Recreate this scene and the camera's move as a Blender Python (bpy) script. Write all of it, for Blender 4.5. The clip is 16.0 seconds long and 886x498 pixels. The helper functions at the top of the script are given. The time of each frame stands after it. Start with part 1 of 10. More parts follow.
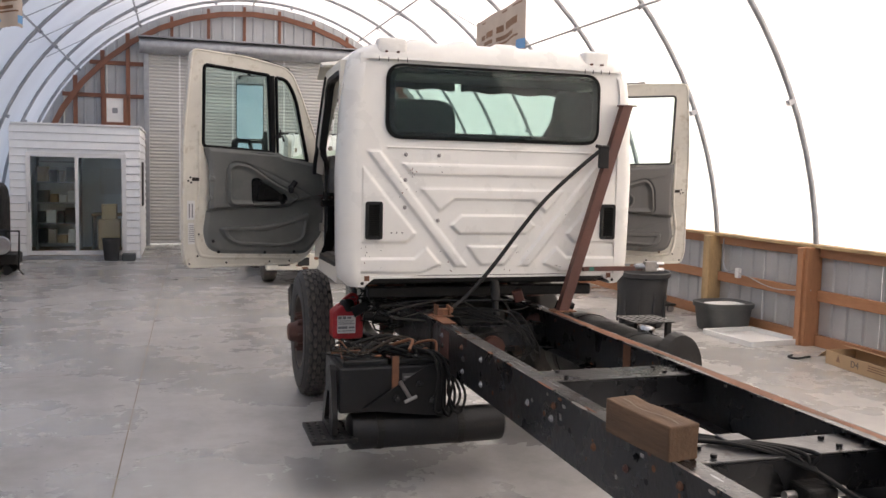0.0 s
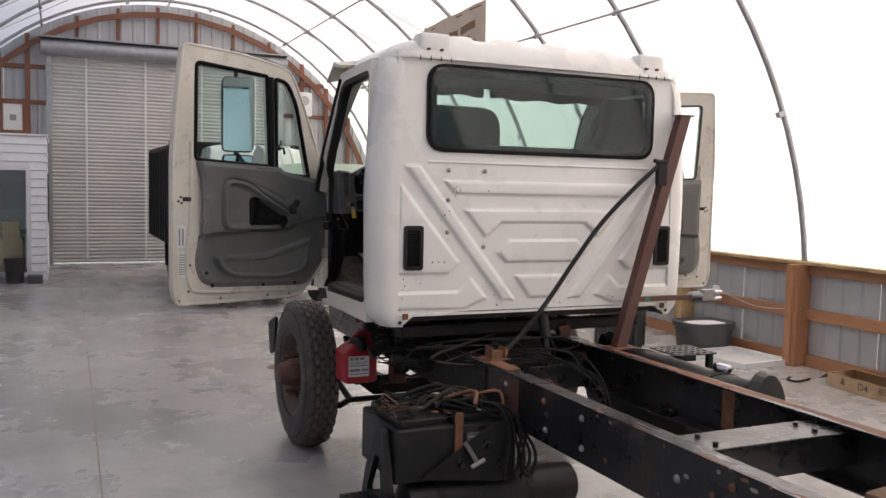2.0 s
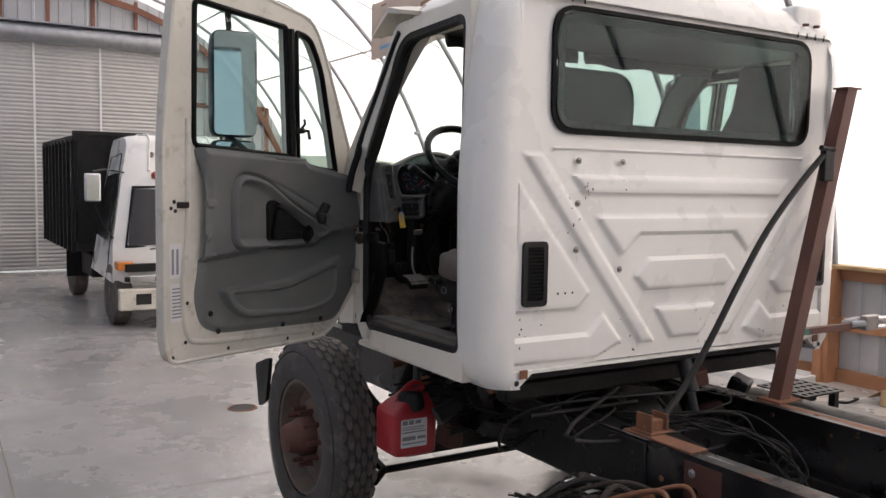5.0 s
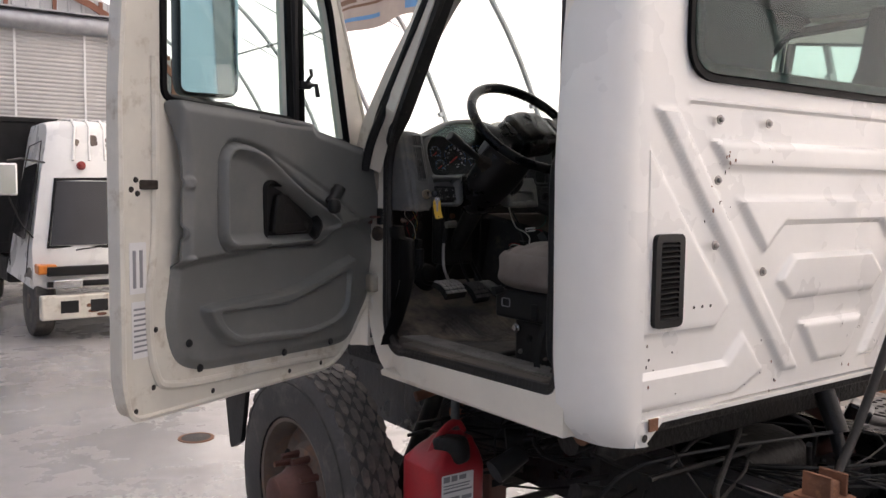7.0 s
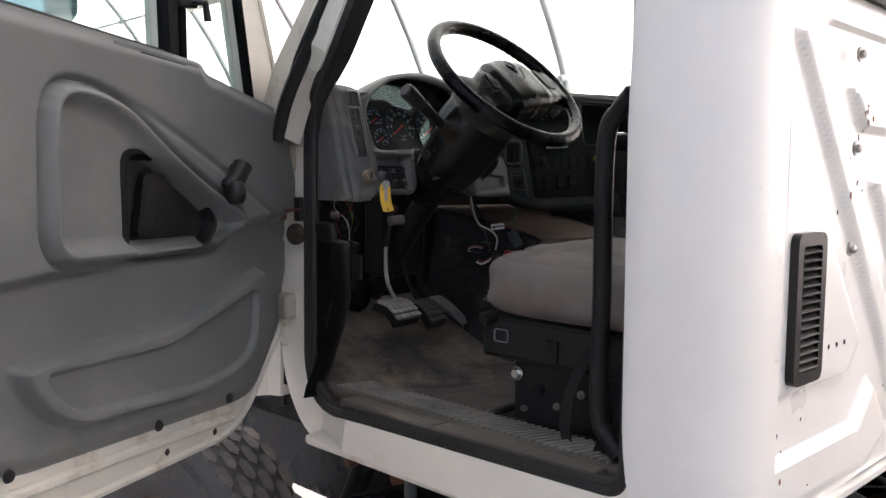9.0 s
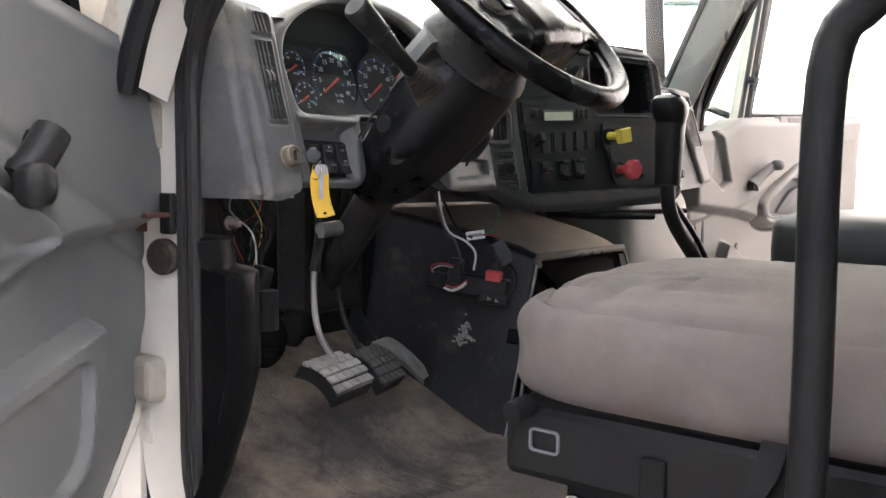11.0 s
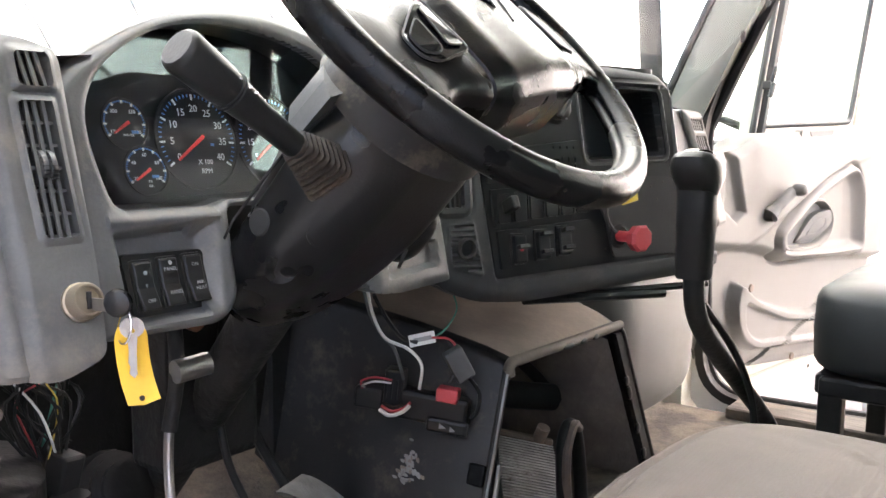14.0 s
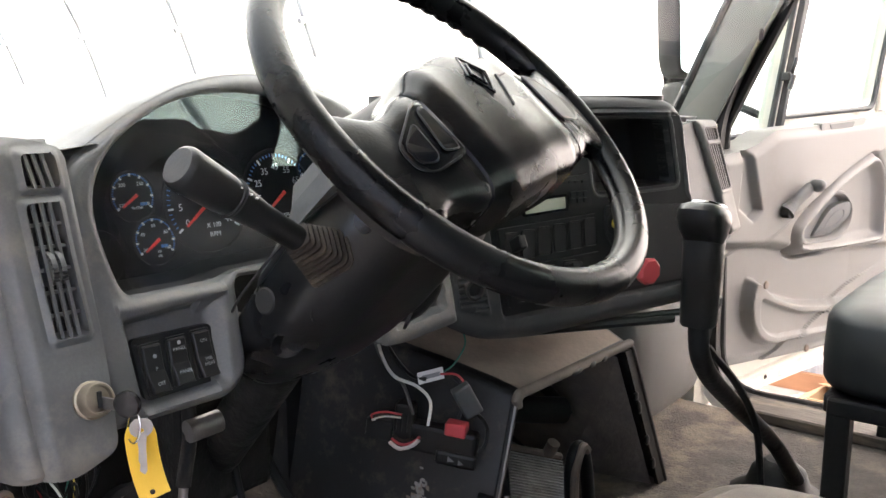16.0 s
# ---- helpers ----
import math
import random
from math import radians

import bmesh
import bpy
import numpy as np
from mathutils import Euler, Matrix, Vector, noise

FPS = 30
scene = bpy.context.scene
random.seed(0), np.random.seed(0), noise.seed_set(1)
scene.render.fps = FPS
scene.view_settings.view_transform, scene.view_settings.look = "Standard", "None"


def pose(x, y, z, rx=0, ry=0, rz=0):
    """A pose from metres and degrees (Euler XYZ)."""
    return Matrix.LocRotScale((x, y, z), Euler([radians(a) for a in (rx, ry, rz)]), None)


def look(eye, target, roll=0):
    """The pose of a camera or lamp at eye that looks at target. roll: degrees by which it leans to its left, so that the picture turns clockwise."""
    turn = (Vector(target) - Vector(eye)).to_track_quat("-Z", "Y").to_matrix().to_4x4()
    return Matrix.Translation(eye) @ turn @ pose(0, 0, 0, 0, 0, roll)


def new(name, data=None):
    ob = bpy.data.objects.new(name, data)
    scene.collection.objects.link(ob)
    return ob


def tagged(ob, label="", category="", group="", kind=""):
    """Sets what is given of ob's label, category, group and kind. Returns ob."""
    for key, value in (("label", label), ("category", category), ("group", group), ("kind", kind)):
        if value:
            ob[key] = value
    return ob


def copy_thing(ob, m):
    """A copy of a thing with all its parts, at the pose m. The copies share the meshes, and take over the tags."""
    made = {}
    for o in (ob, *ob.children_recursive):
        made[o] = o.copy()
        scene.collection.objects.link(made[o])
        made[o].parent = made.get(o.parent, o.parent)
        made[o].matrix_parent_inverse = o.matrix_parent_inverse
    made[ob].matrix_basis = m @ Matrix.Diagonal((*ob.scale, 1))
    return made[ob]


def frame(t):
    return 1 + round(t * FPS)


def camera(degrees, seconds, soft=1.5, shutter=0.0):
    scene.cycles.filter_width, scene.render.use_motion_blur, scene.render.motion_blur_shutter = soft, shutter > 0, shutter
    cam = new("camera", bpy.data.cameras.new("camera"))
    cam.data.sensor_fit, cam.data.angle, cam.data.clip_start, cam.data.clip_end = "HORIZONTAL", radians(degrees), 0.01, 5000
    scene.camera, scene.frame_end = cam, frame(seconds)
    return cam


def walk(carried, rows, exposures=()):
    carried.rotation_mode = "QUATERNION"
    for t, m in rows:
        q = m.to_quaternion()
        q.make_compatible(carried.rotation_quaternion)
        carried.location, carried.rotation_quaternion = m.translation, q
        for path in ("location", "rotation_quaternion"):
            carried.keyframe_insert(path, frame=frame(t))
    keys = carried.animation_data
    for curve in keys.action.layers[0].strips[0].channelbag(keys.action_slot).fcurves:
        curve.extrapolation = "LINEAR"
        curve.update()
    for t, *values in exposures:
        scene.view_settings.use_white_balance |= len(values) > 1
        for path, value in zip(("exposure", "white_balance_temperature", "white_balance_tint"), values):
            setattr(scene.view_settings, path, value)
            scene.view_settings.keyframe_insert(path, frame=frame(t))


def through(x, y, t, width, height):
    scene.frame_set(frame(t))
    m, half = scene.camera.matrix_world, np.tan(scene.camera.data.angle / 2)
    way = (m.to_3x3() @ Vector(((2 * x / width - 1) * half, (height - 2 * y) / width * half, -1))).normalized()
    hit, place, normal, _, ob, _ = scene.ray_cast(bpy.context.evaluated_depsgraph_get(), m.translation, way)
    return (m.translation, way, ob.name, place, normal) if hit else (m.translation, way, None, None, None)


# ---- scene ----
cam = camera(54.5, 16.0)
METRES, EYE, TILT, LEAN, TURN = 6.6, 1.80, -5.0, -1.3, -17.0
ROWS = [
    (0.0, 0.0, 0.0, 0.0, 0.0, 0.0, 0.0),
    (0.5, -0.0347, 0.0249, 0.0047, -2.21, 0.2, 0.19),
    (1.0, -0.0653, 0.0655, 0.009, -3.97, 0.31, 0.36),
    (1.5, -0.0938, 0.0952, 0.0138, -5.1, 0.53, 0.5),
    (2.0, -0.1271, 0.1276, 0.0184, -7.04, 0.64, 0.66),
    (2.5, -0.1534, 0.1629, 0.0216, -9.08, 0.56, 0.87),
    (3.0, -0.1722, 0.2098, 0.0274, -10.49, 0.57, 1.02),
    (3.5, -0.1952, 0.2444, 0.0308, -12.29, 0.54, 1.16),
    (4.0, -0.2165, 0.2796, 0.0362, -13.57, 0.39, 1.28),
    (4.5, -0.2254, 0.3259, 0.0392, -13.89, 0.28, 1.42),
    (7.0, -0.2547, 0.5333, 0.0435, -18.97, -0.15, 2.15),
    (7.5, -0.2605, 0.5744, 0.045, -21.05, -0.31, 2.28),
    (8.0, -0.2562, 0.6111, 0.0448, -23.99, -0.49, 2.51),
    (8.5, -0.2425, 0.6491, 0.0483, -25.81, -0.66, 2.63),
    (9.0, -0.2376, 0.6773, 0.0481, -27.92, -0.76, 2.75),
    (9.5, -0.2333, 0.7128, 0.0498, -30.92, -0.98, 2.88),
    (12.0, -0.1695, 0.8278, 0.0568, -36.61, -1.65, 3.34),
    (12.5, -0.1625, 0.8367, 0.0601, -37.54, -1.73, 3.43),
    (13.0, -0.1516, 0.8448, 0.0666, -37.79, -1.84, 3.63),
    (13.5, -0.1444, 0.8497, 0.0744, -37.53, -2.35, 3.59),
    (14.0, -0.1417, 0.8518, 0.0813, -36.64, -3.33, 3.61),
    (14.5, -0.1399, 0.8534, 0.0869, -36.14, -4.81, 3.73),
    (15.0, -0.1391, 0.8541, 0.0925, -35.81, -5.81, 3.76),
    (15.5, -0.1384, 0.8521, 0.0965, -35.48, -6.27, 3.8),
    (16.0, -0.1385, 0.8491, 0.1, -35.2, -6.5, 3.86),
]
walk(cam, [(t, pose(-1.975, -5.29, EYE, TILT, LEAN, TURN) @ pose(METRES * x, METRES * y, METRES * z, 90 + pitch, roll, yaw)) for t, x, y, z, yaw, pitch, roll in ROWS],
     exposures=[(0.0, 0.58, 7250, 14), (0.4, 0.36, 7200, 14), (1.0, 0.32, 7150, 14), (4.5, 0.38, 7000, 14), (7.5, 0.8, 7100, 17), (8.5, 1.12, 7000, 16), (9.5, 1.70, 6800, 14), (12.0, 3.2, 7200, 16), (14.0, 3.4, 7100, 16), (15.0, 3.3, 7200, 16), (16.0, 2.9, 7100, 15)])

# ---- daylight: bright haze, sun from the +x side ----
world = bpy.data.worlds.new("sky")
scene.world = world
world.use_nodes = True
wn = world.node_tree.nodes
sky = wn.new("ShaderNodeTexSky")
sky.sky_type, sky.sun_disc = "NISHITA", False
sky.sun_elevation, sky.sun_rotation = radians(42), radians(75)
sky.air_density, sky.dust_density = 1.0, 4.0
world.node_tree.links.new(sky.outputs[0], wn["Background"].inputs[0])
wn["Background"].inputs[1].default_value = 0.2
sun_data = bpy.data.lights.new("sun", "SUN")
sun_data.energy, sun_data.angle, sun_data.color = 2.4, radians(14), (1.0, 0.97, 0.93)
sun = new("sun", sun_data)
sun.matrix_world = look((20, 5, 20), (0, 0, 0))

# ---- materials ----
def mat(name, col, rough=0.5, metal=0.0, var=0.2, scale=5.0, fine=60.0, bump=0.08, dirt=None, amount=0.0, dscale=9.0, coat=0.0, stretch=(1, 1, 1), dist=0.01, spec=0.5, soft=0.1, y_ramp=None, weave=0.0):
    m = bpy.data.materials.new(name)
    m.use_nodes = True
    n, l = m.node_tree.nodes, m.node_tree.links
    b = n["Principled BSDF"]
    tc, mp = n.new("ShaderNodeTexCoord"), n.new("ShaderNodeMapping")
    mp.inputs["Scale"].default_value = stretch
    l.new(tc.outputs["Object"], mp.inputs[0])

    def noise_node(s, detail=4.0, rg=0.55):
        t = n.new("ShaderNodeTexNoise")
        t.inputs["Scale"].default_value, t.inputs["Detail"].default_value, t.inputs["Roughness"].default_value = s, detail, rg
        l.new(mp.outputs[0], t.inputs[0])
        return t

    def ramp(src, a, c, lo=0.0, hi=1.0):
        r = n.new("ShaderNodeMapRange")
        r.inputs[1].default_value, r.inputs[2].default_value, r.inputs[3].default_value, r.inputs[4].default_value = a, c, lo, hi
        l.new(src, r.inputs[0])
        return r.outputs[0]

    def mix(fac, a, c):
        x = n.new("ShaderNodeMix")
        x.data_type = "RGBA"
        for sock, v in ((x.inputs[0], fac), (x.inputs[6], a), (x.inputs[7], c)):
            if isinstance(v, bpy.types.NodeSocket):
                l.new(v, sock)
            else:
                sock.default_value = v
        return x.outputs[2]

    big, small = noise_node(scale), noise_node(fine, 3.0)
    dark = tuple(c * (1 - var) for c in col) + (1,)
    lite = tuple(min(1, c * (1 + var * 0.6)) for c in col) + (1,)
    c1 = mix(ramp(big.outputs[0], 0.3, 0.7), dark, lite)
    c2 = mix(ramp(small.outputs[0], 0.35, 0.7, 0.0, 0.35), c1, dark)
    rsock = ramp(big.outputs[0], 0.3, 0.7, max(0.02, rough - 0.08), min(1, rough + 0.08))
    if dirt:
        d = noise_node(dscale, 8.0, 0.7)
        dn = d.outputs[0]
        if y_ramp:
            # second colour covers more towards +Y, between the two given metres
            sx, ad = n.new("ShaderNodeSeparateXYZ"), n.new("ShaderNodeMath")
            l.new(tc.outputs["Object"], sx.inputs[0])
            l.new(ramp(sx.outputs[1], y_ramp[0], y_ramp[1], -0.11, 0.05), ad.inputs[0])
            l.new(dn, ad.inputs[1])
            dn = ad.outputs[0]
        f = ramp(dn, 0.62 - amount, 0.62 + soft - amount)
        c2 = mix(f, c2, tuple(dirt) + (1,))
        x = n.new("ShaderNodeMix")
        l.new(f, x.inputs[0])
        l.new(rsock, x.inputs[2])
        x.inputs[3].default_value = 0.85
        rsock = x.outputs[0]
        if metal:
            l.new(ramp(f, 0, 1, metal, 0.0), b.inputs["Metallic"])
    l.new(c2, b.inputs["Base Color"])
    l.new(rsock, b.inputs["Roughness"])
    if not (dirt and metal):
        b.inputs["Metallic"].default_value = metal
    b.inputs["Coat Weight"].default_value = coat
    b.inputs["Specular IOR Level"].default_value = spec
    if bump:
        bp = n.new("ShaderNodeBump")
        bp.inputs["Strength"].default_value, bp.inputs["Distance"].default_value = bump, dist
        l.new(small.outputs[0], bp.inputs["Height"])
        l.new(bp.outputs[0], b.inputs["Normal"])
    if weave:
        # fine upright cords of the cloth, weave metres apart
        wv, wb = n.new("ShaderNodeTexWave"), n.new("ShaderNodeBump")
        wv.bands_direction = "Y"
        wv.inputs["Scale"].default_value, wv.inputs["Distortion"].default_value = 0.314 / weave, 0.5
        l.new(tc.outputs["Object"], wv.inputs[0])
        wb.inputs["Strength"].default_value, wb.inputs["Distance"].default_value = 0.16, 0.0010
        l.new(wv.outputs["Fac"], wb.inputs["Height"])
        l.new(bp.outputs[0], wb.inputs["Normal"])
        l.new(wb.outputs[0], b.inputs["Normal"])
    return m


def glass_mat(name, tint, gloss=1.0, rough=0.02, base=0.04):
    """Thin glass: clear by its tint, glossier at a grazing angle."""
    m = bpy.data.materials.new(name)
    m.use_nodes = True
    n, l = m.node_tree.nodes, m.node_tree.links
    n.remove(n["Principled BSDF"])
    tr, gl, mx, lw = n.new("ShaderNodeBsdfTransparent"), n.new("ShaderNodeBsdfGlossy"), n.new("ShaderNodeMixShader"), n.new("ShaderNodeLayerWeight")
    p, q = n.new("ShaderNodeMath"), n.new("ShaderNodeMath")
    tr.inputs[0].default_value = tuple(tint) + (1,)
    gl.inputs["Roughness"].default_value = rough
    gl.inputs[0].default_value = (gloss, gloss, gloss, 1)
    lw.inputs[0].default_value = 0.5
    p.operation, p.inputs[1].default_value = "POWER", 5.0
    q.operation, q.inputs[1].default_value, q.inputs[2].default_value = "MULTIPLY_ADD", 0.8, base
    l.new(lw.outputs["Facing"], p.inputs[0])
    l.new(p.outputs[0], q.inputs[0])
    l.new(q.outputs[0], mx.inputs[0])
    l.new(tr.outputs[0], mx.inputs[1])
    l.new(gl.outputs[0], mx.inputs[2])
    l.new(mx.outputs[0], n["Material Output"].inputs[0])
    return m


def fabric_mat(name, col, through):
    m = bpy.data.materials.new(name)
    m.use_nodes = True
    n, l = m.node_tree.nodes, m.node_tree.links
    n.remove(n["Principled BSDF"])
    tl, df, mx, tc, nz = n.new("ShaderNodeBsdfTranslucent"), n.new("ShaderNodeBsdfDiffuse"), n.new("ShaderNodeMixShader"), n.new("ShaderNodeTexCoord"), n.new("ShaderNodeTexNoise")
    cr = n.new("ShaderNodeValToRGB")
    cr.color_ramp.elements[0].position, cr.color_ramp.elements[1].position = 0.3, 0.7
    cr.color_ramp.elements[0].color = tuple(c * 0.9 for c in col) + (1,)
    cr.color_ramp.elements[1].color = tuple(col) + (1,)
    nz.inputs["Scale"].default_value, nz.inputs["Detail"].default_value = 0.8, 6
    l.new(tc.outputs["Object"], nz.inputs[0])
    l.new(nz.outputs[0], cr.inputs[0])
    l.new(cr.outputs[0], tl.inputs[0])
    l.new(cr.outputs[0], df.inputs[0])
    mx.inputs[0].default_value = 1 - through
    l.new(tl.outputs[0], mx.inputs[1])
    l.new(df.outputs[0], mx.inputs[2])
    l.new(mx.outputs[0], n["Material Output"].inputs[0])
    return m


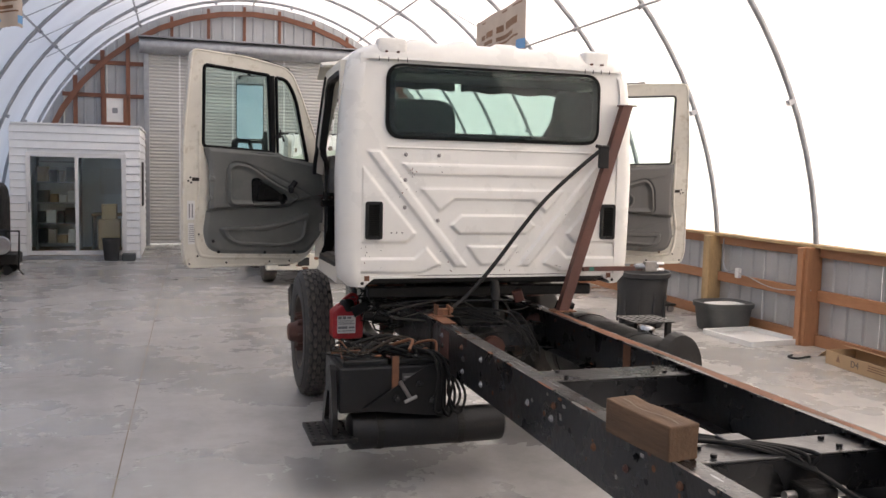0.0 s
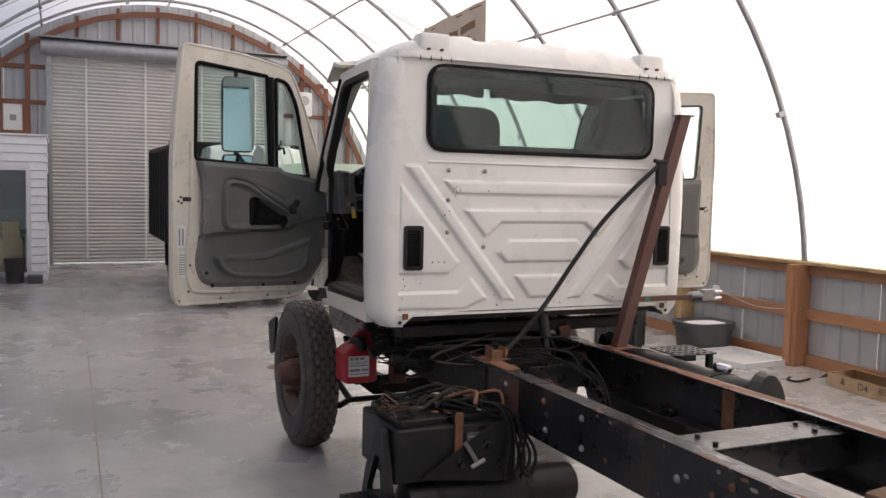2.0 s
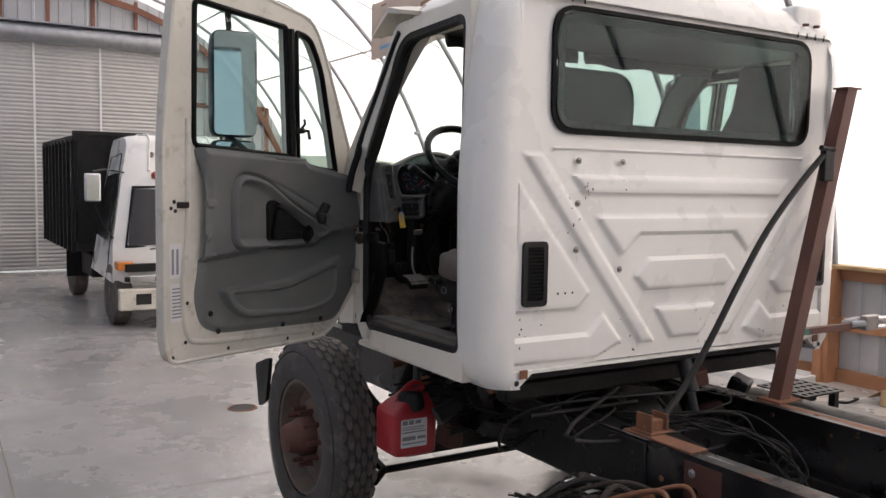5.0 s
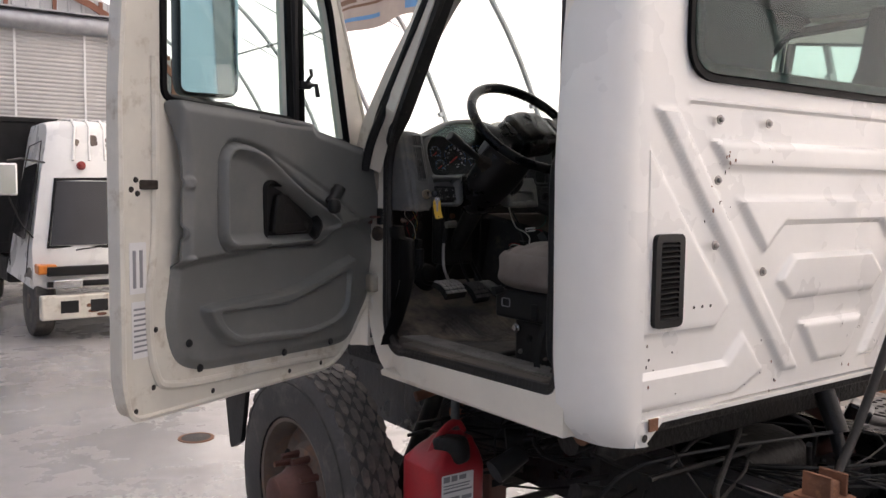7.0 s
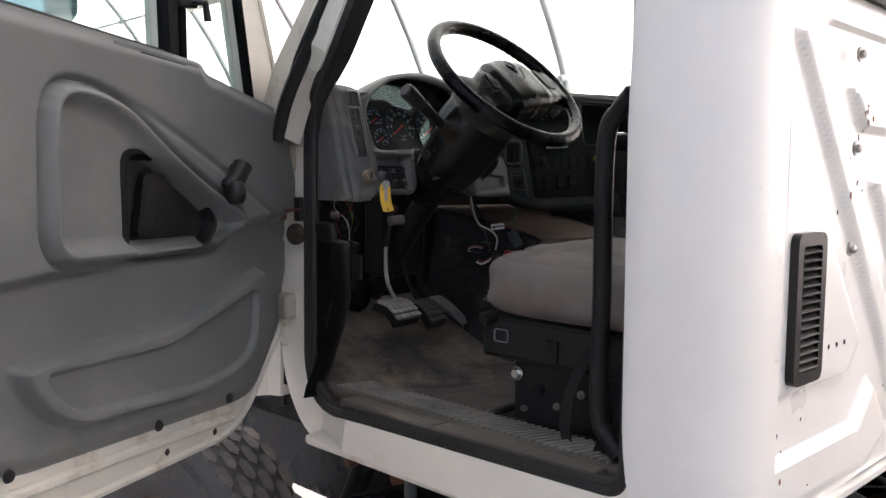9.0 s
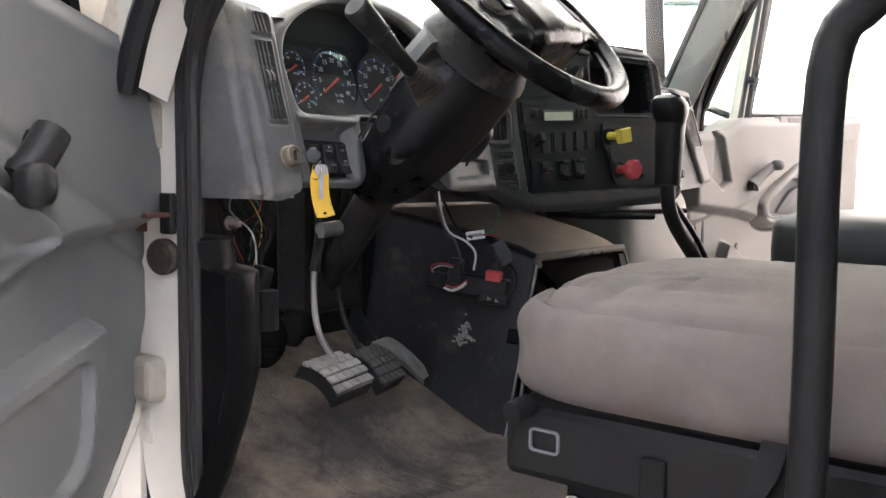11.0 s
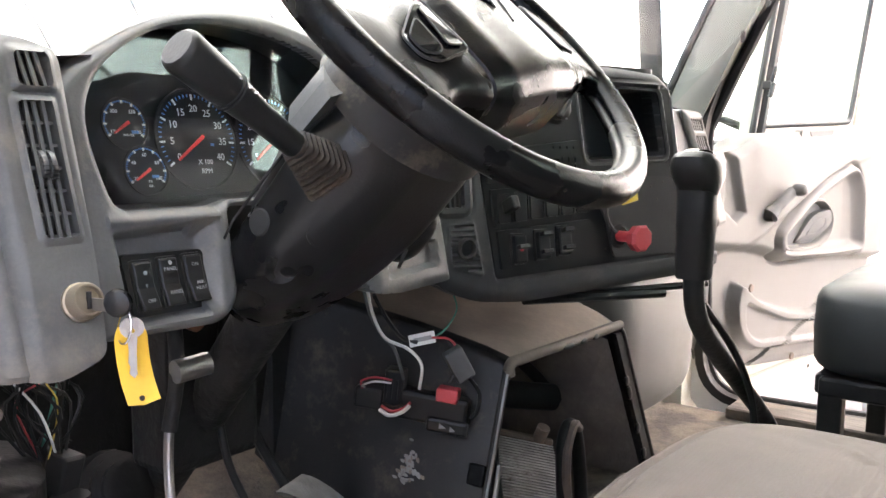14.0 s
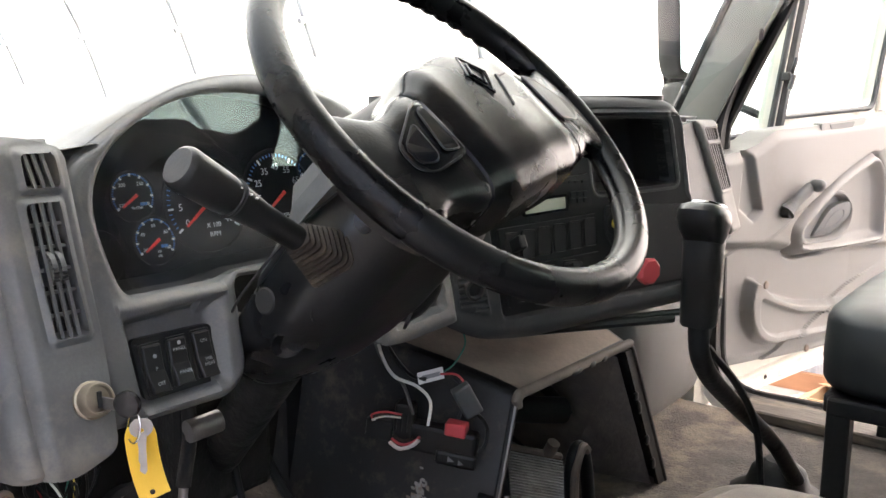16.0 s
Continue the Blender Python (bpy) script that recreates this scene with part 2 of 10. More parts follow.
M = dict(
    concrete=mat("concrete", (0.40, 0.387, 0.369), 0.24, spec=0.85, var=0.30, scale=0.5, fine=9, bump=0.04, dirt=(0.24, 0.227, 0.21), amount=0.13, dscale=0.8, soft=0.3),
    joint=mat("joint", (0.22, 0.17, 0.12), 0.9),
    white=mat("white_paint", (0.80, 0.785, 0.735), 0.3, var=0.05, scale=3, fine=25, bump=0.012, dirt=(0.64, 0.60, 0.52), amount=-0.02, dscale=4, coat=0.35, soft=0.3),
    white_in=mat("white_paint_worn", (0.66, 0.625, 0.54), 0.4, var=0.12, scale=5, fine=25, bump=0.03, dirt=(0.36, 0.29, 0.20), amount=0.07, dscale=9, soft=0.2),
    white_jamb=mat("white_jamb_paint", (0.77, 0.73, 0.635), 0.35, var=0.07, scale=4, fine=30, bump=0.02, dirt=(0.50, 0.43, 0.31), amount=0.03, dscale=7, coat=0.2, soft=0.3),
    hinge_paint=mat("worn_hinge_paint", (0.34, 0.31, 0.255), 0.5, var=0.2, scale=18, fine=60, bump=0.1, dirt=(0.22, 0.20, 0.15), amount=0.08, dscale=20, soft=0.25),
    sill_metal=mat("dusty_sill_metal", (0.27, 0.25, 0.225), 0.5, metal=0.2, var=0.35, scale=9, fine=80, bump=0.15, dirt=(0.09, 0.078, 0.065), amount=0.1, dscale=14, soft=0.25),
    sill_dust=mat("dusty_sill_rubber", (0.10, 0.085, 0.07), 0.75, var=0.45, scale=10, fine=70, bump=0.3, dirt=(0.28, 0.225, 0.17), amount=0.09, dscale=12, soft=0.25, stretch=(1, 0.25, 1)),
    tank=mat("dusty_tank_paint", (0.0085, 0.0088, 0.0095), 0.42, var=0.35, scale=5, fine=70, bump=0.15, dirt=(0.06, 0.055, 0.05), amount=0.06, dscale=6, soft=0.3, spec=0.35),
    switch_ink=mat("faded_print", (0.30, 0.31, 0.32), 0.6),
    chip=mat("paint_chip", (0.03, 0.025, 0.02), 0.8),
    siding=mat("siding", (0.82, 0.83, 0.84), 0.5, var=0.05, bump=0.02),
    metal_wall=mat("metal_wall", (0.42, 0.43, 0.44), 0.45, metal=0.3, var=0.15, scale=2, bump=0.03),
    galv=mat("galvanised", (0.36, 0.37, 0.385), 0.45, metal=0.7, var=0.2, scale=8, bump=0.03),
    rollup=mat("rollup_paint", (0.48, 0.475, 0.455), 0.5, var=0.1, scale=1.5, fine=20, bump=0.02),
    wood_red=mat("stained_wood", (0.36, 0.17, 0.085), 0.65, var=0.35, scale=3, fine=40, bump=0.15, stretch=(1, 1, 0.25)),
    wood_redh=mat("stained_wood_rail", (0.36, 0.17, 0.085), 0.65, var=0.35, scale=3, fine=40, bump=0.15, stretch=(1, 0.2, 1)),
    wood_girt=mat("dark_girt", (0.21, 0.085, 0.05), 0.7, var=0.3, scale=3, fine=40, bump=0.1),
    wood_pale=mat("pale_timber", (0.42, 0.29, 0.15), 0.65, var=0.4, scale=4, fine=50, bump=0.15, stretch=(1, 1, 0.3)),
    wood_block=mat("weathered_block", (0.155, 0.088, 0.048), 0.8, var=0.5, scale=6, fine=70, bump=0.5, stretch=(1, 0.12, 1), dirt=(0.10, 0.07, 0.05), amount=0.05, dscale=10, soft=0.2),
    frame=mat("chassis_paint", (0.0115, 0.0118, 0.013), 0.30, var=0.4, scale=5, fine=30, bump=0.2, dirt=(0.085, 0.05, 0.032), amount=0.035, dscale=6, spec=0.5, soft=0.14),
    grime=mat("greasy_black", (0.020, 0.019, 0.0175), 0.5, var=0.4, scale=7, fine=50, bump=0.4, dirt=(0.05, 0.04, 0.032), amount=0.0, dscale=9, spec=0.2, soft=0.15),
    rust=mat("rust", (0.22, 0.095, 0.05), 0.8, var=0.4, scale=7, fine=60, bump=0.3, dirt=(0.33, 0.16, 0.075), amount=0.04),
    rust_dark=mat("rusty_primer", (0.115, 0.045, 0.032), 0.6, var=0.3, scale=5, fine=60, bump=0.12),
    tyre=mat("tyre_rubber", (0.085, 0.078, 0.070), 0.8, var=0.45, scale=8, fine=60, bump=0.25, dirt=(0.26, 0.215, 0.175), amount=0.14, dscale=5, soft=0.3),
    rim=mat("rusty_rim", (0.15, 0.115, 0.092), 0.7, var=0.35, scale=8, bump=0.2, dirt=(0.24, 0.125, 0.07), amount=0.09, dscale=7, soft=0.2),
    black=mat("black_plastic", (0.016, 0.016, 0.0155), 0.38, spec=0.25, var=0.2, scale=6, fine=300, bump=0.1, dist=0.002, dirt=(0.022, 0.021, 0.019), amount=0.0, soft=0.3),
    blackm=mat("black_metal", (0.020, 0.0195, 0.019), 0.4, var=0.3, scale=6, fine=80, bump=0.15, spec=0.16, dirt=(0.03, 0.026, 0.022), amount=0.02, soft=0.2),
    rubber=mat("black_rubber", (0.016, 0.0157, 0.015), 0.5, var=0.3, scale=9, fine=90, bump=0.1, dirt=(0.035, 0.031, 0.027), amount=-0.03, dscale=9, spec=0.15, soft=0.2),
    dash=mat("dash_plastic", (0.096, 0.096, 0.0935), 0.42, var=0.34, scale=13, fine=350, bump=0.12, dirt=(0.175, 0.155, 0.13), amount=0.10, dscale=11, dist=0.002, spec=0.4, soft=0.2),
    dash_mid=mat("centre_frame_plastic", (0.046, 0.0465, 0.046), 0.45, var=0.3, scale=10, fine=350, bump=0.12, dirt=(0.10, 0.092, 0.08), amount=0.07, dscale=12, dist=0.002, spec=0.35, soft=0.25),
    dash_top=mat("dash_top_plastic", (0.13, 0.131, 0.128), 0.6, var=0.15, scale=6, fine=350, bump=0.1, dirt=(0.2, 0.19, 0.18), amount=0.1, dscale=5, dist=0.002, spec=0.3, soft=0.3),
    panel=mat("panel_plastic", (0.014, 0.0142, 0.0145), 0.5, var=0.2, scale=8, fine=350, bump=0.1, dirt=(0.035, 0.031, 0.028), amount=0.0, dist=0.002, spec=0.2, soft=0.3),
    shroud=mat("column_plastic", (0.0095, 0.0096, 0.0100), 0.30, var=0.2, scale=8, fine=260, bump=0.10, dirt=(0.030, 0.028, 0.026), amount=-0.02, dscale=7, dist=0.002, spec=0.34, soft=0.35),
    leather=mat("wheel_leather", (0.0062, 0.0062, 0.0064), 0.27, var=0.3, scale=14, fine=500, bump=0.14, dist=0.002, spec=0.18),
    trim=mat("door_trim_grey", (0.142, 0.147, 0.138), 0.5, var=0.2, scale=3, fine=420, bump=0.15, dirt=(0.215, 0.205, 0.185), amount=0.1, dscale=3.0, dist=0.002, soft=0.3),
    # copy of the grey door trim, its colour toned for the brighter passenger side
    trim_r=mat("door_trim_lit", (0.138, 0.132, 0.122), 0.55, var=0.08, scale=4, fine=420, bump=0.12, dist=0.002, dirt=(0.14, 0.127, 0.112), amount=0.05, dscale=4, soft=0.3),
    seat=mat("seat_cloth", (0.195, 0.166, 0.145), 0.9, var=0.2, scale=7, fine=600, bump=0.35, dirt=(0.125, 0.10, 0.083), amount=0.13, dscale=5, dist=0.002, soft=0.3, weave=0.0045),
    arm=mat("armrest_vinyl", (0.027, 0.030, 0.029), 0.5, var=0.2, scale=8, fine=300, bump=0.1, dist=0.002),
    kick=mat("kick_panel_plastic", (0.0085, 0.0085, 0.0088), 0.42, var=0.4, scale=7, fine=90, bump=0.12, dirt=(0.030, 0.027, 0.024), amount=0.03, dscale=9, spec=0.12, soft=0.3),
    rim_dust=mat("dusty_collar_plastic", (0.13, 0.108, 0.086), 0.8, var=0.35, scale=14, fine=120, bump=0.15, dirt=(0.03, 0.027, 0.024), amount=0.0, dscale=16, soft=0.25, dist=0.002),
    console_in=mat("console_liner", (0.19, 0.16, 0.135), 0.85, var=0.4, scale=10, fine=90, bump=0.25, dirt=(0.085, 0.07, 0.055), amount=0.06, dscale=9, soft=0.3),
    mat_floor=mat("floor_mat", (0.088, 0.076, 0.065), 0.85, var=0.55, scale=14, fine=150, bump=0.5, dirt=(0.33, 0.26, 0.19), amount=0.15, dscale=6, soft=0.36, y_ramp=(0.75, 1.12)),
    console=mat("console_black", (0.016, 0.0155, 0.0148), 0.52, var=0.45, scale=9, fine=200, bump=0.12, dirt=(0.10, 0.082, 0.064), amount=0.075, dscale=13, spec=0.35, soft=0.22, dist=0.003),
    console_top=mat("console_top", (0.24, 0.195, 0.155), 0.75, var=0.3, scale=9, fine=120, bump=0.12, dirt=(0.23, 0.18, 0.14), amount=0.02, dscale=6),
    # near-black standing in for the shade inside holes, slots and recesses
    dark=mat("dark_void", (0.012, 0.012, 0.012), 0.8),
    chrome=mat("chrome", (0.62, 0.62, 0.62), 0.2, metal=1.0, var=0.1, bump=0.0),
    steel=mat("bare_steel", (0.36, 0.34, 0.32), 0.4, metal=0.9, var=0.3, scale=20, bump=0.1),
    red=mat("red_plastic", (0.42, 0.022, 0.03), 0.38, var=0.2, scale=8, bump=0.05),
    redk=mat("knob_red", (0.55, 0.06, 0.07), 0.45, var=0.1),
    yellowk=mat("knob_yellow", (0.68, 0.52, 0.08), 0.45, var=0.1),
    tag=mat("yellow_tag", (0.74, 0.44, 0.03), 0.5, var=0.08, dirt=(0.5, 0.33, 0.05), amount=-0.05),
    cardboard=mat("cardboard", (0.42, 0.29, 0.17), 0.85, var=0.12, scale=6, bump=0.05),
    tub=mat("grey_tub", (0.075, 0.08, 0.08), 0.6, var=0.3, scale=6, bump=0.1, dirt=(0.2, 0.19, 0.17), amount=0.0),
    bin=mat("black_bin", (0.03, 0.031, 0.033), 0.6, var=0.3, scale=6, bump=0.1),
    tray=mat("white_tray", (0.72, 0.72, 0.71), 0.45, var=0.06),
    label=mat("white_label", (0.72, 0.71, 0.69), 0.6, var=0.08, fine=90),
    ink=mat("ink", (0.03, 0.03, 0.035), 0.6),
    greyink=mat("grey_ink", (0.25, 0.25, 0.26), 0.6),
    banner=mat("banner_cloth", (0.40, 0.335, 0.285), 0.8, var=0.15, scale=3, bump=0.05),
    blueink=mat("blue_print", (0.10, 0.26, 0.48), 0.7),
    brownink=mat("brown_print", (0.16, 0.08, 0.04), 0.7),
    mark=mat("dial_white", (0.75, 0.77, 0.8), 0.5, var=0.03),
    bluemark=mat("dial_blue", (0.08, 0.25, 0.6), 0.5, var=0.03),
    needle=mat("needle_red", (0.85, 0.05, 0.04), 0.4, var=0.03),
    lcd=mat("lcd_face", (0.45, 0.47, 0.36), 0.3, var=0.05),
    amber=mat("amber_lens", (0.65, 0.20, 0.03), 0.3),
    redlens=mat("red_lens", (0.30, 0.03, 0.02), 0.3),
    green=mat("green_wire", (0.03, 0.20, 0.15), 0.5),
    wwire=mat("white_wire", (0.62, 0.62, 0.58), 0.5),
    rwire=mat("red_wire", (0.40, 0.04, 0.05), 0.5),
    ywire=mat("yellow_wire", (0.5, 0.36, 0.06), 0.5),
    mirror=mat("mirror_face", (0.74, 0.83, 0.90), 0.03, metal=1.0, var=0.02, bump=0.0),
    dashd=mat("centre_plastic", (0.024, 0.0243, 0.0245), 0.48, var=0.25, scale=7, fine=350, bump=0.12, dirt=(0.05, 0.046, 0.041), amount=0.06, dscale=6, dist=0.002, spec=0.22, soft=0.3),
    gloss=mat("gloss_black", (0.012, 0.012, 0.013), 0.16, var=0.2, scale=9, bump=0.0),
    padd=mat("dusty_pedal_rubber", (0.10, 0.095, 0.088), 0.75, var=0.4, scale=30, fine=120, bump=0.3, dirt=(0.20, 0.185, 0.16), amount=0.06, dscale=25),
    padw=mat("worn_pedal_rubber", (0.30, 0.29, 0.27), 0.7, var=0.4, scale=30, fine=120, bump=0.3, dirt=(0.12, 0.105, 0.088), amount=0.04, dscale=22),
    sealw=mat("weathered_seal", (0.030, 0.028, 0.026), 0.55, var=0.4, scale=6, fine=60, bump=0.25, dirt=(0.14, 0.12, 0.10), amount=0.0, dscale=40, stretch=(1, 1, 0.05), soft=0.14, spec=0.3),
    pillar_g=mat("shaded_pillar_paint", (0.13, 0.135, 0.11), 0.45, var=0.15, scale=6, fine=40, bump=0.03, dirt=(0.36, 0.35, 0.30), amount=0.04, dscale=6, soft=0.2),
    # grey of the column cover, also black door parts washed by haze
    cover_haze_grey=mat("column_and_haze_grey", (0.075, 0.077, 0.077), 0.5, var=0.3, scale=12, fine=220, bump=0.12, dirt=(0.15, 0.14, 0.125), amount=0.08, dscale=14, dist=0.002, spec=0.35, soft=0.25),
    boot_dust=mat("dusty_cone_plastic", (0.020, 0.019, 0.018), 0.55, var=0.4, scale=16, fine=120, bump=0.2, dirt=(0.14, 0.115, 0.09), amount=0.10, dscale=18, dist=0.002, spec=0.3, soft=0.25),
    boot=mat("cracked_boot", (0.036, 0.027, 0.020), 0.7, var=0.4, scale=20, fine=90, bump=0.3, dirt=(0.13, 0.10, 0.075), amount=0.08, dscale=24, soft=0.25, spec=0.25),
    tyre_side=mat("scuffed_sidewall", (0.060, 0.056, 0.052), 0.7, var=0.4, scale=6, fine=60, bump=0.2, dirt=(0.19, 0.17, 0.145), amount=0.10, dscale=7, soft=0.3),
    tyre_in=mat("tyre_groove", (0.040, 0.037, 0.034), 0.85, var=0.3, scale=8, fine=60, bump=0.2, dirt=(0.13, 0.112, 0.094), amount=0.08, dscale=6, soft=0.3),
    brass=mat("dull_lock_metal", (0.30, 0.25, 0.19), 0.45, metal=0.8, var=0.25, scale=25, fine=90, bump=0.1),
    seal_black=mat("glazing_rubber", (0.005, 0.005, 0.005), 0.5, var=0.2, scale=9, fine=90, bump=0.08, spec=0.1),
    hoodfg=fabric_mat("fibreglass_hood", (0.74, 0.80, 0.68), 0.6),
    glass=glass_mat("clear_glass", (0.90, 0.95, 0.94)),
    glass_t=glass_mat("green_glass", (0.86, 0.95, 0.925)),
    glass_lens=glass_mat("gauge_lens_plastic", (0.93, 0.94, 0.95), 1.0, 0.02, 0.055),
    glass_d=glass_mat("smoked_glass", (0.56, 0.66, 0.64), 0.6),
    fabric=fabric_mat("cover_fabric", (0.88, 0.88, 0.89), 0.72),
)

# ---- mesh tools ----
def part(name, bm, material, parent=None, label="", smooth=False, m=None):
    if m is not None:
        bm.transform(m)
        if m.determinant() < 0:
            bmesh.ops.reverse_faces(bm, faces=bm.faces)
    bm.normal_update()
    me = bpy.data.meshes.new(name)
    bm.to_mesh(me)
    bm.free()
    me.materials.append(M[material])
    if smooth:
        for p in me.polygons:
            p.use_smooth = True
        me.set_sharp_from_angle(angle=radians(38))
    ob = new(name, me)
    ob.parent = parent
    if label:
        ob["label"] = label
    return ob


def thing(name, label, category, at=(0, 0, 0), rz=0, group="", kind=""):
    ob = new(name)
    ob.empty_display_size = 0.1
    ob.matrix_basis = pose(*at, 0, 0, rz)
    return tagged(ob, label, category, group, kind)


def solo(name, bm, material, label, category, smooth=False, group="", kind=""):
    return tagged(part(name, bm, material, None, "", smooth), label, category, group, kind)


def bx(x0, x1, y0, y1, z0, z1, bevel=0.0, seg=2, bm=None):
    out = bmesh.new()
    bmesh.ops.create_cube(out, size=1)
    for v in out.verts:
        v.co = Vector(((x0 + x1) / 2 + v.co.x * (x1 - x0), (y0 + y1) / 2 + v.co.y * (y1 - y0), (z0 + z1) / 2 + v.co.z * (z1 - z0)))
    if bevel:
        bmesh.ops.bevel(out, geom=out.edges[:], offset=bevel, segments=seg, affect="EDGES", profile=0.5)
    return add(bm, out)


def add(bm, other):
    """Join other into bm."""
    if bm is None:
        return other
    vm = [bm.verts.new(v.co) for v in other.verts]
    other.verts.index_update()
    for f in other.faces:
        try:
            bm.faces.new([vm[v.index] for v in f.verts])
        except ValueError:
            pass
    other.free()
    return bm


def cyl(p0, p1, r0, r1=None, seg=16, bm=None, bevel=0.0):
    r1 = r0 if r1 is None else r1
    p0, p1 = Vector(p0), Vector(p1)
    out = bmesh.new()
    d = p1 - p0
    bmesh.ops.create_cone(out, cap_ends=True, segments=seg, radius1=r0, radius2=r1, depth=d.length)
    if bevel:
        ed = [e for e in out.edges if len(e.link_faces) == 2 and any(len(f.verts) > 4 for f in e.link_faces)]
        bmesh.ops.bevel(out, geom=ed, offset=bevel, segments=2, affect="EDGES", profile=0.5)
    out.transform(Matrix.Translation((p0 + p1) / 2) @ d.to_track_quat("Z", "Y").to_matrix().to_4x4())
    return add(bm, out)


def smooth_path(pts, n=6):
    """Catmull-Rom through pts."""
    p = [Vector(q) for q in pts]
    p = [p[0] * 2 - p[1]] + p + [p[-1] * 2 - p[-2]]
    out = []
    for i in range(1, len(p) - 2):
        for k in range(n):
            t = k / n
            a, b, c, d = p[i - 1], p[i], p[i + 1], p[i + 2]
            out.append(0.5 * ((2 * b) + (c - a) * t + (2 * a - 5 * b + 4 * c - d) * t * t + (3 * b - a - 3 * c + d) * t ** 3))
    return out + [p[-2]]


def tube(pts, r, seg=8, bm=None, closed=False, soft=0):
    pts = [Vector(p) for p in (smooth_path(pts, soft) if soft else pts)]
    radii = r if isinstance(r, (list, tuple)) else [r] * len(pts)
    out = bmesh.new()
    rings, up, n = [], None, len(pts)
    for i, p in enumerate(pts):
        a, b = pts[(i - 1) % n if closed else max(0, i - 1)], pts[(i + 1) % n if closed else min(n - 1, i + 1)]
        t = (b - a).normalized()
        if up is None:
            up = t.orthogonal()
        up = (up - t * up.dot(t)).normalized()
        s = t.cross(up)
        rr = radii[i] if i < len(radii) else radii[-1]
        rings.append([out.verts.new(p + (up * math.cos(2 * math.pi * k / seg) + s * math.sin(2 * math.pi * k / seg)) * rr) for k in range(seg)])
    for i in range(n if closed else n - 1):
        for k in range(seg):
            out.faces.new((rings[i][k], rings[i][(k + 1) % seg], rings[(i + 1) % n][(k + 1) % seg], rings[(i + 1) % n][k]))
    if not closed:
        out.faces.new(rings[0][::-1])
        out.faces.new(rings[-1])
    return add(bm, out)


def loft(rings, caps=True, bm=None, loop=True):
    out = bmesh.new()
    vs = [[out.verts.new(p) for p in r] for r in rings]
    n = len(vs[0])
    for a, b in zip(vs, vs[1:]):
        for k in range(n if loop else n - 1):
            out.faces.new((a[k], a[(k + 1) % n], b[(k + 1) % n], b[k]))
    if caps and loop:
        out.faces.new(vs[0][::-1])
        out.faces.new(vs[-1])
    return add(bm, out)


def rounded(pts, r, n=5):
    """A 2D polygon with its corners rounded; r is one radius or one for each corner."""
    out, k = [], len(pts)
    for i in range(k):
        rr = r[i] if isinstance(r, (list, tuple)) else r
        p, a, b = Vector(pts[i]), Vector(pts[i - 1]), Vector(pts[(i + 1) % k])
        u, v = (a - p), (b - p)
        d = min(rr, u.length * 0.49, v.length * 0.49)
        if d <= 1e-5:
            out.append((p.x, p.y))
            continue
        s, e = p + u.normalized() * d, p + v.normalized() * d
        for j in range(n + 1):
            t = j / n
            q = s * (1 - t) ** 2 + p * 2 * t * (1 - t) + e * t * t
            out.append((q.x, q.y))
    return out


def rrect(x0, x1, z0, z1, r, n=5):
    return rounded([(x0, z0), (x1, z0), (x1, z1), (x0, z1)], r, n)


def plate(outer, holes, d0, d1, fn=None, bm=None):
    """A flat plate with holes, between the depths d0 and d1; fn maps (u, depth, v) to a point."""
    fn = fn or (lambda u, d, v: (u, d, v))
    out = bmesh.new()
    sides = []
    for d in (d0, d1):
        loops, edges = [], []
        for lp in [outer] + list(holes):
            vs = [out.verts.new((u, d, v)) for u, v in lp]
            loops.append(vs)
            edges += [out.edges.new((vs[i], vs[(i + 1) % len(vs)])) for i in range(len(vs))]
        bmesh.ops.triangle_fill(out, use_beauty=True, use_dissolve=False, edges=edges, normal=(0, 1 if d == d1 else -1, 0))
        sides.append(loops)
    for a, b in zip(*sides):
        n = len(a)
        for i in range(n):
            out.faces.new((a[i], a[(i + 1) % n], b[(i + 1) % n], b[i]))
    bmesh.ops.recalc_face_normals(out, faces=out.faces)
    for v in out.verts:
        v.co = Vector(fn(*v.co))
    return add(bm, out)


def sdf(poly, X, Z):
    """Distance to a polygon's edge, negative inside, and the nearest edge points."""
    p = np.array(poly, float)
    best, nx, nz, inside = np.full(X.shape, 1e9), X.copy(), Z.copy(), np.zeros(X.shape, bool)
    for a, b in zip(p, np.roll(p, -1, 0)):
        e = b - a
        t = np.clip(((X - a[0]) * e[0] + (Z - a[1]) * e[1]) / max(1e-12, e @ e), 0, 1)
        qx, qz = a[0] + t * e[0], a[1] + t * e[1]
        d = np.hypot(X - qx, Z - qz)
        m = d < best
        best, nx, nz = np.where(m, d, best), np.where(m, qx, nx), np.where(m, qz, nz)
        c = (a[1] > Z) != (b[1] > Z)
        with np.errstate(divide="ignore", invalid="ignore"):
            c &= X < (b[0] - a[0]) * (Z - a[1]) / (b[1] - a[1]) + a[0]
        inside ^= c
    return np.where(inside, -best, best), nx, nz


def step(d, w):
    t = np.clip(-d / w, 0, 1)
    return t * t * (3 - 2 * t)


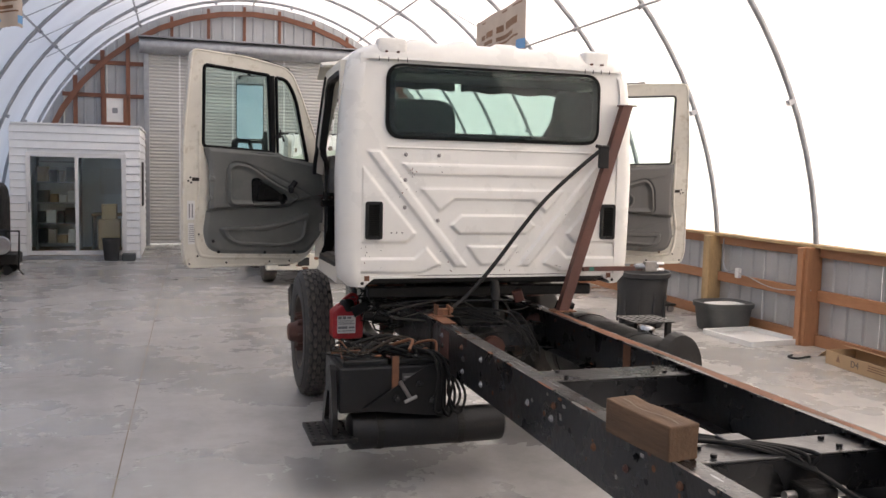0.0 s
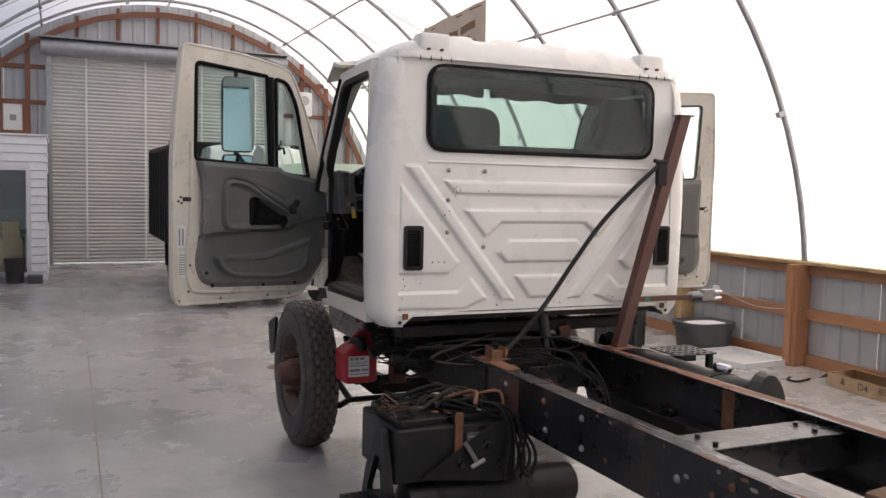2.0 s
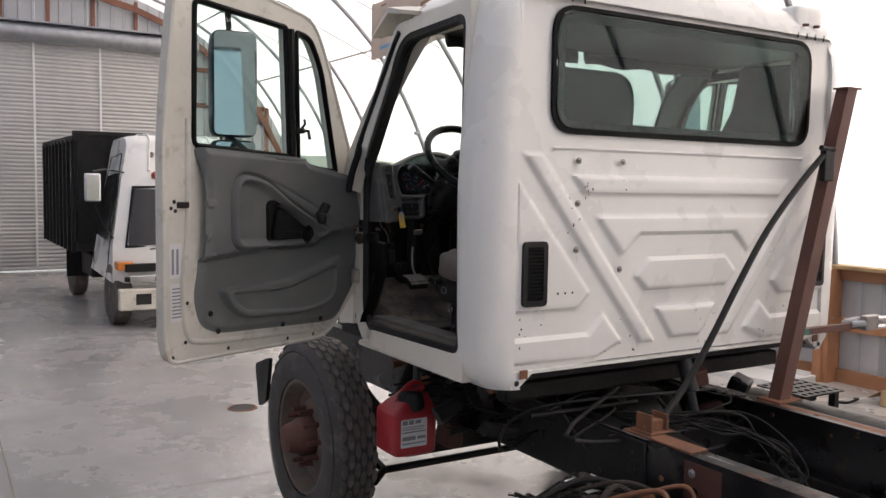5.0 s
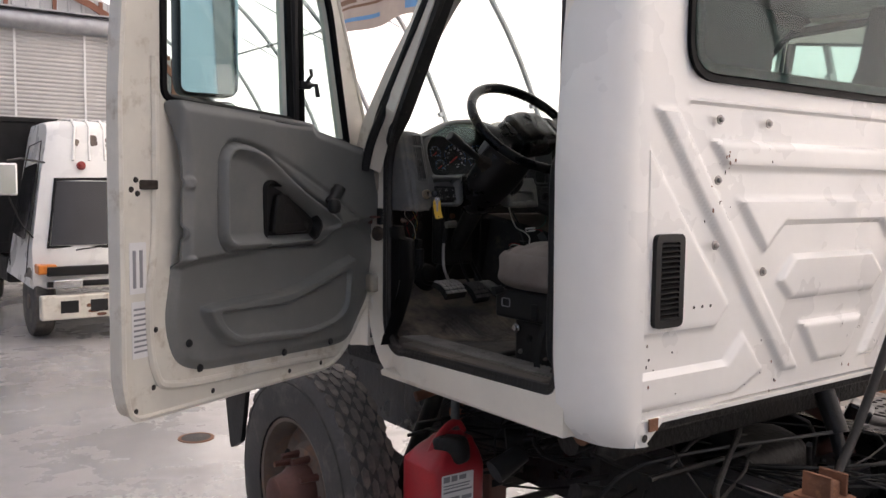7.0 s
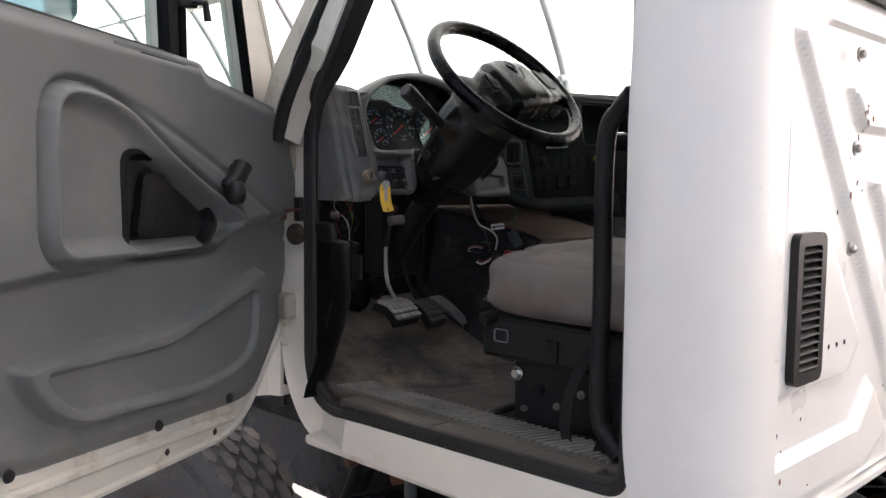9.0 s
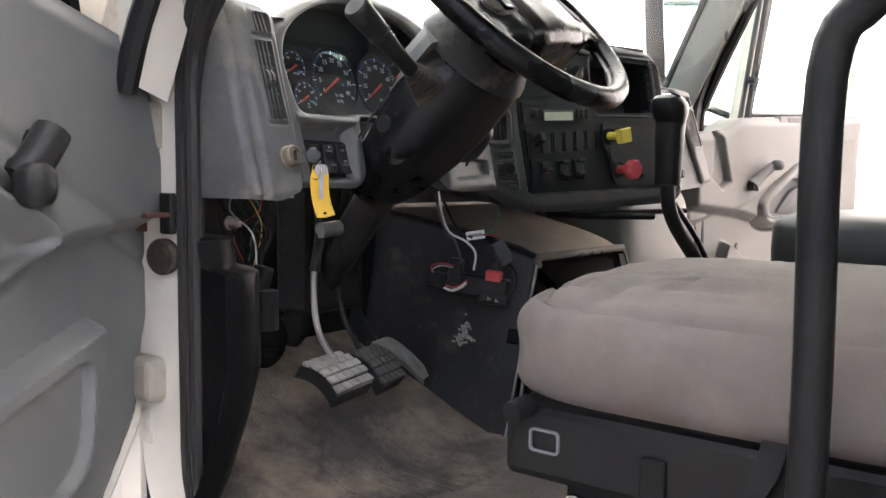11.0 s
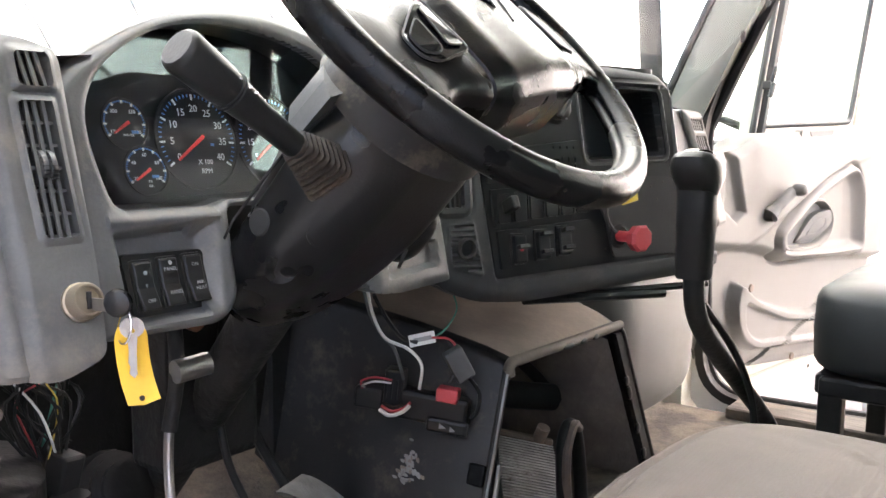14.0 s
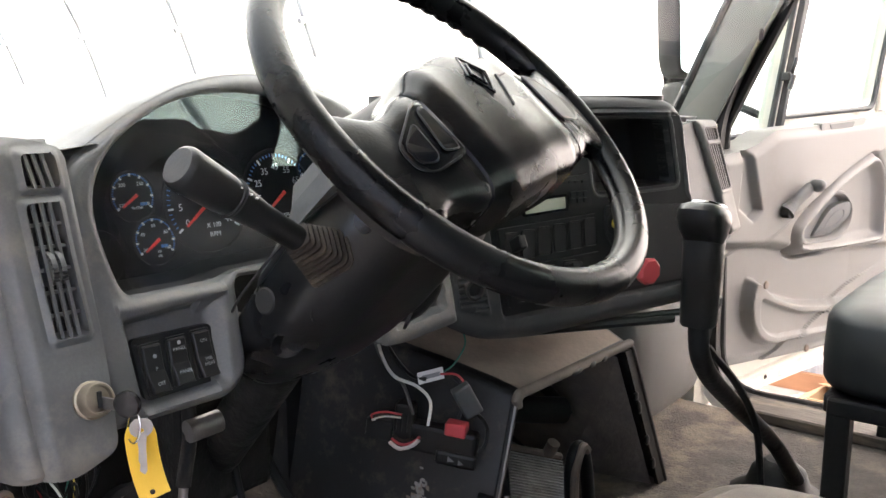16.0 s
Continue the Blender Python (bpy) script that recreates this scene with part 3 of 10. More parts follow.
def relief(outer, holes, height, cell, fn, back=0.01):
    """A pressed sheet: a grid over a polygon, height(X, Z) metres proud, with a skirt round its edges."""
    p = np.array(outer)
    xs = np.arange(p[:, 0].min(), p[:, 0].max() + cell, cell)
    zs = np.arange(p[:, 1].min(), p[:, 1].max() + cell, cell)
    X, Z = np.meshgrid(xs, zs, indexing="ij")
    d, nx, nz = sdf(outer, X, Z)
    for h in holes:
        dh, hx, hz = sdf(h, X, Z)
        m = -dh > d
        d, nx, nz = np.where(m, -dh, d), np.where(m, hx, nx), np.where(m, hz, nz)
    ins = d < cell * 0.45
    snap = ins & (d > -cell * 0.55)
    PX, PZ = np.where(snap, nx, X), np.where(snap, nz, Z)
    Hh = height(PX, PZ)
    out = bmesh.new()
    V = {}
    for i, j in zip(*np.nonzero(ins)):
        V[i, j] = out.verts.new((PX[i, j], PZ[i, j], Hh[i, j]))
    for i, j in list(V):
        q = [V.get(k) for k in ((i, j), (i + 1, j), (i + 1, j + 1), (i, j + 1))]
        if all(q):
            out.faces.new(q)
        elif sum(v is not None for v in q) == 3:
            out.faces.new([v for v in q if v is not None])
    bmesh.ops.delete(out, geom=[v for v in out.verts if not v.link_faces], context="VERTS")
    rim = [e for e in out.edges if len(e.link_faces) == 1]
    ex = bmesh.ops.extrude_edge_only(out, edges=rim)["geom"]
    for v in ex:
        if isinstance(v, bmesh.types.BMVert):
            v.co.z -= back
    for v in out.verts:
        v.co = Vector(fn(v.co.x, v.co.y, v.co.z))
    bmesh.ops.recalc_face_normals(out, faces=out.faces)
    return out


def blob(c, r, e1=0.5, e2=0.5, nu=24, nv=14, bm=None):
    """A superellipsoid: small exponents give a rounded box."""
    def pw(a, e):
        return math.copysign(abs(a) ** e, a)
    rings = []
    for j in range(1, nv):
        ph = -math.pi / 2 + math.pi * j / nv
        rings.append([(c[0] + r[0] * pw(math.cos(ph), e1) * pw(math.cos(2 * math.pi * i / nu), e2),
                       c[1] + r[1] * pw(math.cos(ph), e1) * pw(math.sin(2 * math.pi * i / nu), e2),
                       c[2] + r[2] * pw(math.sin(ph), e1)) for i in range(nu)])
    return loft(rings, True, bm)


def lathe(profile, p0, axis, seg=28, bm=None, caps=True):
    """profile: (radius, along) pairs, turned about axis through p0."""
    q = Vector(axis).to_track_quat("Z", "Y").to_matrix()
    rings = [[Vector(p0) + q @ Vector((r * math.cos(2 * math.pi * k / seg), r * math.sin(2 * math.pi * k / seg), z)) for k in range(seg)] for r, z in profile]
    return loft(rings, caps, bm)


def ride(bm, m):
    bm.transform(m)
    return bm


def inset(pts, d):
    """A counter-clockwise polygon drawn in by d."""
    out, n = [], len(pts)
    for i in range(n):
        a, b, c = Vector(pts[i - 1]), Vector(pts[i]), Vector(pts[(i + 1) % n])
        e, f = (b - a).normalized(), (c - b).normalized()
        nn = Vector((-e.y - f.y, e.x + f.x))
        nn = nn.normalized() * d / max(0.5, nn.length / 2)
        out.append((b.x + nn.x, b.y + nn.y))
    return out

# ---- the shelter: arched fabric cover on steel hoops over low timber walls ----
END, BACK, BX, BR, BZ, WALL = 16.0, -10.5, -0.3, 5.09, 0.60, 1.12
HALF = math.sqrt(BR ** 2 - (WALL - BZ) ** 2)
A0 = math.asin((WALL - BZ) / BR)
HOOPS = [2.53 + 1.83 * k for k in range(-7, 8)]


def arch(a, r=BR):
    return BX + r * math.cos(a), BZ + r * math.sin(a)


# floor with sawn joints
slab = plate([(-7, -12), (7, -12), (7, 18), (-7, 18)], [], -0.15, 0.0, lambda u, d, v: (u, v, d))
floor = tagged(part("floor", slab, "concrete"), "smooth grey concrete floor with sawn joints and stains", "floor", kind="structure")
for i, (a, b) in enumerate((((-2.47, -12), (-2.13, 15.9)), ((2.3, -12), (2.5, 15.9)), ((-6, 2.62), (6, 2.5)), ((-6, 8.6), (6, 8.5)), ((-6, -3.4), (6, -3.5)))):
    d = (Vector(b) - Vector(a)).normalized() * 0.004
    bm = loft([[(a[0] - d.y, a[1] + d.x, 0.001), (a[0] + d.y, a[1] - d.x, 0.001)], [(b[0] - d.y, b[1] + d.x, 0.001), (b[0] + d.y, b[1] - d.x, 0.001)]], False, loop=False)
    part("joint", bm, "joint", floor)
drain = thing("drain_cover", "round rusty drain cover set in the concrete floor", "drain cover", (-0.53, 4.14, 0))
part("ring", lathe([(0.12, 0.0), (0.12, 0.004), (0.10, 0.006), (0.098, 0.003)], (0, 0, 0), (0, 0, 1)), "rust", drain, "rusty rim")
part("lid", lathe([(0.096, 0.0), (0.096, 0.005), (0.02, 0.006)], (0, 0, 0), (0, 0, 1)), "grime", drain)
solo("ground", plate([(-400, -400), (400, -400), (400, 400), (-400, 400)], [], -0.4, -0.16, lambda u, d, v: (u, v, d)), "concrete", "pale gravelled ground outside the shelter", "ground", kind="structure")

# cover: slightly slack between hoops
rings = []
ny = 8
ys = [BACK + (END + 0.1 - BACK) * i / (15 * ny) for i in range(15 * ny + 1)]
for y in ys:
    ph = ((y - 2.53) / 1.83) % 1.0
    r = BR - 0.035 * math.sin(math.pi * ph) ** 2 + 0.03
    rings.append([(BX + r * math.cos(A0 + (math.pi - 2 * A0) * k / 48), y, BZ + r * math.sin(A0 + (math.pi - 2 * A0) * k / 48)) for k in range(49)])
tagged(part("ceiling", loft(rings, False, loop=False), "fabric", None, "", True), "white translucent fabric cover stretched over steel hoops", "fabric roof", kind="structure")

hoop = None
for y in HOOPS:
    if hoop is None:
        h = thing("roof_hoop", "galvanised steel roof hoop standing on the side walls", "roof hoop", (0, y, 0), group="roof hoops")
        part("pipe", tube([(arch(A0 - 0.02 + (math.pi - 2 * A0 + 0.04) * k / 40, BR - 0.03)[0], 0, arch(A0 - 0.02 + (math.pi - 2 * A0 + 0.04) * k / 40, BR - 0.03)[1]) for k in range(41)], 0.032, 10), "galv", h, "", True)
        for a in (0.42, 0.72, 1.05, 1.4, math.pi - 1.4, math.pi - 1.05, math.pi - 0.72, math.pi - 0.42):
            x, z = arch(a, BR - 0.07)
            part("clamp", ride(bx(-0.03, 0.03, -0.03, 0.03, -0.04, 0.04, 0.008), Matrix.Translation((x, 0, z)) @ Matrix.Rotation(-a + math.pi / 2, 4, "Y")), "galv", h, "small purlin clamp")
        hoop = h
    else:
        copy_thing(hoop, pose(0, y, 0))
for a in (0.72, 1.05, 1.571, math.pi - 1.05, math.pi - 0.72):
    x, z = arch(a, BR - 0.075)
    solo("roof_purlin", tube([(x, BACK + 0.5, z), (x, END - 0.3, z)], 0.017, 8), "galv", "thin galvanised purlin clamped under the roof hoops", "purlin", True, "roof purlins")
# cable braces in the last bays, and straps
for s in (1, -1):
    for k in (11, 12, 13):
        ya, yb = HOOPS[k - 1], HOOPS[k]
        p, q = arch(math.pi / 2 - s * 0.9, BR - 0.08), arch(math.pi / 2 - s * 0.35, BR - 0.08)
        solo("brace_cable", tube([(p[0], ya, p[1]), (q[0], yb, q[1])], 0.008, 6), "galv", "thin steel brace cable between two roof hoops", "cable", True, "brace cables")
a1, a2 = arch(0.62, BR - 0.05), arch(0.98, BR - 0.05)
solo("strap", tube([(a1[0], 0.0, a1[1]), (a2[0], 8.0, a2[1])], 0.012, 6), "cardboard", "long tan strap running under the fabric cover", "strap", True)


# ---- side walls ----
def side_wall(name, s):
    """s: +1 for the wall at +x."""
    w = thing(name, "low side wall of pale metal sheet on stained timber posts and rails", "wall", kind="structure")
    X = lambda d: BX + s * (HALF + d + 0.085)
    lo, hi = BACK, END
    for k, y in enumerate(HOOPS):
        if not lo < y < hi:
            continue
        pale = s > 0 and k == 8
        bm = bx(min(X(-0.27), X(-0.08)), max(X(-0.27), X(-0.08)), y - 0.07, y + 0.07, 0, WALL - 0.035, 0.004, 1)
        if not pale:
            bm = bx(min(X(-0.30), X(-0.26)), max(X(-0.30), X(-0.26)), y - 0.02, y + 0.07, 0, WALL - 0.04, 0.003, 1, bm)
        part("post", bm, "wood_pale" if pale else "wood_red", w, "pale treated post" if pale else "")
        if k + 1 < len(HOOPS):
            y2 = HOOPS[k + 1]
            for z0, z1, d in ((0.98, WALL - 0.035, 0.0), (0.50, 0.62, 0.0), (0.0, 0.13, 0.0)):
                part("rail", bx(min(X(-0.13), X(-0.085)), max(X(-0.13), X(-0.085)), y + 0.072, y2 - 0.072, z0, z1, 0.003, 1), "wood_redh", w)
            # sheets with raised ribs
            n = 2
            for j in range(n):
                a, b = y + 1.83 * j / n, y + 1.83 * (j + 1) / n
                prof = []
                m = 4
                pitch = (b - a) / m
                for i in range(m):
                    c = a + pitch * i
                    prof += [(c, 0.0), (c + pitch * 0.72, 0.0), (c + pitch * 0.8, 0.016), (c + pitch * 0.92, 0.016)]
                prof.append((b - 0.003, 0.0))
                bm = loft([[(X(-0.075) + s * d, yy, z) for yy, d in prof] for z in (0.02, WALL - 0.04)], False, loop=False)
                part("metal_sheet", bm, "metal_wall", w)
    part("cap", bx(min(X(-0.20), X(0.0)), max(X(-0.20), X(0.0)), lo, hi, WALL - 0.035, WALL, 0.004, 1), "wood_pale", w, "pale weathered cap board")
    return w


side_wall("wall_east", 1)
side_wall("wall_west", -1)


# ---- end walls ----
def archz(x):
    return BZ + math.sqrt(max(0, BR ** 2 - (x - BX) ** 2))


DOORX0, DOORX1, DOORZ = -2.62, 2.18, 4.45
DROP = math.sqrt(BR * BR - (WALL - BZ) ** 2) - 0.02
wn_ = thing("wall_north", "end wall of grey ribbed metal sheet with red-brown timber girts", "wall", kind="structure")


def sheet_strip(x0, x1, zlo, y, parent, skin="metal_wall"):
    n = max(1, round((x1 - x0) / 0.9))
    for j in range(n):
        a, b = x0 + (x1 - x0) * j / n, x0 + (x1 - x0) * (j + 1) / n
        m = 4
        pitch = (b - a) / m
        px = []
        for i in range(m):
            c = a + pitch * i
            px += [(c, 0.0), (c + pitch * 0.7, 0.0), (c + pitch * 0.8, -0.02), (c + pitch * 0.92, -0.02)]
        px.append((b - 0.004, 0.0))
        bm = loft([[(x, y + d, zlo) for x, d in px], [(x, y + d, max(zlo + 0.01, archz(x) - 0.01)) for x, d in px]], False, loop=False)
        part("metal_sheet" if skin == "metal_wall" else "fabric_sheet", bm, skin, parent)


sheet_strip(BX - DROP, DOORX0, 0.0, END, wn_)
sheet_strip(DOORX1, BX + DROP, 0.0, END, wn_)
sheet_strip(DOORX0, DOORX1, DOORZ, END, wn_)


def girt(x0, x1, z0, z1, d=0.05):
    part("girt", bx(x0, x1, END - 0.03 - d, END - 0.03, z0, z1, 0.004, 1), "wood_girt", wn_)


for z in (1.1, 2.2, 3.36, 4.10):
    xl = BX - math.sqrt(max(0, BR ** 2 - (z - BZ) ** 2)) + 0.1
    girt(xl, DOORX0 - 0.03, z, z + 0.09)
    girt(DOORX1 + 0.03, 2 * BX - xl, z, z + 0.09)
for x in (-4.2, -3.62, -3.08, 2.75, 3.35, 3.9):
    part("stud", bx(x - 0.045, x + 0.045, END - 0.15, END - 0.085, 0, archz(x) - 0.05, 0.004, 1), "wood_girt", wn_)
for i in range(6):
    x = DOORX0 + 0.5 + i * 0.82
    part("stud", bx(x - 0.035, x + 0.035, END - 0.09, END - 0.035, DOORZ + 0.3, archz(x) - 0.08, 0.004, 1), "wood_girt", wn_)
for k in range(20):
    a, b = A0 + (math.pi - 2 * A0) * k / 20, A0 + (math.pi - 2 * A0) * (k + 1) / 20
    (xa, za), (xb, zb) = arch(a, BR - 0.19), arch(b, BR - 0.19)
    (xc, zc), (xd, zd) = arch(b, BR - 0.31), arch(a, BR - 0.31)
    part("arch_board", plate([(xa, za), (xb, zb), (xc, zc), (xd, zd)], [], END - 0.2, END - 0.16), "wood_girt", wn_)
w1 = thing("window_1", "small square window in a brown wooden frame", "window", kind="structure")
part("window_frame", plate([(-3.62, 2.72), (-3.10, 2.72), (-3.10, 3.42), (-3.62, 3.42)], [[(-3.54, 2.80), (-3.18, 2.80), (-3.18, 3.34), (-3.54, 3.34)]], END - 0.24, END - 0.16), "wood_girt", w1)
part("pane", bx(-3.54, -3.18, END - 0.21, END - 0.20, 2.80, 3.34), "label", w1)
part("notice", bx(-3.42, -3.30, END - 0.218, END - 0.212, 3.0, 3.12), "greyink", w1)

d1 = thing("door_1", "closed pale grey roll-up door of ribbed steel slats", "roll-up door", kind="structure")
prof = []
ns = 58
for i in range(ns):
    z = 0.02 + DOORZ * i / ns
    p = DOORZ / ns
    prof += [(0.0, z), (-0.018, z + p * 0.3), (-0.018, z + p * 0.6), (0.0, z + p * 0.85)]
part("slats", loft([[(x, END - 0.12 + d, z) for d, z in prof] for x in (DOORX0, DOORX1)], False, loop=False), "rollup", d1)
for x in (-1.95, -0.75, 0.45, 1.65):
    part("guide_strip", bx(x - 0.02, x + 0.02, END - 0.155, END - 0.142, 0.1, DOORZ), "tray", d1, "white fastener strip")
for x in (DOORX0 - 0.06, DOORX1 + 0.06):
    part("track", bx(x - 0.06, x + 0.06, END - 0.22, END - 0.08, 0, DOORZ + 0.2, 0.006, 1), "galv", d1)
part("barrel", cyl((DOORX0 - 0.2, END - 0.3, DOORZ + 0.10), (DOORX1 + 0.15, END - 0.3, DOORZ + 0.10), 0.17, seg=28), "galv", d1, "galvanised roll barrel", True)
part("hood_edge", bx(DOORX0 - 0.22, DOORX1 + 0.17, END - 0.47, END - 0.14, DOORZ + 0.28, DOORZ + 0.31, 0.004, 1), "galv", d1)
box_ = thing("control_box", "white door-control box on a timber stud beside the roll-up door", "control box", (2.75, END - 0.2, 3.4))
part("housing", bx(-0.2, 0.2, -0.12, 0.05, 0, 0.55, 0.02), "tray", box_)
part("motor", cyl((0, -0.13, 0.35), (0, -0.2, 0.35), 0.11, seg=20), "galv", box_)

# unseen end wall, made translucent to brighten the cab and the mirrors
ws = thing("wall_south", "plain white translucent fabric end wall, unseen, added to let light in", "wall", kind="structure")
sheet_strip(BX - DROP, BX + DROP, 0.0, BACK, ws, "fabric")

# ---- small white office against the end wall ----
office = thing("office", "small white-sided office cabin with a sliding glass door", "office cabin", (0, 0, 0))
OX0, OX1, OY0, OY1, OH = -5.02, -2.72, 12.6, 15.6, 2.55


def clap(u0, u1, skip, fn):
    """Horizontal boards from u0 to u1, leaving out the span skip below its height."""
    n = 17
    for i in range(n):
        z0, z1 = OH * i / n, OH * (i + 1) / n - 0.004
        spans = [(u0, u1)]
        if skip and z0 < skip[2]:
            spans = [(u0, skip[0]), (skip[1], u1)]
        for a, b in spans:
            if b - a > 0.02:
                part("siding_board", loft([[fn(u, 0.0, z1), fn(u, 0.022, z0 + 0.012), fn(u, 0.012, z0), fn(u, -0.02, z0), fn(u, -0.02, z1)] for u in (a, b)], True), "siding", wallo)


wallo = part("wall", bx(OX0 + 0.03, OX1 - 0.03, OY0 + 1.9, OY1, 0.02, OH - 0.01), "siding", office)
for x in (OX0 + 0.03, OX1 - 0.09):
    part("side_wall", bx(x, x + 0.06, OY0 + 0.03, OY0 + 1.9, 0.02, OH - 0.01), "siding", office)
part("lintel", bx(OX0 + 0.09, OX1 - 0.09, OY0 + 0.03, OY0 + 0.10, 2.02, OH - 0.01), "siding", office)
part("inner_floor", bx(OX0 + 0.09, OX1 - 0.09, OY0 + 0.05, OY0 + 1.9, 0.02, 0.07), "wood_pale", office)
part("inner_ceiling", bx(OX0 + 0.09, OX1 - 0.09, OY0 + 0.10, OY0 + 1.9, OH - 0.14, OH - 0.1), "siding", office)
clap(OX0, OX1, (-4.72, -2.98, 2.0), lambda u, d, z: (u, OY0 - d, z))
clap(OY0, OY1, None, lambda u, d, z: (OX1 + d, u, z))
part("roof", bx(OX0 - 0.03, OX1 + 0.04, OY0 - 0.04, OY1, OH, OH + 0.04, 0.005, 1), "tray", office)
sl = part("sliding_door", plate([(-4.74, 0.08), (-2.96, 0.08), (-2.96, 2.03), (-4.74, 2.03)], [[(-4.66, 0.16), (-3.88, 0.16), (-3.88, 1.95), (-4.66, 1.95)], [(-3.82, 0.16), (-3.04, 0.16), (-3.04, 1.95), (-3.82, 1.95)]], OY0 - 0.03, OY0 + 0.05), "tray", office, "white sliding door frame")
for a, b in ((-4.66, -3.88), (-3.82, -3.04)):
    part("pane", bx(a, b, OY0 + 0.0, OY0 + 0.008, 0.16, 1.95), "glass", sl)
part("handle", bx(-4.70, -4.67, OY0 - 0.06, OY0 - 0.03, 0.9, 1.1, 0.006), "galv", sl)
part("side_window", plate([(13.3, 1.0), (14.1, 1.0), (14.1, 1.9), (13.3, 1.9)], [], OX1 + 0.02, OX1 + 0.035, lambda u, d, v: (d, u, v)), "dark", office)
part("door_sill", bx(-4.8, -2.9, OY0 - 0.12, OY0 - 0.02, 0.0, 0.07, 0.006), "galv", office)
# dim shapes inside, behind the glass
shf = thing("office_shelf", "grey metal shelf unit with boxes behind the office glass", "shelf", (-4.35, OY0 + 1.45, 0.07))
for x in (-0.42, 0.40):
    part("upright", bx(x, x + 0.03, -0.2, 0.2, 0, 1.9), "galv", shf)
for k in range(5):
    part("board", bx(-0.42, 0.43, -0.2, 0.2, 0.1 + 0.42 * k, 0.13 + 0.42 * k), "galv", shf)
random.seed(17)
for k in range(4):
    x = -0.38
    while x < 0.28:
        w, h = random.uniform(0.10, 0.22), random.uniform(0.14, 0.32)
        solo("stored_box", bx(-4.35 + x, -4.35 + x + w, OY0 + 1.28, OY0 + 1.58, 0.2 + 0.42 * k, 0.2 + 0.42 * k + h, 0.006, 1), random.choice(["cardboard", "tub", "bin", "label", "banner"]), "small stored box on the office shelf", "box")
        x += w + 0.03
solo("office_carton", bx(-3.5, -3.1, OY0 + 0.25, OY0 + 0.6, 0.07, 0.75, 0.01), "cardboard", "brown carton standing behind the office glass", "carton")
solo("office_carton", bx(-3.44, -3.16, OY0 + 0.28, OY0 + 0.58, 0.75, 1.05, 0.01), "cardboard", "smaller brown carton stacked behind the office glass", "carton")
dsk = thing("office_desk", "dim grey desk behind the office glass", "desk", (-3.3, OY0 + 1.5, 0.07))
part("top", bx(-0.42, 0.42, -0.3, 0.35, 0.70, 0.74, 0.005, 1), "wood_pale", dsk)
for x in (-0.40, 0.36):
    part("leg", bx(x, x + 0.04, -0.28, 0.33, 0, 0.70), "tub", dsk)
solo("wall_chart", bx(-3.6, -3.05, OY0 + 1.885, OY0 + 1.897, 1.2, 1.75), "label", "pale chart pinned to the office wall", "chart")
bn = thing("waste_bin", "small black waste bin beside the office door", "bin", (-3.22, 12.3, 0))
part("body", lathe([(0.13, 0.0), (0.17, 0.4), (0.175, 0.42), (0.16, 0.42), (0.125, 0.03)], (0, 0, 0), (0, 0, 1), 20), "bin", bn, "", True)
solo("step_block", bx(-3.02, -2.78, 12.15, 12.42, 0, 0.13, 0.01), "tub", "small grey block on the floor by the office", "block")
cart = thing("equipment_cart", "dark low equipment cart with a round lamp and bent tube handle", "cart", (-4.75, 10.3, 0))
part("deck", bx(-0.7, 0.25, -0.3, 0.3, 0.16, 0.34, 0.03), "grime", cart)
part("motor", cyl((-0.35, -0.2, 0.55), (0.1, -0.2, 0.55), 0.2, seg=20, bevel=0.02), "blackm", cart, "", True)
part("lamp", lathe([(0.02, -0.1), (0.13, -0.06), (0.15, 0.0), (0.13, 0.02)], (0.05, -0.42, 0.5), (0, -1, 0), 20), "galv", cart, "round grey lamp", True)
part("handle", tube([(-0.4, -0.3, 0.34), (-0.3, -0.3, 0.72), (0.3, -0.3, 0.72), (0.28, -0.3, 0.1), (0.36, -0.35, 0.02)], 0.016, 8), "blackm", cart, "", True)
for x in (-0.55, 0.1):
    for y in (-0.25, 0.25):
        part("caster", cyl((x, y - 0.03, 0.08), (x, y + 0.03, 0.08), 0.08, seg=16), "rubber", cart)
solo("machine_cover", blob((-5.05, 10.6, 0.75), (0.32, 0.5, 0.75), 0.35, 0.4), "grime", "tall dark covered machine standing on the floor", "machine", True)

# ---- along the east wall ----
tubm = thing("storage_tub", "oval dark grey plastic tub with a pale lid pan, half full", "tub", (4.34, 3.60, 0))
rings = []
for z, a, b in ((0.0, 0.36, 0.26), (0.02, 0.38, 0.28), (0.27, 0.42, 0.32), (0.275, 0.45, 0.35), (0.33, 0.455, 0.355), (0.335, 0.43, 0.33), (0.28, 0.40, 0.30), (0.04, 0.35, 0.26)):
    a, b = a * 0.74, b * 0.8
    rings.append([(a * math.copysign(abs(math.cos(t)) ** 0.6, math.cos(t)), b * math.copysign(abs(math.sin(t)) ** 0.6, math.sin(t)), z) for t in [2 * math.pi * k / 36 for k in range(36)]])
part("body", loft(rings, True), "tub", tubm, "", True)
part("lid_pan", blob((0.02, 0, 0.285), (0.25, 0.18, 0.03), 0.4, 0.6), "tray", tubm, "pale folded sheet on top", True)
can = thing("trash_can", "round black trash can with a thick rim", "trash can", (3.45, 4.0, 0))
part("body", lathe([(0.25, 0.0), (0.26, 0.02), (0.31, 0.60), (0.335, 0.61), (0.34, 0.66), (0.325, 0.67), (0.30, 0.62), (0.25, 0.04)], (0, 0, 0), (0, 0, 1), 36), "bin", can, "", True)
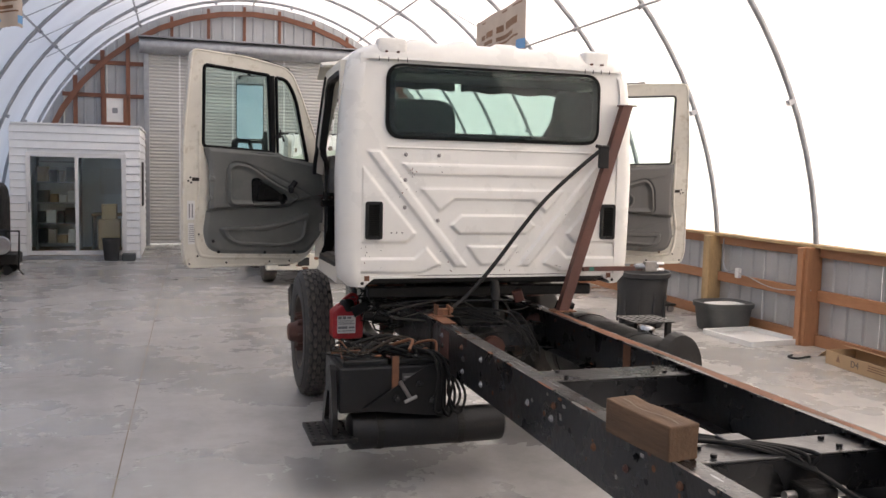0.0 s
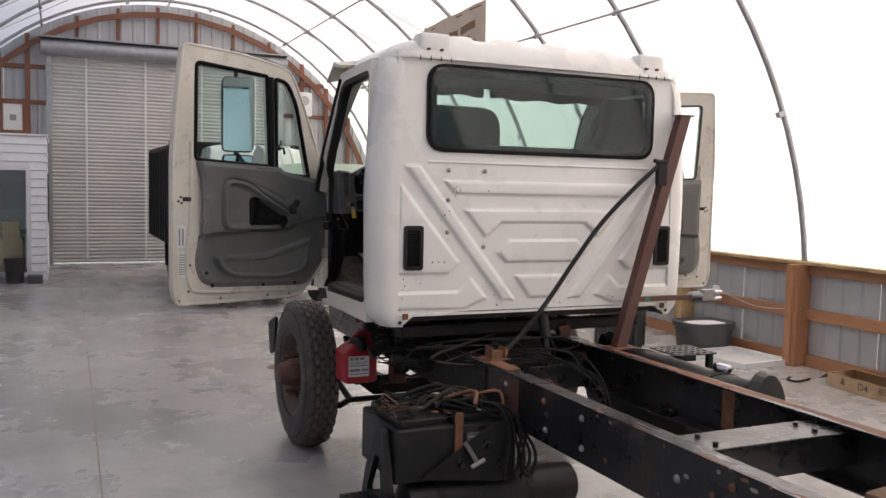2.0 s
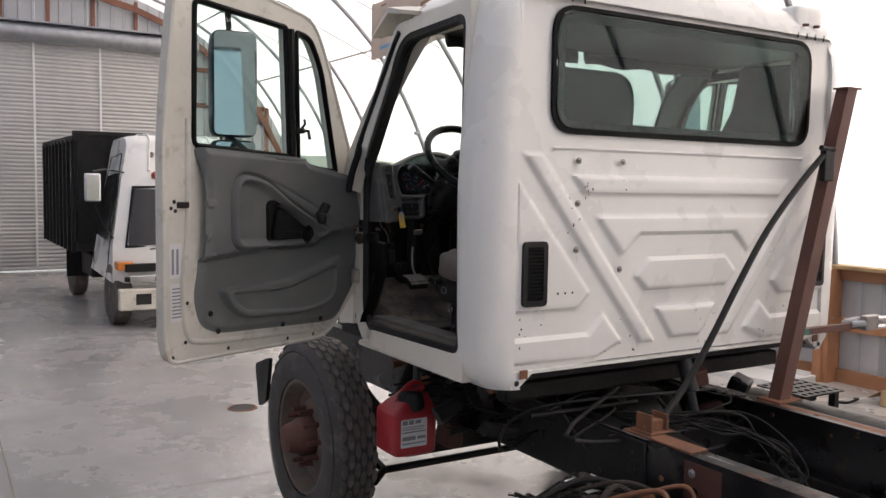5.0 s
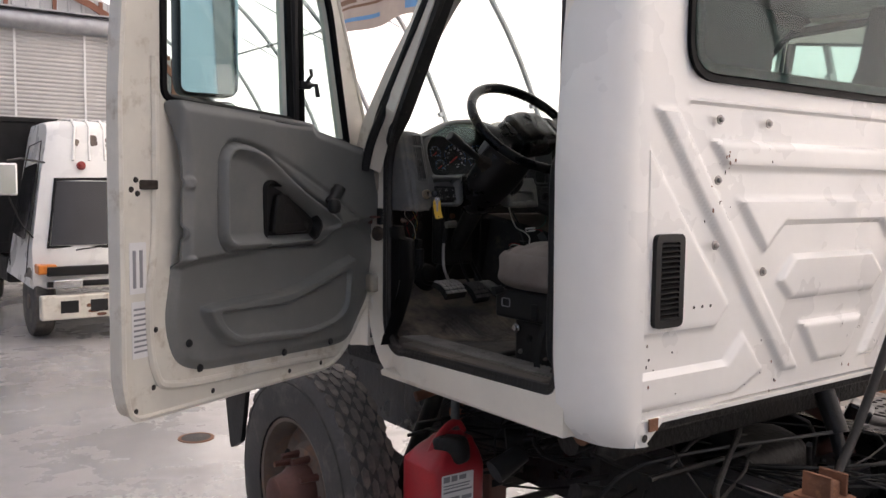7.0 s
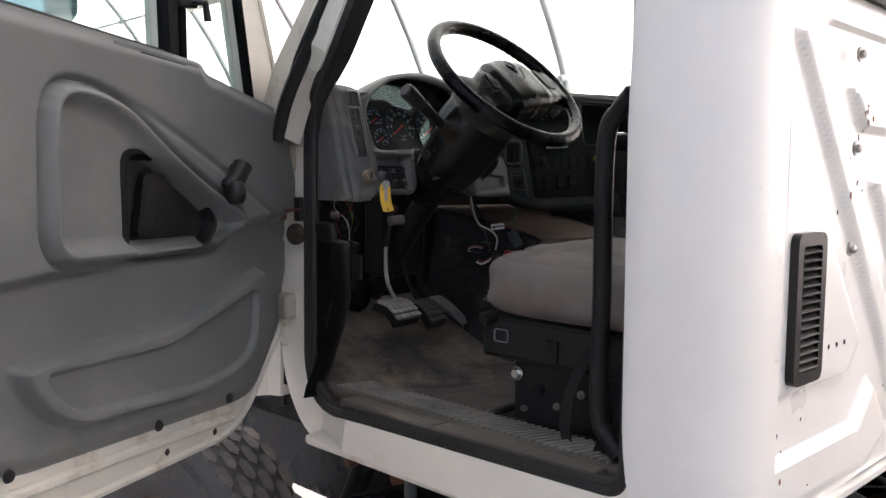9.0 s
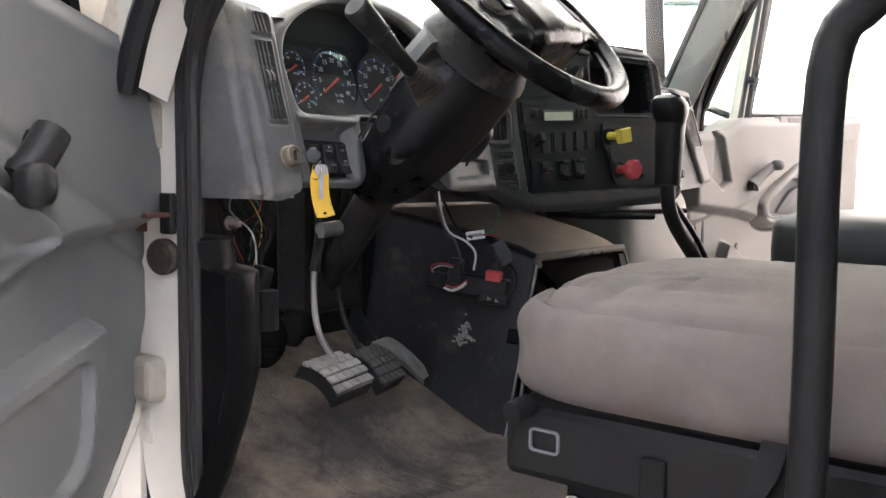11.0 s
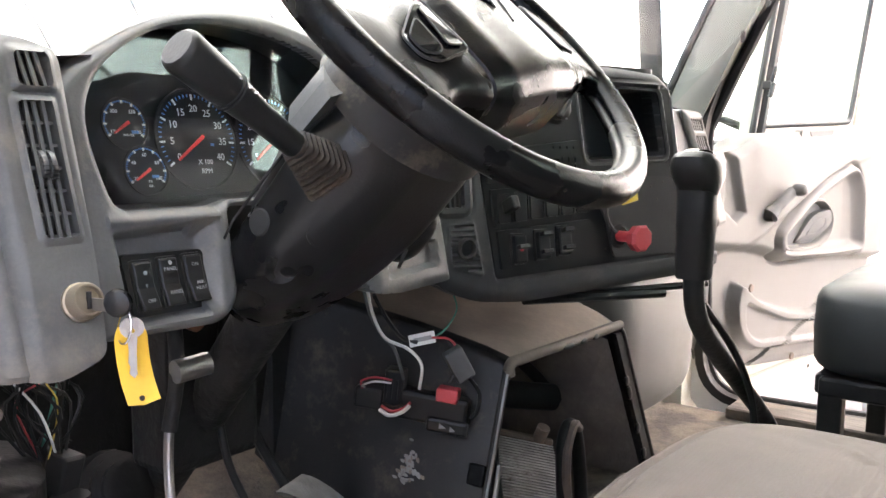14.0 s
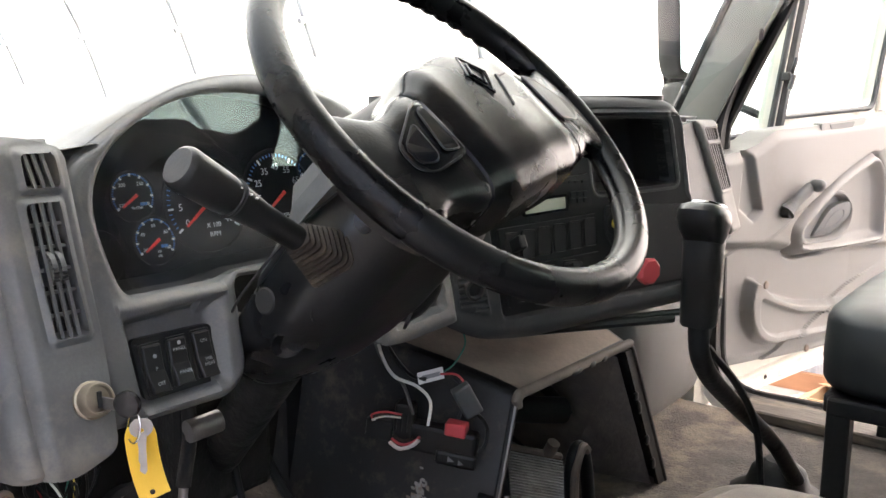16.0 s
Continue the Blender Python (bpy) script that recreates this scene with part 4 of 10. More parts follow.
for k in range(10):
    a = 2 * math.pi * k / 10
    part("rib", ride(bx(-0.012, 0.012, 0.278, 0.298, 0.05, 0.55, 0.004, 1), Matrix.Rotation(a, 4, "Z")), "bin", can)
tr = thing("drip_tray", "flat white plastic tray lying on the concrete", "tray", (4.27, 2.95, 0), rz=4)
part("pan", plate(rrect(-0.36, 0.36, -0.42, 0.42, 0.04), [], 0.0, 0.012, lambda u, d, v: (u, v, d)), "tray", tr)
part("rim", plate(rrect(-0.36, 0.36, -0.42, 0.42, 0.04), [rrect(-0.33, 0.33, -0.39, 0.39, 0.03)], 0.012, 0.06, lambda u, d, v: (u, v, d)), "tray", tr)
cb = thing("flat_carton", "long open cardboard carton lying on the floor, printed D4", "carton", (4.33, 1.13, 0), rz=-5)
part("body", plate([(-0.17, -0.55), (0.17, -0.55), (0.17, 0.55), (-0.17, 0.55)], [], 0.0, 0.006, lambda u, d, v: (u, v, d)), "cardboard", cb)
for x in (-0.17, 0.164):
    part("side", bx(x, x + 0.006, -0.55, 0.55, 0.0, 0.135), "cardboard", cb)
for y in (-0.55, 0.544):
    part("end", bx(-0.164, 0.164, y, y + 0.006, 0.0, 0.135), "cardboard", cb)
part("flap", ride(bx(-0.16, 0.0, -0.55, 0.55, 0, 0.005), Matrix.Translation((0.17, 0, 0.137)) @ Matrix.Rotation(radians(14), 4, "Y")), "cardboard", cb)
part("end_flap", ride(bx(-0.16, 0.16, 0, 0.15, 0, 0.005), Matrix.Translation((0, 0.552, 0.130)) @ Matrix.Rotation(radians(-35), 4, "X")), "cardboard", cb)


def letters(text, size, material, parent, m, name="lettering", extrude=0.0008):
    c = bpy.data.curves.new(name, "FONT")
    c.body, c.size, c.extrude, c.align_x, c.align_y, c.resolution_u = text, size, extrude, "CENTER", "CENTER", 2
    tmp = bpy.data.objects.new(name, c)
    me = bpy.data.meshes.new_from_object(tmp)
    bpy.data.objects.remove(tmp)
    me.materials.clear()
    me.materials.append(M[material])
    me.name = name
    ob = new(name, me)
    ob.parent = parent
    ob.matrix_basis = m
    return ob


letters("D4", 0.095, "ink", cb, Matrix.Translation((-0.172, 0.12, 0.070)) @ pose(0, 0, 0, 90, 0, -90))
part("print_mark", plate([(0.33, 0.05), (0.39, 0.05), (0.36, 0.12)], [], -0.172, -0.1705, lambda u, d, v: (d, u, v)), "brownink", cb)
for k in range(3):
    part("print_line", bx(-0.1725, -0.1705, -0.3, -0.06, 0.06 + 0.022 * k, 0.068 + 0.022 * k), "brownink", cb)
solo("cable_scrap", tube([(4.10, 2.05, 0.012), (4.0, 1.98, 0.012), (4.02, 1.88, 0.012), (4.15, 1.86, 0.03), (4.22, 1.93, 0.012)], 0.011, 8, soft=6), "rubber", "short black cable scrap on the floor", "cable", True)
dol = thing("wheeled_stand", "small wheeled stand with chain and fittings by the wall", "stand", (4.15, 5.0, 0))
part("base", bx(-0.3, 0.3, -0.2, 0.2, 0.09, 0.12, 0.006), "grime", dol)
for x in (-0.24, 0.24):
    for y in (-0.15, 0.15):
        part("caster", cyl((x, y - 0.02, 0.045), (x, y + 0.02, 0.045), 0.045, seg=14), "galv", dol)
for x in (-0.2, 0.0, 0.2):
    part("fitting", lathe([(0.05, 0.12), (0.07, 0.2), (0.035, 0.26), (0.06, 0.38), (0.03, 0.5)], (x, 0, 0), (0, 0, 1), 14), "steel", dol, "", True)
out_ = thing("outlet_box", "small metal outlet box with a grey cable on the wall rail", "outlet", (4.63, 3.75, 0.66))
part("box", bx(-0.02, 0.03, -0.035, 0.035, -0.06, 0.06, 0.006), "tray", out_)
part("cable", tube([(0.02, 0.03, 0.05), (-0.02, 0.2, 0.0), (0.02, 0.33, 0.12), (0.03, 0.36, 0.4)], 0.008, 6, soft=5), "galv", out_, "", True)
part("wire", tube([(0.0, -1.3, -0.04), (0.0, -0.7, -0.10), (0.0, -0.2, -0.02), (0.0, -0.04, 0.0)], 0.006, 6, soft=5), "galv", out_, "", True)


# ---- banners hung from the hoops ----
def banner(at, w, h, rz, skew, lines):
    b = thing("banner", "tan cloth banner with printed lettering hung from the roof hoops", "banner", at, rz=rz, group="banners")
    n = 18
    edge = lambda u, v: (w * (u - 0.5), 0.035 * math.sin(u * 13) * (0.4 + 0.6 * v), -h * (skew * (1 - u) * (1 - v) + v) + 0.02 * math.sin(u * 9) * v)
    part("cloth", loft([[edge(i / n, j / 6) for i in range(n + 1)] for j in range(7)], False, loop=False), "banner", b, "", True)
    for v0, v1, u0, u1, m in lines:
        k = max(2, int((u1 - u0) * 16))
        part("print_bar", loft([[Vector(edge(u0 + (u1 - u0) * i / k, v)) + Vector((0, -0.004, 0)) for i in range(k + 1)] for v in (v0, (v0 + v1) / 2, v1)], False, loop=False), m, b, "", True)
    for u in (0.02, 0.98):
        part("tie", tube([edge(u, 0), Vector(edge(u, 0)) + Vector((0, 0.0, 0.48))], 0.005, 5), "galv", b)
    return b


WORDS = [(0.34, 0.44, 0.10, 0.20, "brownink"), (0.32, 0.44, 0.23, 0.40, "brownink"), (0.30, 0.42, 0.46, 0.58, "brownink"), (0.28, 0.42, 0.62, 0.88, "brownink"), (0.50, 0.58, 0.16, 0.40, "brownink"), (0.50, 0.58, 0.46, 0.80, "brownink"), (0.62, 0.66, 0.1, 0.9, "brownink"), (0.74, 0.92, 0.88, 1.0, "blueink"), (0.80, 0.86, 0.1, 0.6, "blueink"), (0.05, 0.08, 0.55, 0.65, "brownink"), (0.05, 0.08, 0.78, 0.95, "brownink"), (0.07, 0.10, 0.12, 0.2, "brownink")]
banner((2.737, 7.357, 4.33), 2.27, 0.80, -91.5, 0.04, WORDS)
banner((-4.0, 6.0, 3.95), 0.6, 0.55, 30, 0.3, WORDS)

# ---- the truck: cab and chassis with no body ----
truck = thing("cab_chassis_truck", "white truck cab on a bare black frame, both doors open", "truck")


def hw(z):
    return float(np.interp(z, [1.07, 1.14, 1.3, 1.8, 2.2, 2.46, 2.54], [0.985, 1.012, 1.022, 1.03, 1.008, 0.975, 0.945]))


# rear sheet with pressed panels and a window hole
PANELS = [[(0.885, 1.855), (0.52, 1.415), (0.582, 1.352), (0.905, 1.352)], [(0.905, 1.262), (0.535, 1.262), (0.455, 1.335), (0.345, 1.212), (0.485, 1.155), (0.905, 1.158)],
          [(0.865, 1.94), (0.765, 1.94), (0.163, 1.192), (0.262, 1.192)]]
PANELS += [[(-x, z) for x, z in p] for p in PANELS]
PANELS += [[(-0.64, 1.868), (0.64, 1.868), (0.565, 1.785), (-0.565, 1.785)], [(-0.516, 1.71), (0.516, 1.71), (0.37, 1.545), (0.273, 1.628), (-0.273, 1.628), (-0.37, 1.545)],
           [(-0.225, 1.542), (0.225, 1.542), (0.305, 1.468), (0.235, 1.405), (-0.235, 1.405), (-0.305, 1.468)], [(-0.19, 1.342), (0.19, 1.342), (0.085, 1.20), (-0.085, 1.20)],
           [(-0.72, 1.95), (0.72, 1.95), (0.735, 1.968), (-0.735, 1.968)]]
WIN = rrect(-0.725, 0.725, 2.025, 2.468, 0.10, 8)


def rear_height(X, Z):
    h = np.zeros(X.shape)
    for p in PANELS:
        h = np.maximum(h, 0.016 * step(sdf(p, X, Z)[0], 0.016))
    return h


shell = part("rear_wall", relief([(-0.90, 1.135), (-0.78, 1.135), (-0.45, 1.145), (0.45, 1.145), (0.78, 1.135), (0.90, 1.135), (0.90, 2.50), (-0.90, 2.50)], [WIN], rear_height, 0.0085, lambda x, z, h: (x, 0.018 - h, z), 0.006), "white", truck, "white pressed-steel rear wall", True)


def corner_post(s):
    rings = []
    for k in range(30):
        z = 1.075 + (2.53 - 1.075) * k / 29
        w = hw(z)
        pull = 0.0 if z < 2.40 else ((z - 2.40) / 0.13) ** 2 * 0.05
        lo = 0.03 * max(0, (1.13 - z) / 0.055) ** 2
        pts = [(w - 0.10, 0.222), (w - 0.055, 0.222), (w - 0.045, 0.20), (w - 0.012, 0.195), (w - 0.002, 0.178), (w, 0.15)]
        r = 0.105
        pts += [(w - r + r * math.cos(t), 0.105 - r * math.sin(t)) for t in [math.pi / 2 * i / 8 for i in range(9)]]
        pts += [(0.885, 0.0), (0.885, 0.02), (w - 0.10, 0.06)]
        rings.append([(s * (x - lo), y + (pull if i > 4 else 0), z) for i, (x, y) in enumerate(pts)])
    bm = loft(rings, True)
    if s > 0:
        bmesh.ops.reverse_faces(bm, faces=bm.faces)
    return part("corner_post", bm, "white", truck, "", True)


corner_post(-1), corner_post(1)
# lower lip of the rear wall, drawn up in the middle
part("rear_lip", relief([(-0.90, 1.076), (-0.865, 1.076), (-0.80, 1.128), (0.80, 1.128), (0.865, 1.076), (0.90, 1.076), (0.90, 1.14), (-0.90, 1.14)], [], lambda X, Z: np.zeros(X.shape), 0.014, lambda x, z, h: (x, 0.004 - h, z), 0.03), "white", truck, "", True)

# roof skin: crowned, with lengthwise beads
ROOF_Y1 = 0.62


def roofz(x, y):
    side = max(0.0, 1 - abs(x / 0.957) ** 7) ** 0.5
    back = min(1.0, max(0.0, 1 - max(0, (0.11 - y) / 0.125) ** 2)) ** 0.5
    bead = 0.020 * min(1.0, max(0.0, 0.5 + 1.6 * math.sin(x * 21))) * min(1.0, max(0.0, (0.60 - abs(x)) / 0.03)) * min(1, max(0, (y - 0.02) / 0.06))
    return 2.495 + 0.12 * min(side, 1) * back + 0.02 * (1 - (x / 0.98) ** 2) * back + bead


ROOF_YS = [-0.0149 + (ROOF_Y1 + 0.0149) * (j / 36) ** 2 for j in range(37)]
def roof_in(x, y):
    """Plan rounding of the rear roof corners."""
    return y + 0.11 * max(0.0, (abs(x) - 0.80) / 0.157) ** 2 * max(0.0, 1 - y / 0.4)


bm = loft([[(x, roof_in(x, y), roofz(x, y)) for x in [0.957 * (-1 + 2 * i / 96) for i in range(97)]] for y in ROOF_YS], False, loop=False)
part("roof", bm, "white", truck, "white roof skin with pressed beads", True)
part("headliner", bx(-0.93, 0.93, 0.05, 0.64, 2.44, 2.485, 0.01), "black", truck, "dark headliner")
part("rear_header", bx(-0.90, 0.90, 0.026, 0.048, 2.45, 2.535), "white", truck)
for s in (-1, 1):
    br = part("lamp_bracket", blob((s * 0.70, 0.05, 2.575), (0.095, 0.055, 0.062), 0.3, 0.3), "white", truck, "white roof lamp bracket with bare bolts", True)
    for dx in (-0.045, 0.03):
        part("bolt", cyl((s * 0.70 + dx, -0.03, 2.545), (s * 0.70 + dx, 0.01, 2.55), 0.007, seg=8), "rust_dark", br)
    for dx in (-0.09, -0.03, 0.03, 0.09):
        part("slot", bx(s * 0.70 + dx - 0.002, s * 0.70 + dx + 0.002, -0.016, -0.010, 2.488, 2.512), "chip", br)
# bolts and rust specks on the rear wall
for x, z in ((-0.604, 1.915), (-0.384, 1.915), (-0.604, 1.755), (-0.606, 1.581), (-0.384, 1.499)):
    part("bolt", lathe([(0.013, 0.0), (0.013, 0.003), (0.0075, 0.0035), (0.0075, 0.010), (0.004, 0.012)], (x, 0.006, z), (0, -1, 0), 12), "steel", shell, "steel bolt with washer", True)
random.seed(4)
for k in range(26):
    x, z = random.uniform(-0.86, 0.86), random.choice((random.uniform(1.15, 1.36), random.uniform(1.15, 2.0)))
    part("rust_speck", lathe([(random.uniform(0.0018, 0.0042), 0.0), (0.001, 0.001)], (x, 0.0172 - float(rear_height(np.array([x]), np.array([z]))[0]), z), (0, -1, 0), 7), "chip", shell)
for x in (-0.69, -0.655, -0.62):
    part("rust_speck", lathe([(0.005, 0.0), (0.002, 0.0012)], (x, 0.0012, 1.42), (0, -1, 0), 7), "chip", shell)
for s in (-1, 1):
    part("mount_hole", lathe([(0.011, 0.0), (0.004, 0.001)], (s * 0.875, -0.004, 1.10), (0, -1, 0), 10), "chip", shell)
    part("corner_nut", bx(s * 0.845 - 0.016, s * 0.845 + 0.016, -0.008, -0.002, 1.115, 1.147), "rust", shell)


for x0, x1, z0 in ((-0.80, -0.09, 2.392), (-0.04, 0.80, 2.386)):
    xs = [x0 + (x1 - x0) * k / 14 for k in range(15)]
    part("inside_visor", loft([[(x, 0.640, 2.455), (x, 0.632, z0 + 0.03), (x, 0.640, z0 + 0.008 * math.sin(k * 1.3)), (x, 0.655, z0 + 0.02), (x, 0.662, 2.455)] for k, x in enumerate(xs)], True), "black", truck, "dark flap visor folded down under the header", True)
# window seal and glass
part("window_seal", plate(rrect(-0.738, 0.738, 2.012, 2.481, 0.11, 8), [rrect(-0.722, 0.722, 2.028, 2.465, 0.098, 8)], 0.002, 0.014), "seal_black", truck, "black rubber window seal")
part("glass_border", plate(rrect(-0.717, 0.717, 2.033, 2.460, 0.094, 8), [rrect(-0.682, 0.682, 2.060, 2.425, 0.055, 8)], 0.0045, 0.006), "gloss", truck, "black border printed on the rear glass")
part("rear_glass", plate(rrect(-0.718, 0.718, 2.032, 2.461, 0.095, 8), [], -0.002, 0.003), "glass_d", truck, "tinted rear window").visible_shadow = False


def vent(x):
    v = part("air_vent", plate(rrect(x - 0.055, x + 0.055, 1.378, 1.617, 0.02), [rrect(x - 0.036, x + 0.036, 1.398, 1.597, 0.008)], -0.012, 0.006), "black", truck, "black louvred air vent")
    part("backing", bx(x - 0.038, x + 0.038, 0.001, 0.0035, 1.396, 1.60), "dark", v)
    for i in range(15):
        z = 1.405 + 0.0132 * i
        part("slat", ride(bx(x - 0.036, x + 0.036, -0.008, 0.006, -0.0012, 0.0012), Matrix.Translation((0, -0.006, z)) @ Matrix.Rotation(radians(35), 4, "X")), "black", v)


vent(-0.805), vent(0.825)
# horizontal bead above and gutters: rear drip edge

OPENING = rounded([(0.178, 1.185), (1.032, 1.168), (1.036, 1.80), (1.015, 1.885), (0.67, 2.425), (0.178, 2.445)], [0.05, 0.14, 0.08, 0.08, 0.09, 0.06], 7)
OPENING_IN = rounded([(0.194, 1.203), (1.006, 1.188), (1.010, 1.79), (0.996, 1.875), (0.655, 2.402), (0.194, 2.425)], [0.04, 0.11, 0.07, 0.06, 0.07, 0.05], 7)
def dense(loop, gap=0.05):
    out = []
    for (a, b), (c, d) in zip(loop, loop[1:] + loop[:1]):
        n = max(1, int(math.hypot(c - a, d - b) / gap))
        out += [(a + (c - a) * i / n, b + (d - b) * i / n) for i in range(n)]
    return out


# side structure: sill, jambs, header, A-pillars
OPEN_L, OPEN_L_IN = OPENING, OPENING_IN
OPEN_R = rounded([(0.178, 1.185), (1.15, 1.168), (1.175, 1.78), (1.175, 1.90), (1.075, 2.18), (0.90, 2.425), (0.178, 2.445)], [0.05, 0.14, 0.08, 0.06, 0.2, 0.09, 0.06], 7)
for s in (-1, 1):
    OPENING, OPENING_IN = (OPEN_L, OPEN_L_IN) if s < 0 else (OPEN_R, inset(OPEN_R, 0.022))
    side = lambda u, d, v, s=s: (s * (1.012 - 0.02 * max(0, v - 2.0) - d), u, v)
    if s < 0:
        flat = side
        def side(u, d, v):
            """The front jamb turns inboard and forward, clear of the slanted pillar."""
            w = min(1, max(0, (u - 0.88) / 0.12)) * min(1, max(0, (2.0 - v) / 0.2))
            w = w * w * (3 - 2 * w)
            x, y, z = flat(u, d * (1 - 0.6 * w), v)
            return (x + 0.084 * w, y + 0.118 * w, z + 0.075 * w * (z - 1.69))
    fo = 0.0 if s < 0 else 0.055
    fj = 0.035 if s < 0 else 0.0
    bend = [(1.125, 2.22)] if s > 0 else []
    frame_out = rounded([(0.15, 1.085), (1.04 + fo - fj * 0.2, 1.10), (1.165 + fo - fj * 0.85, 1.24), (1.185 + fo - fj, 1.80), (1.14 + fo - fj * 0.7, 1.92)] + bend + [(0.72 + fo * 4, 2.475), (0.15, 2.50)], [0.0, 0.08, 0.08, 0.05, 0.05] + [0.2] * len(bend) + [0.05, 0.0], 5)
    part("door_frame", plate(dense(frame_out), [dense(OPENING)], 0.0, 0.05, side), "white_jamb" if s < 0 else "white", truck, "creamy white door frame with scuffs")
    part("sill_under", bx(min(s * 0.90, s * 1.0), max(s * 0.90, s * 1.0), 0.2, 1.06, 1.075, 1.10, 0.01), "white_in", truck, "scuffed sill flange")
    seal = part("door_seal", plate(dense(OPENING), [dense(OPENING_IN)], 0.006, 0.055, side), "sealw", truck, "worn black rubber door seal")
    for f, r, d in ((0.05, 0.008, 0.008), (0.40, 0.005, 0.006), (0.70, 0.004, 0.006), (1.0, 0.010, 0.012)):
        part("seal_rib", tube([side(a[0] + (b[0] - a[0]) * f, d, a[1] + (b[1] - a[1]) * f) for a, b in zip(OPENING, OPENING_IN)], r, 8, closed=True), "sealw", seal, "", True)
    part("tread_strip", bx(min(s * 0.835, s * 0.945), max(s * 0.835, s * 0.945), 0.24, 1.03, 1.178, 1.206, 0.004, 1), "sill_dust", truck, "dusty ribbed sill plate")
    if s < 0:
        part("sill_trim", bx(-1.0, -0.947, 0.26, 0.64, 1.190, 1.208, 0.005), "sill_dust", truck, "dusty brown sill trim strip")
        part("sill_trim", bx(-1.0, -0.947, 0.643, 0.93, 1.190, 1.208, 0.005), "sill_dust", truck, "dusty brown sill trim strip")
    for k in range(44):
        part("sill_rib", ride(bx(-0.045, 0.045, -0.0035, 0.0035, 0.0, 0.004), Matrix.Translation((s * 0.885, 0.26 + 0.0175 * k, 1.206)) @ Matrix.Rotation(radians(20 * s), 4, "Z")), "sill_metal", truck) if s < 0 else None
    # front jamb and A-pillar
    if s > 0:
        part("hinge_jamb", loft([[(1.002, 1.16, z), (0.985, 1.17, z), (0.93, 1.19, z), (0.90, 1.26, z), (0.87, 1.26, z), (0.90, 1.165, z)] for z in (1.14, 1.2, 1.4, 1.6, 1.8, 1.89)], True), "white_in", truck, "scuffed white hinge jamb", True)
    else:
        part("hinge_jamb", loft([[(-0.931, 1.255, z), (-0.945, 1.285, z), (-0.975, 1.30, z), (-0.975, 1.32, z), (-0.90, 1.32, z), (-0.89, 1.26, z)] for z in (1.14, 1.2, 1.4, 1.6, 1.8, 1.89)], True), "white_jamb", truck, "scuffed white hinge jamb", True)
    sh = 0.0
    ap = [(0.985, 1.262, 1.80), (0.980, 1.208, 1.92), (0.970, 1.122, 2.10), (0.955, 1.010, 2.30), (0.935, 0.82, 2.455), (0.915, 0.66, 2.52)] if s > 0 else [(s * 0.985, 1.20, 1.80), (s * 0.982, 1.145, 1.92), (s * 0.972, 1.00, 2.10), (s * 0.955, 0.82, 2.30), (s * 0.935, 0.66, 2.455), (s * 0.915, 0.57, 2.52)]
    rings = []
    for i, p in enumerate(ap):
        p = Vector(p) + Vector((0, sh, 0))
        k = 1.0 if s < 0 else 0.86
        rings.append([p + (q - p) * k for q in [p + Vector((s * 0.022, -0.055, -0.01)), p + Vector((s * 0.022, 0.03, 0.03)), p + Vector((-s * 0.035, 0.055, 0.05)), p + Vector((-s * 0.048, 0.02, 0.02)), p + Vector((-s * 0.038, -0.05, -0.03))]])
    # passenger pillar: shade on the painted steel is put into an olive colour
    part("a_pillar", loft(rings, True), "white_in" if s < 0 else "pillar_g", truck, "", True)
    part("pillar_trim", tube([Vector(p) + Vector((s * 0.024, sh * 1.0 - (0.045 if s < 0 else 0.058), -0.02)) for p in ap], 0.016, 8, soft=4), "black", truck, "black pillar seal", True)
    if s > 0:
        part("screen_edge", tube([Vector(p) + Vector((-0.032, 0.046, 0.042)) for p in ap], 0.011, 8, soft=4), "black", truck, "black windscreen edge seal", True)
    part("pillar_cover", tube([side(u, -0.004, v) for u, v in (((1.10, 1.86), (1.06, 1.955), (0.90, 2.16), (0.74, 2.37), (0.68, 2.44)) if s < 0 else ((1.19, 1.88), (1.16, 1.97), (1.085, 2.18), (0.99, 2.36), (0.90, 2.45)))], 0.011, 8, soft=4), "black", truck, "", True)
    for t in (0.35, 0.5, 0.72):
        p = Vector(ap[1]).lerp(Vector(ap[4]), t) + Vector((s * 0.016 if s > 0 else 0, sh, 0))
        part("pillar_slot", blob(p + Vector((-s * 0.044, -0.012, -0.004)), (0.004, 0.006, 0.016), 0.6, 0.6, 8, 6), "chip", truck)
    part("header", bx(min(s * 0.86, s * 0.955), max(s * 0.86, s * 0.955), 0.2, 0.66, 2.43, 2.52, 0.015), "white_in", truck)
part("windscreen_header", bx(-0.93, 0.93, 0.55, 0.64, 2.455, 2.53, 0.015), "white", truck)
part("sun_visor", loft([[(x, 0.60, 2.545 - 0.03 * (x / 1.03) ** 2), (x, 0.72, 2.60 - 0.05 * abs(x) ** 3), (x, 0.86, 2.53 - 0.07 * abs(x) ** 3), (x, 0.865, 2.515 - 0.07 * abs(x) ** 3), (x, 0.72, 2.575 - 0.05 * abs(x) ** 3), (x, 0.61, 2.53 - 0.03 * (x / 1.03) ** 2)] for x in [-1.04 + 2.08 * i / 24 for i in range(25)]], True), "white_in", truck, "weathered exterior sun visor", True)
bm = loft([[(x * (0.91 - 0.045 * j / 8), 1.30 - 0.66 * j / 8 + 0.12 * (1 - x * x), 1.86 + 0.64 * j / 8) for x in [-1 + i / 8 for i in range(17)]] for j in range(9)], False, loop=False)
part("windscreen", bm, "glass_t", truck, "green-tinted windscreen", True).visible_shadow = False
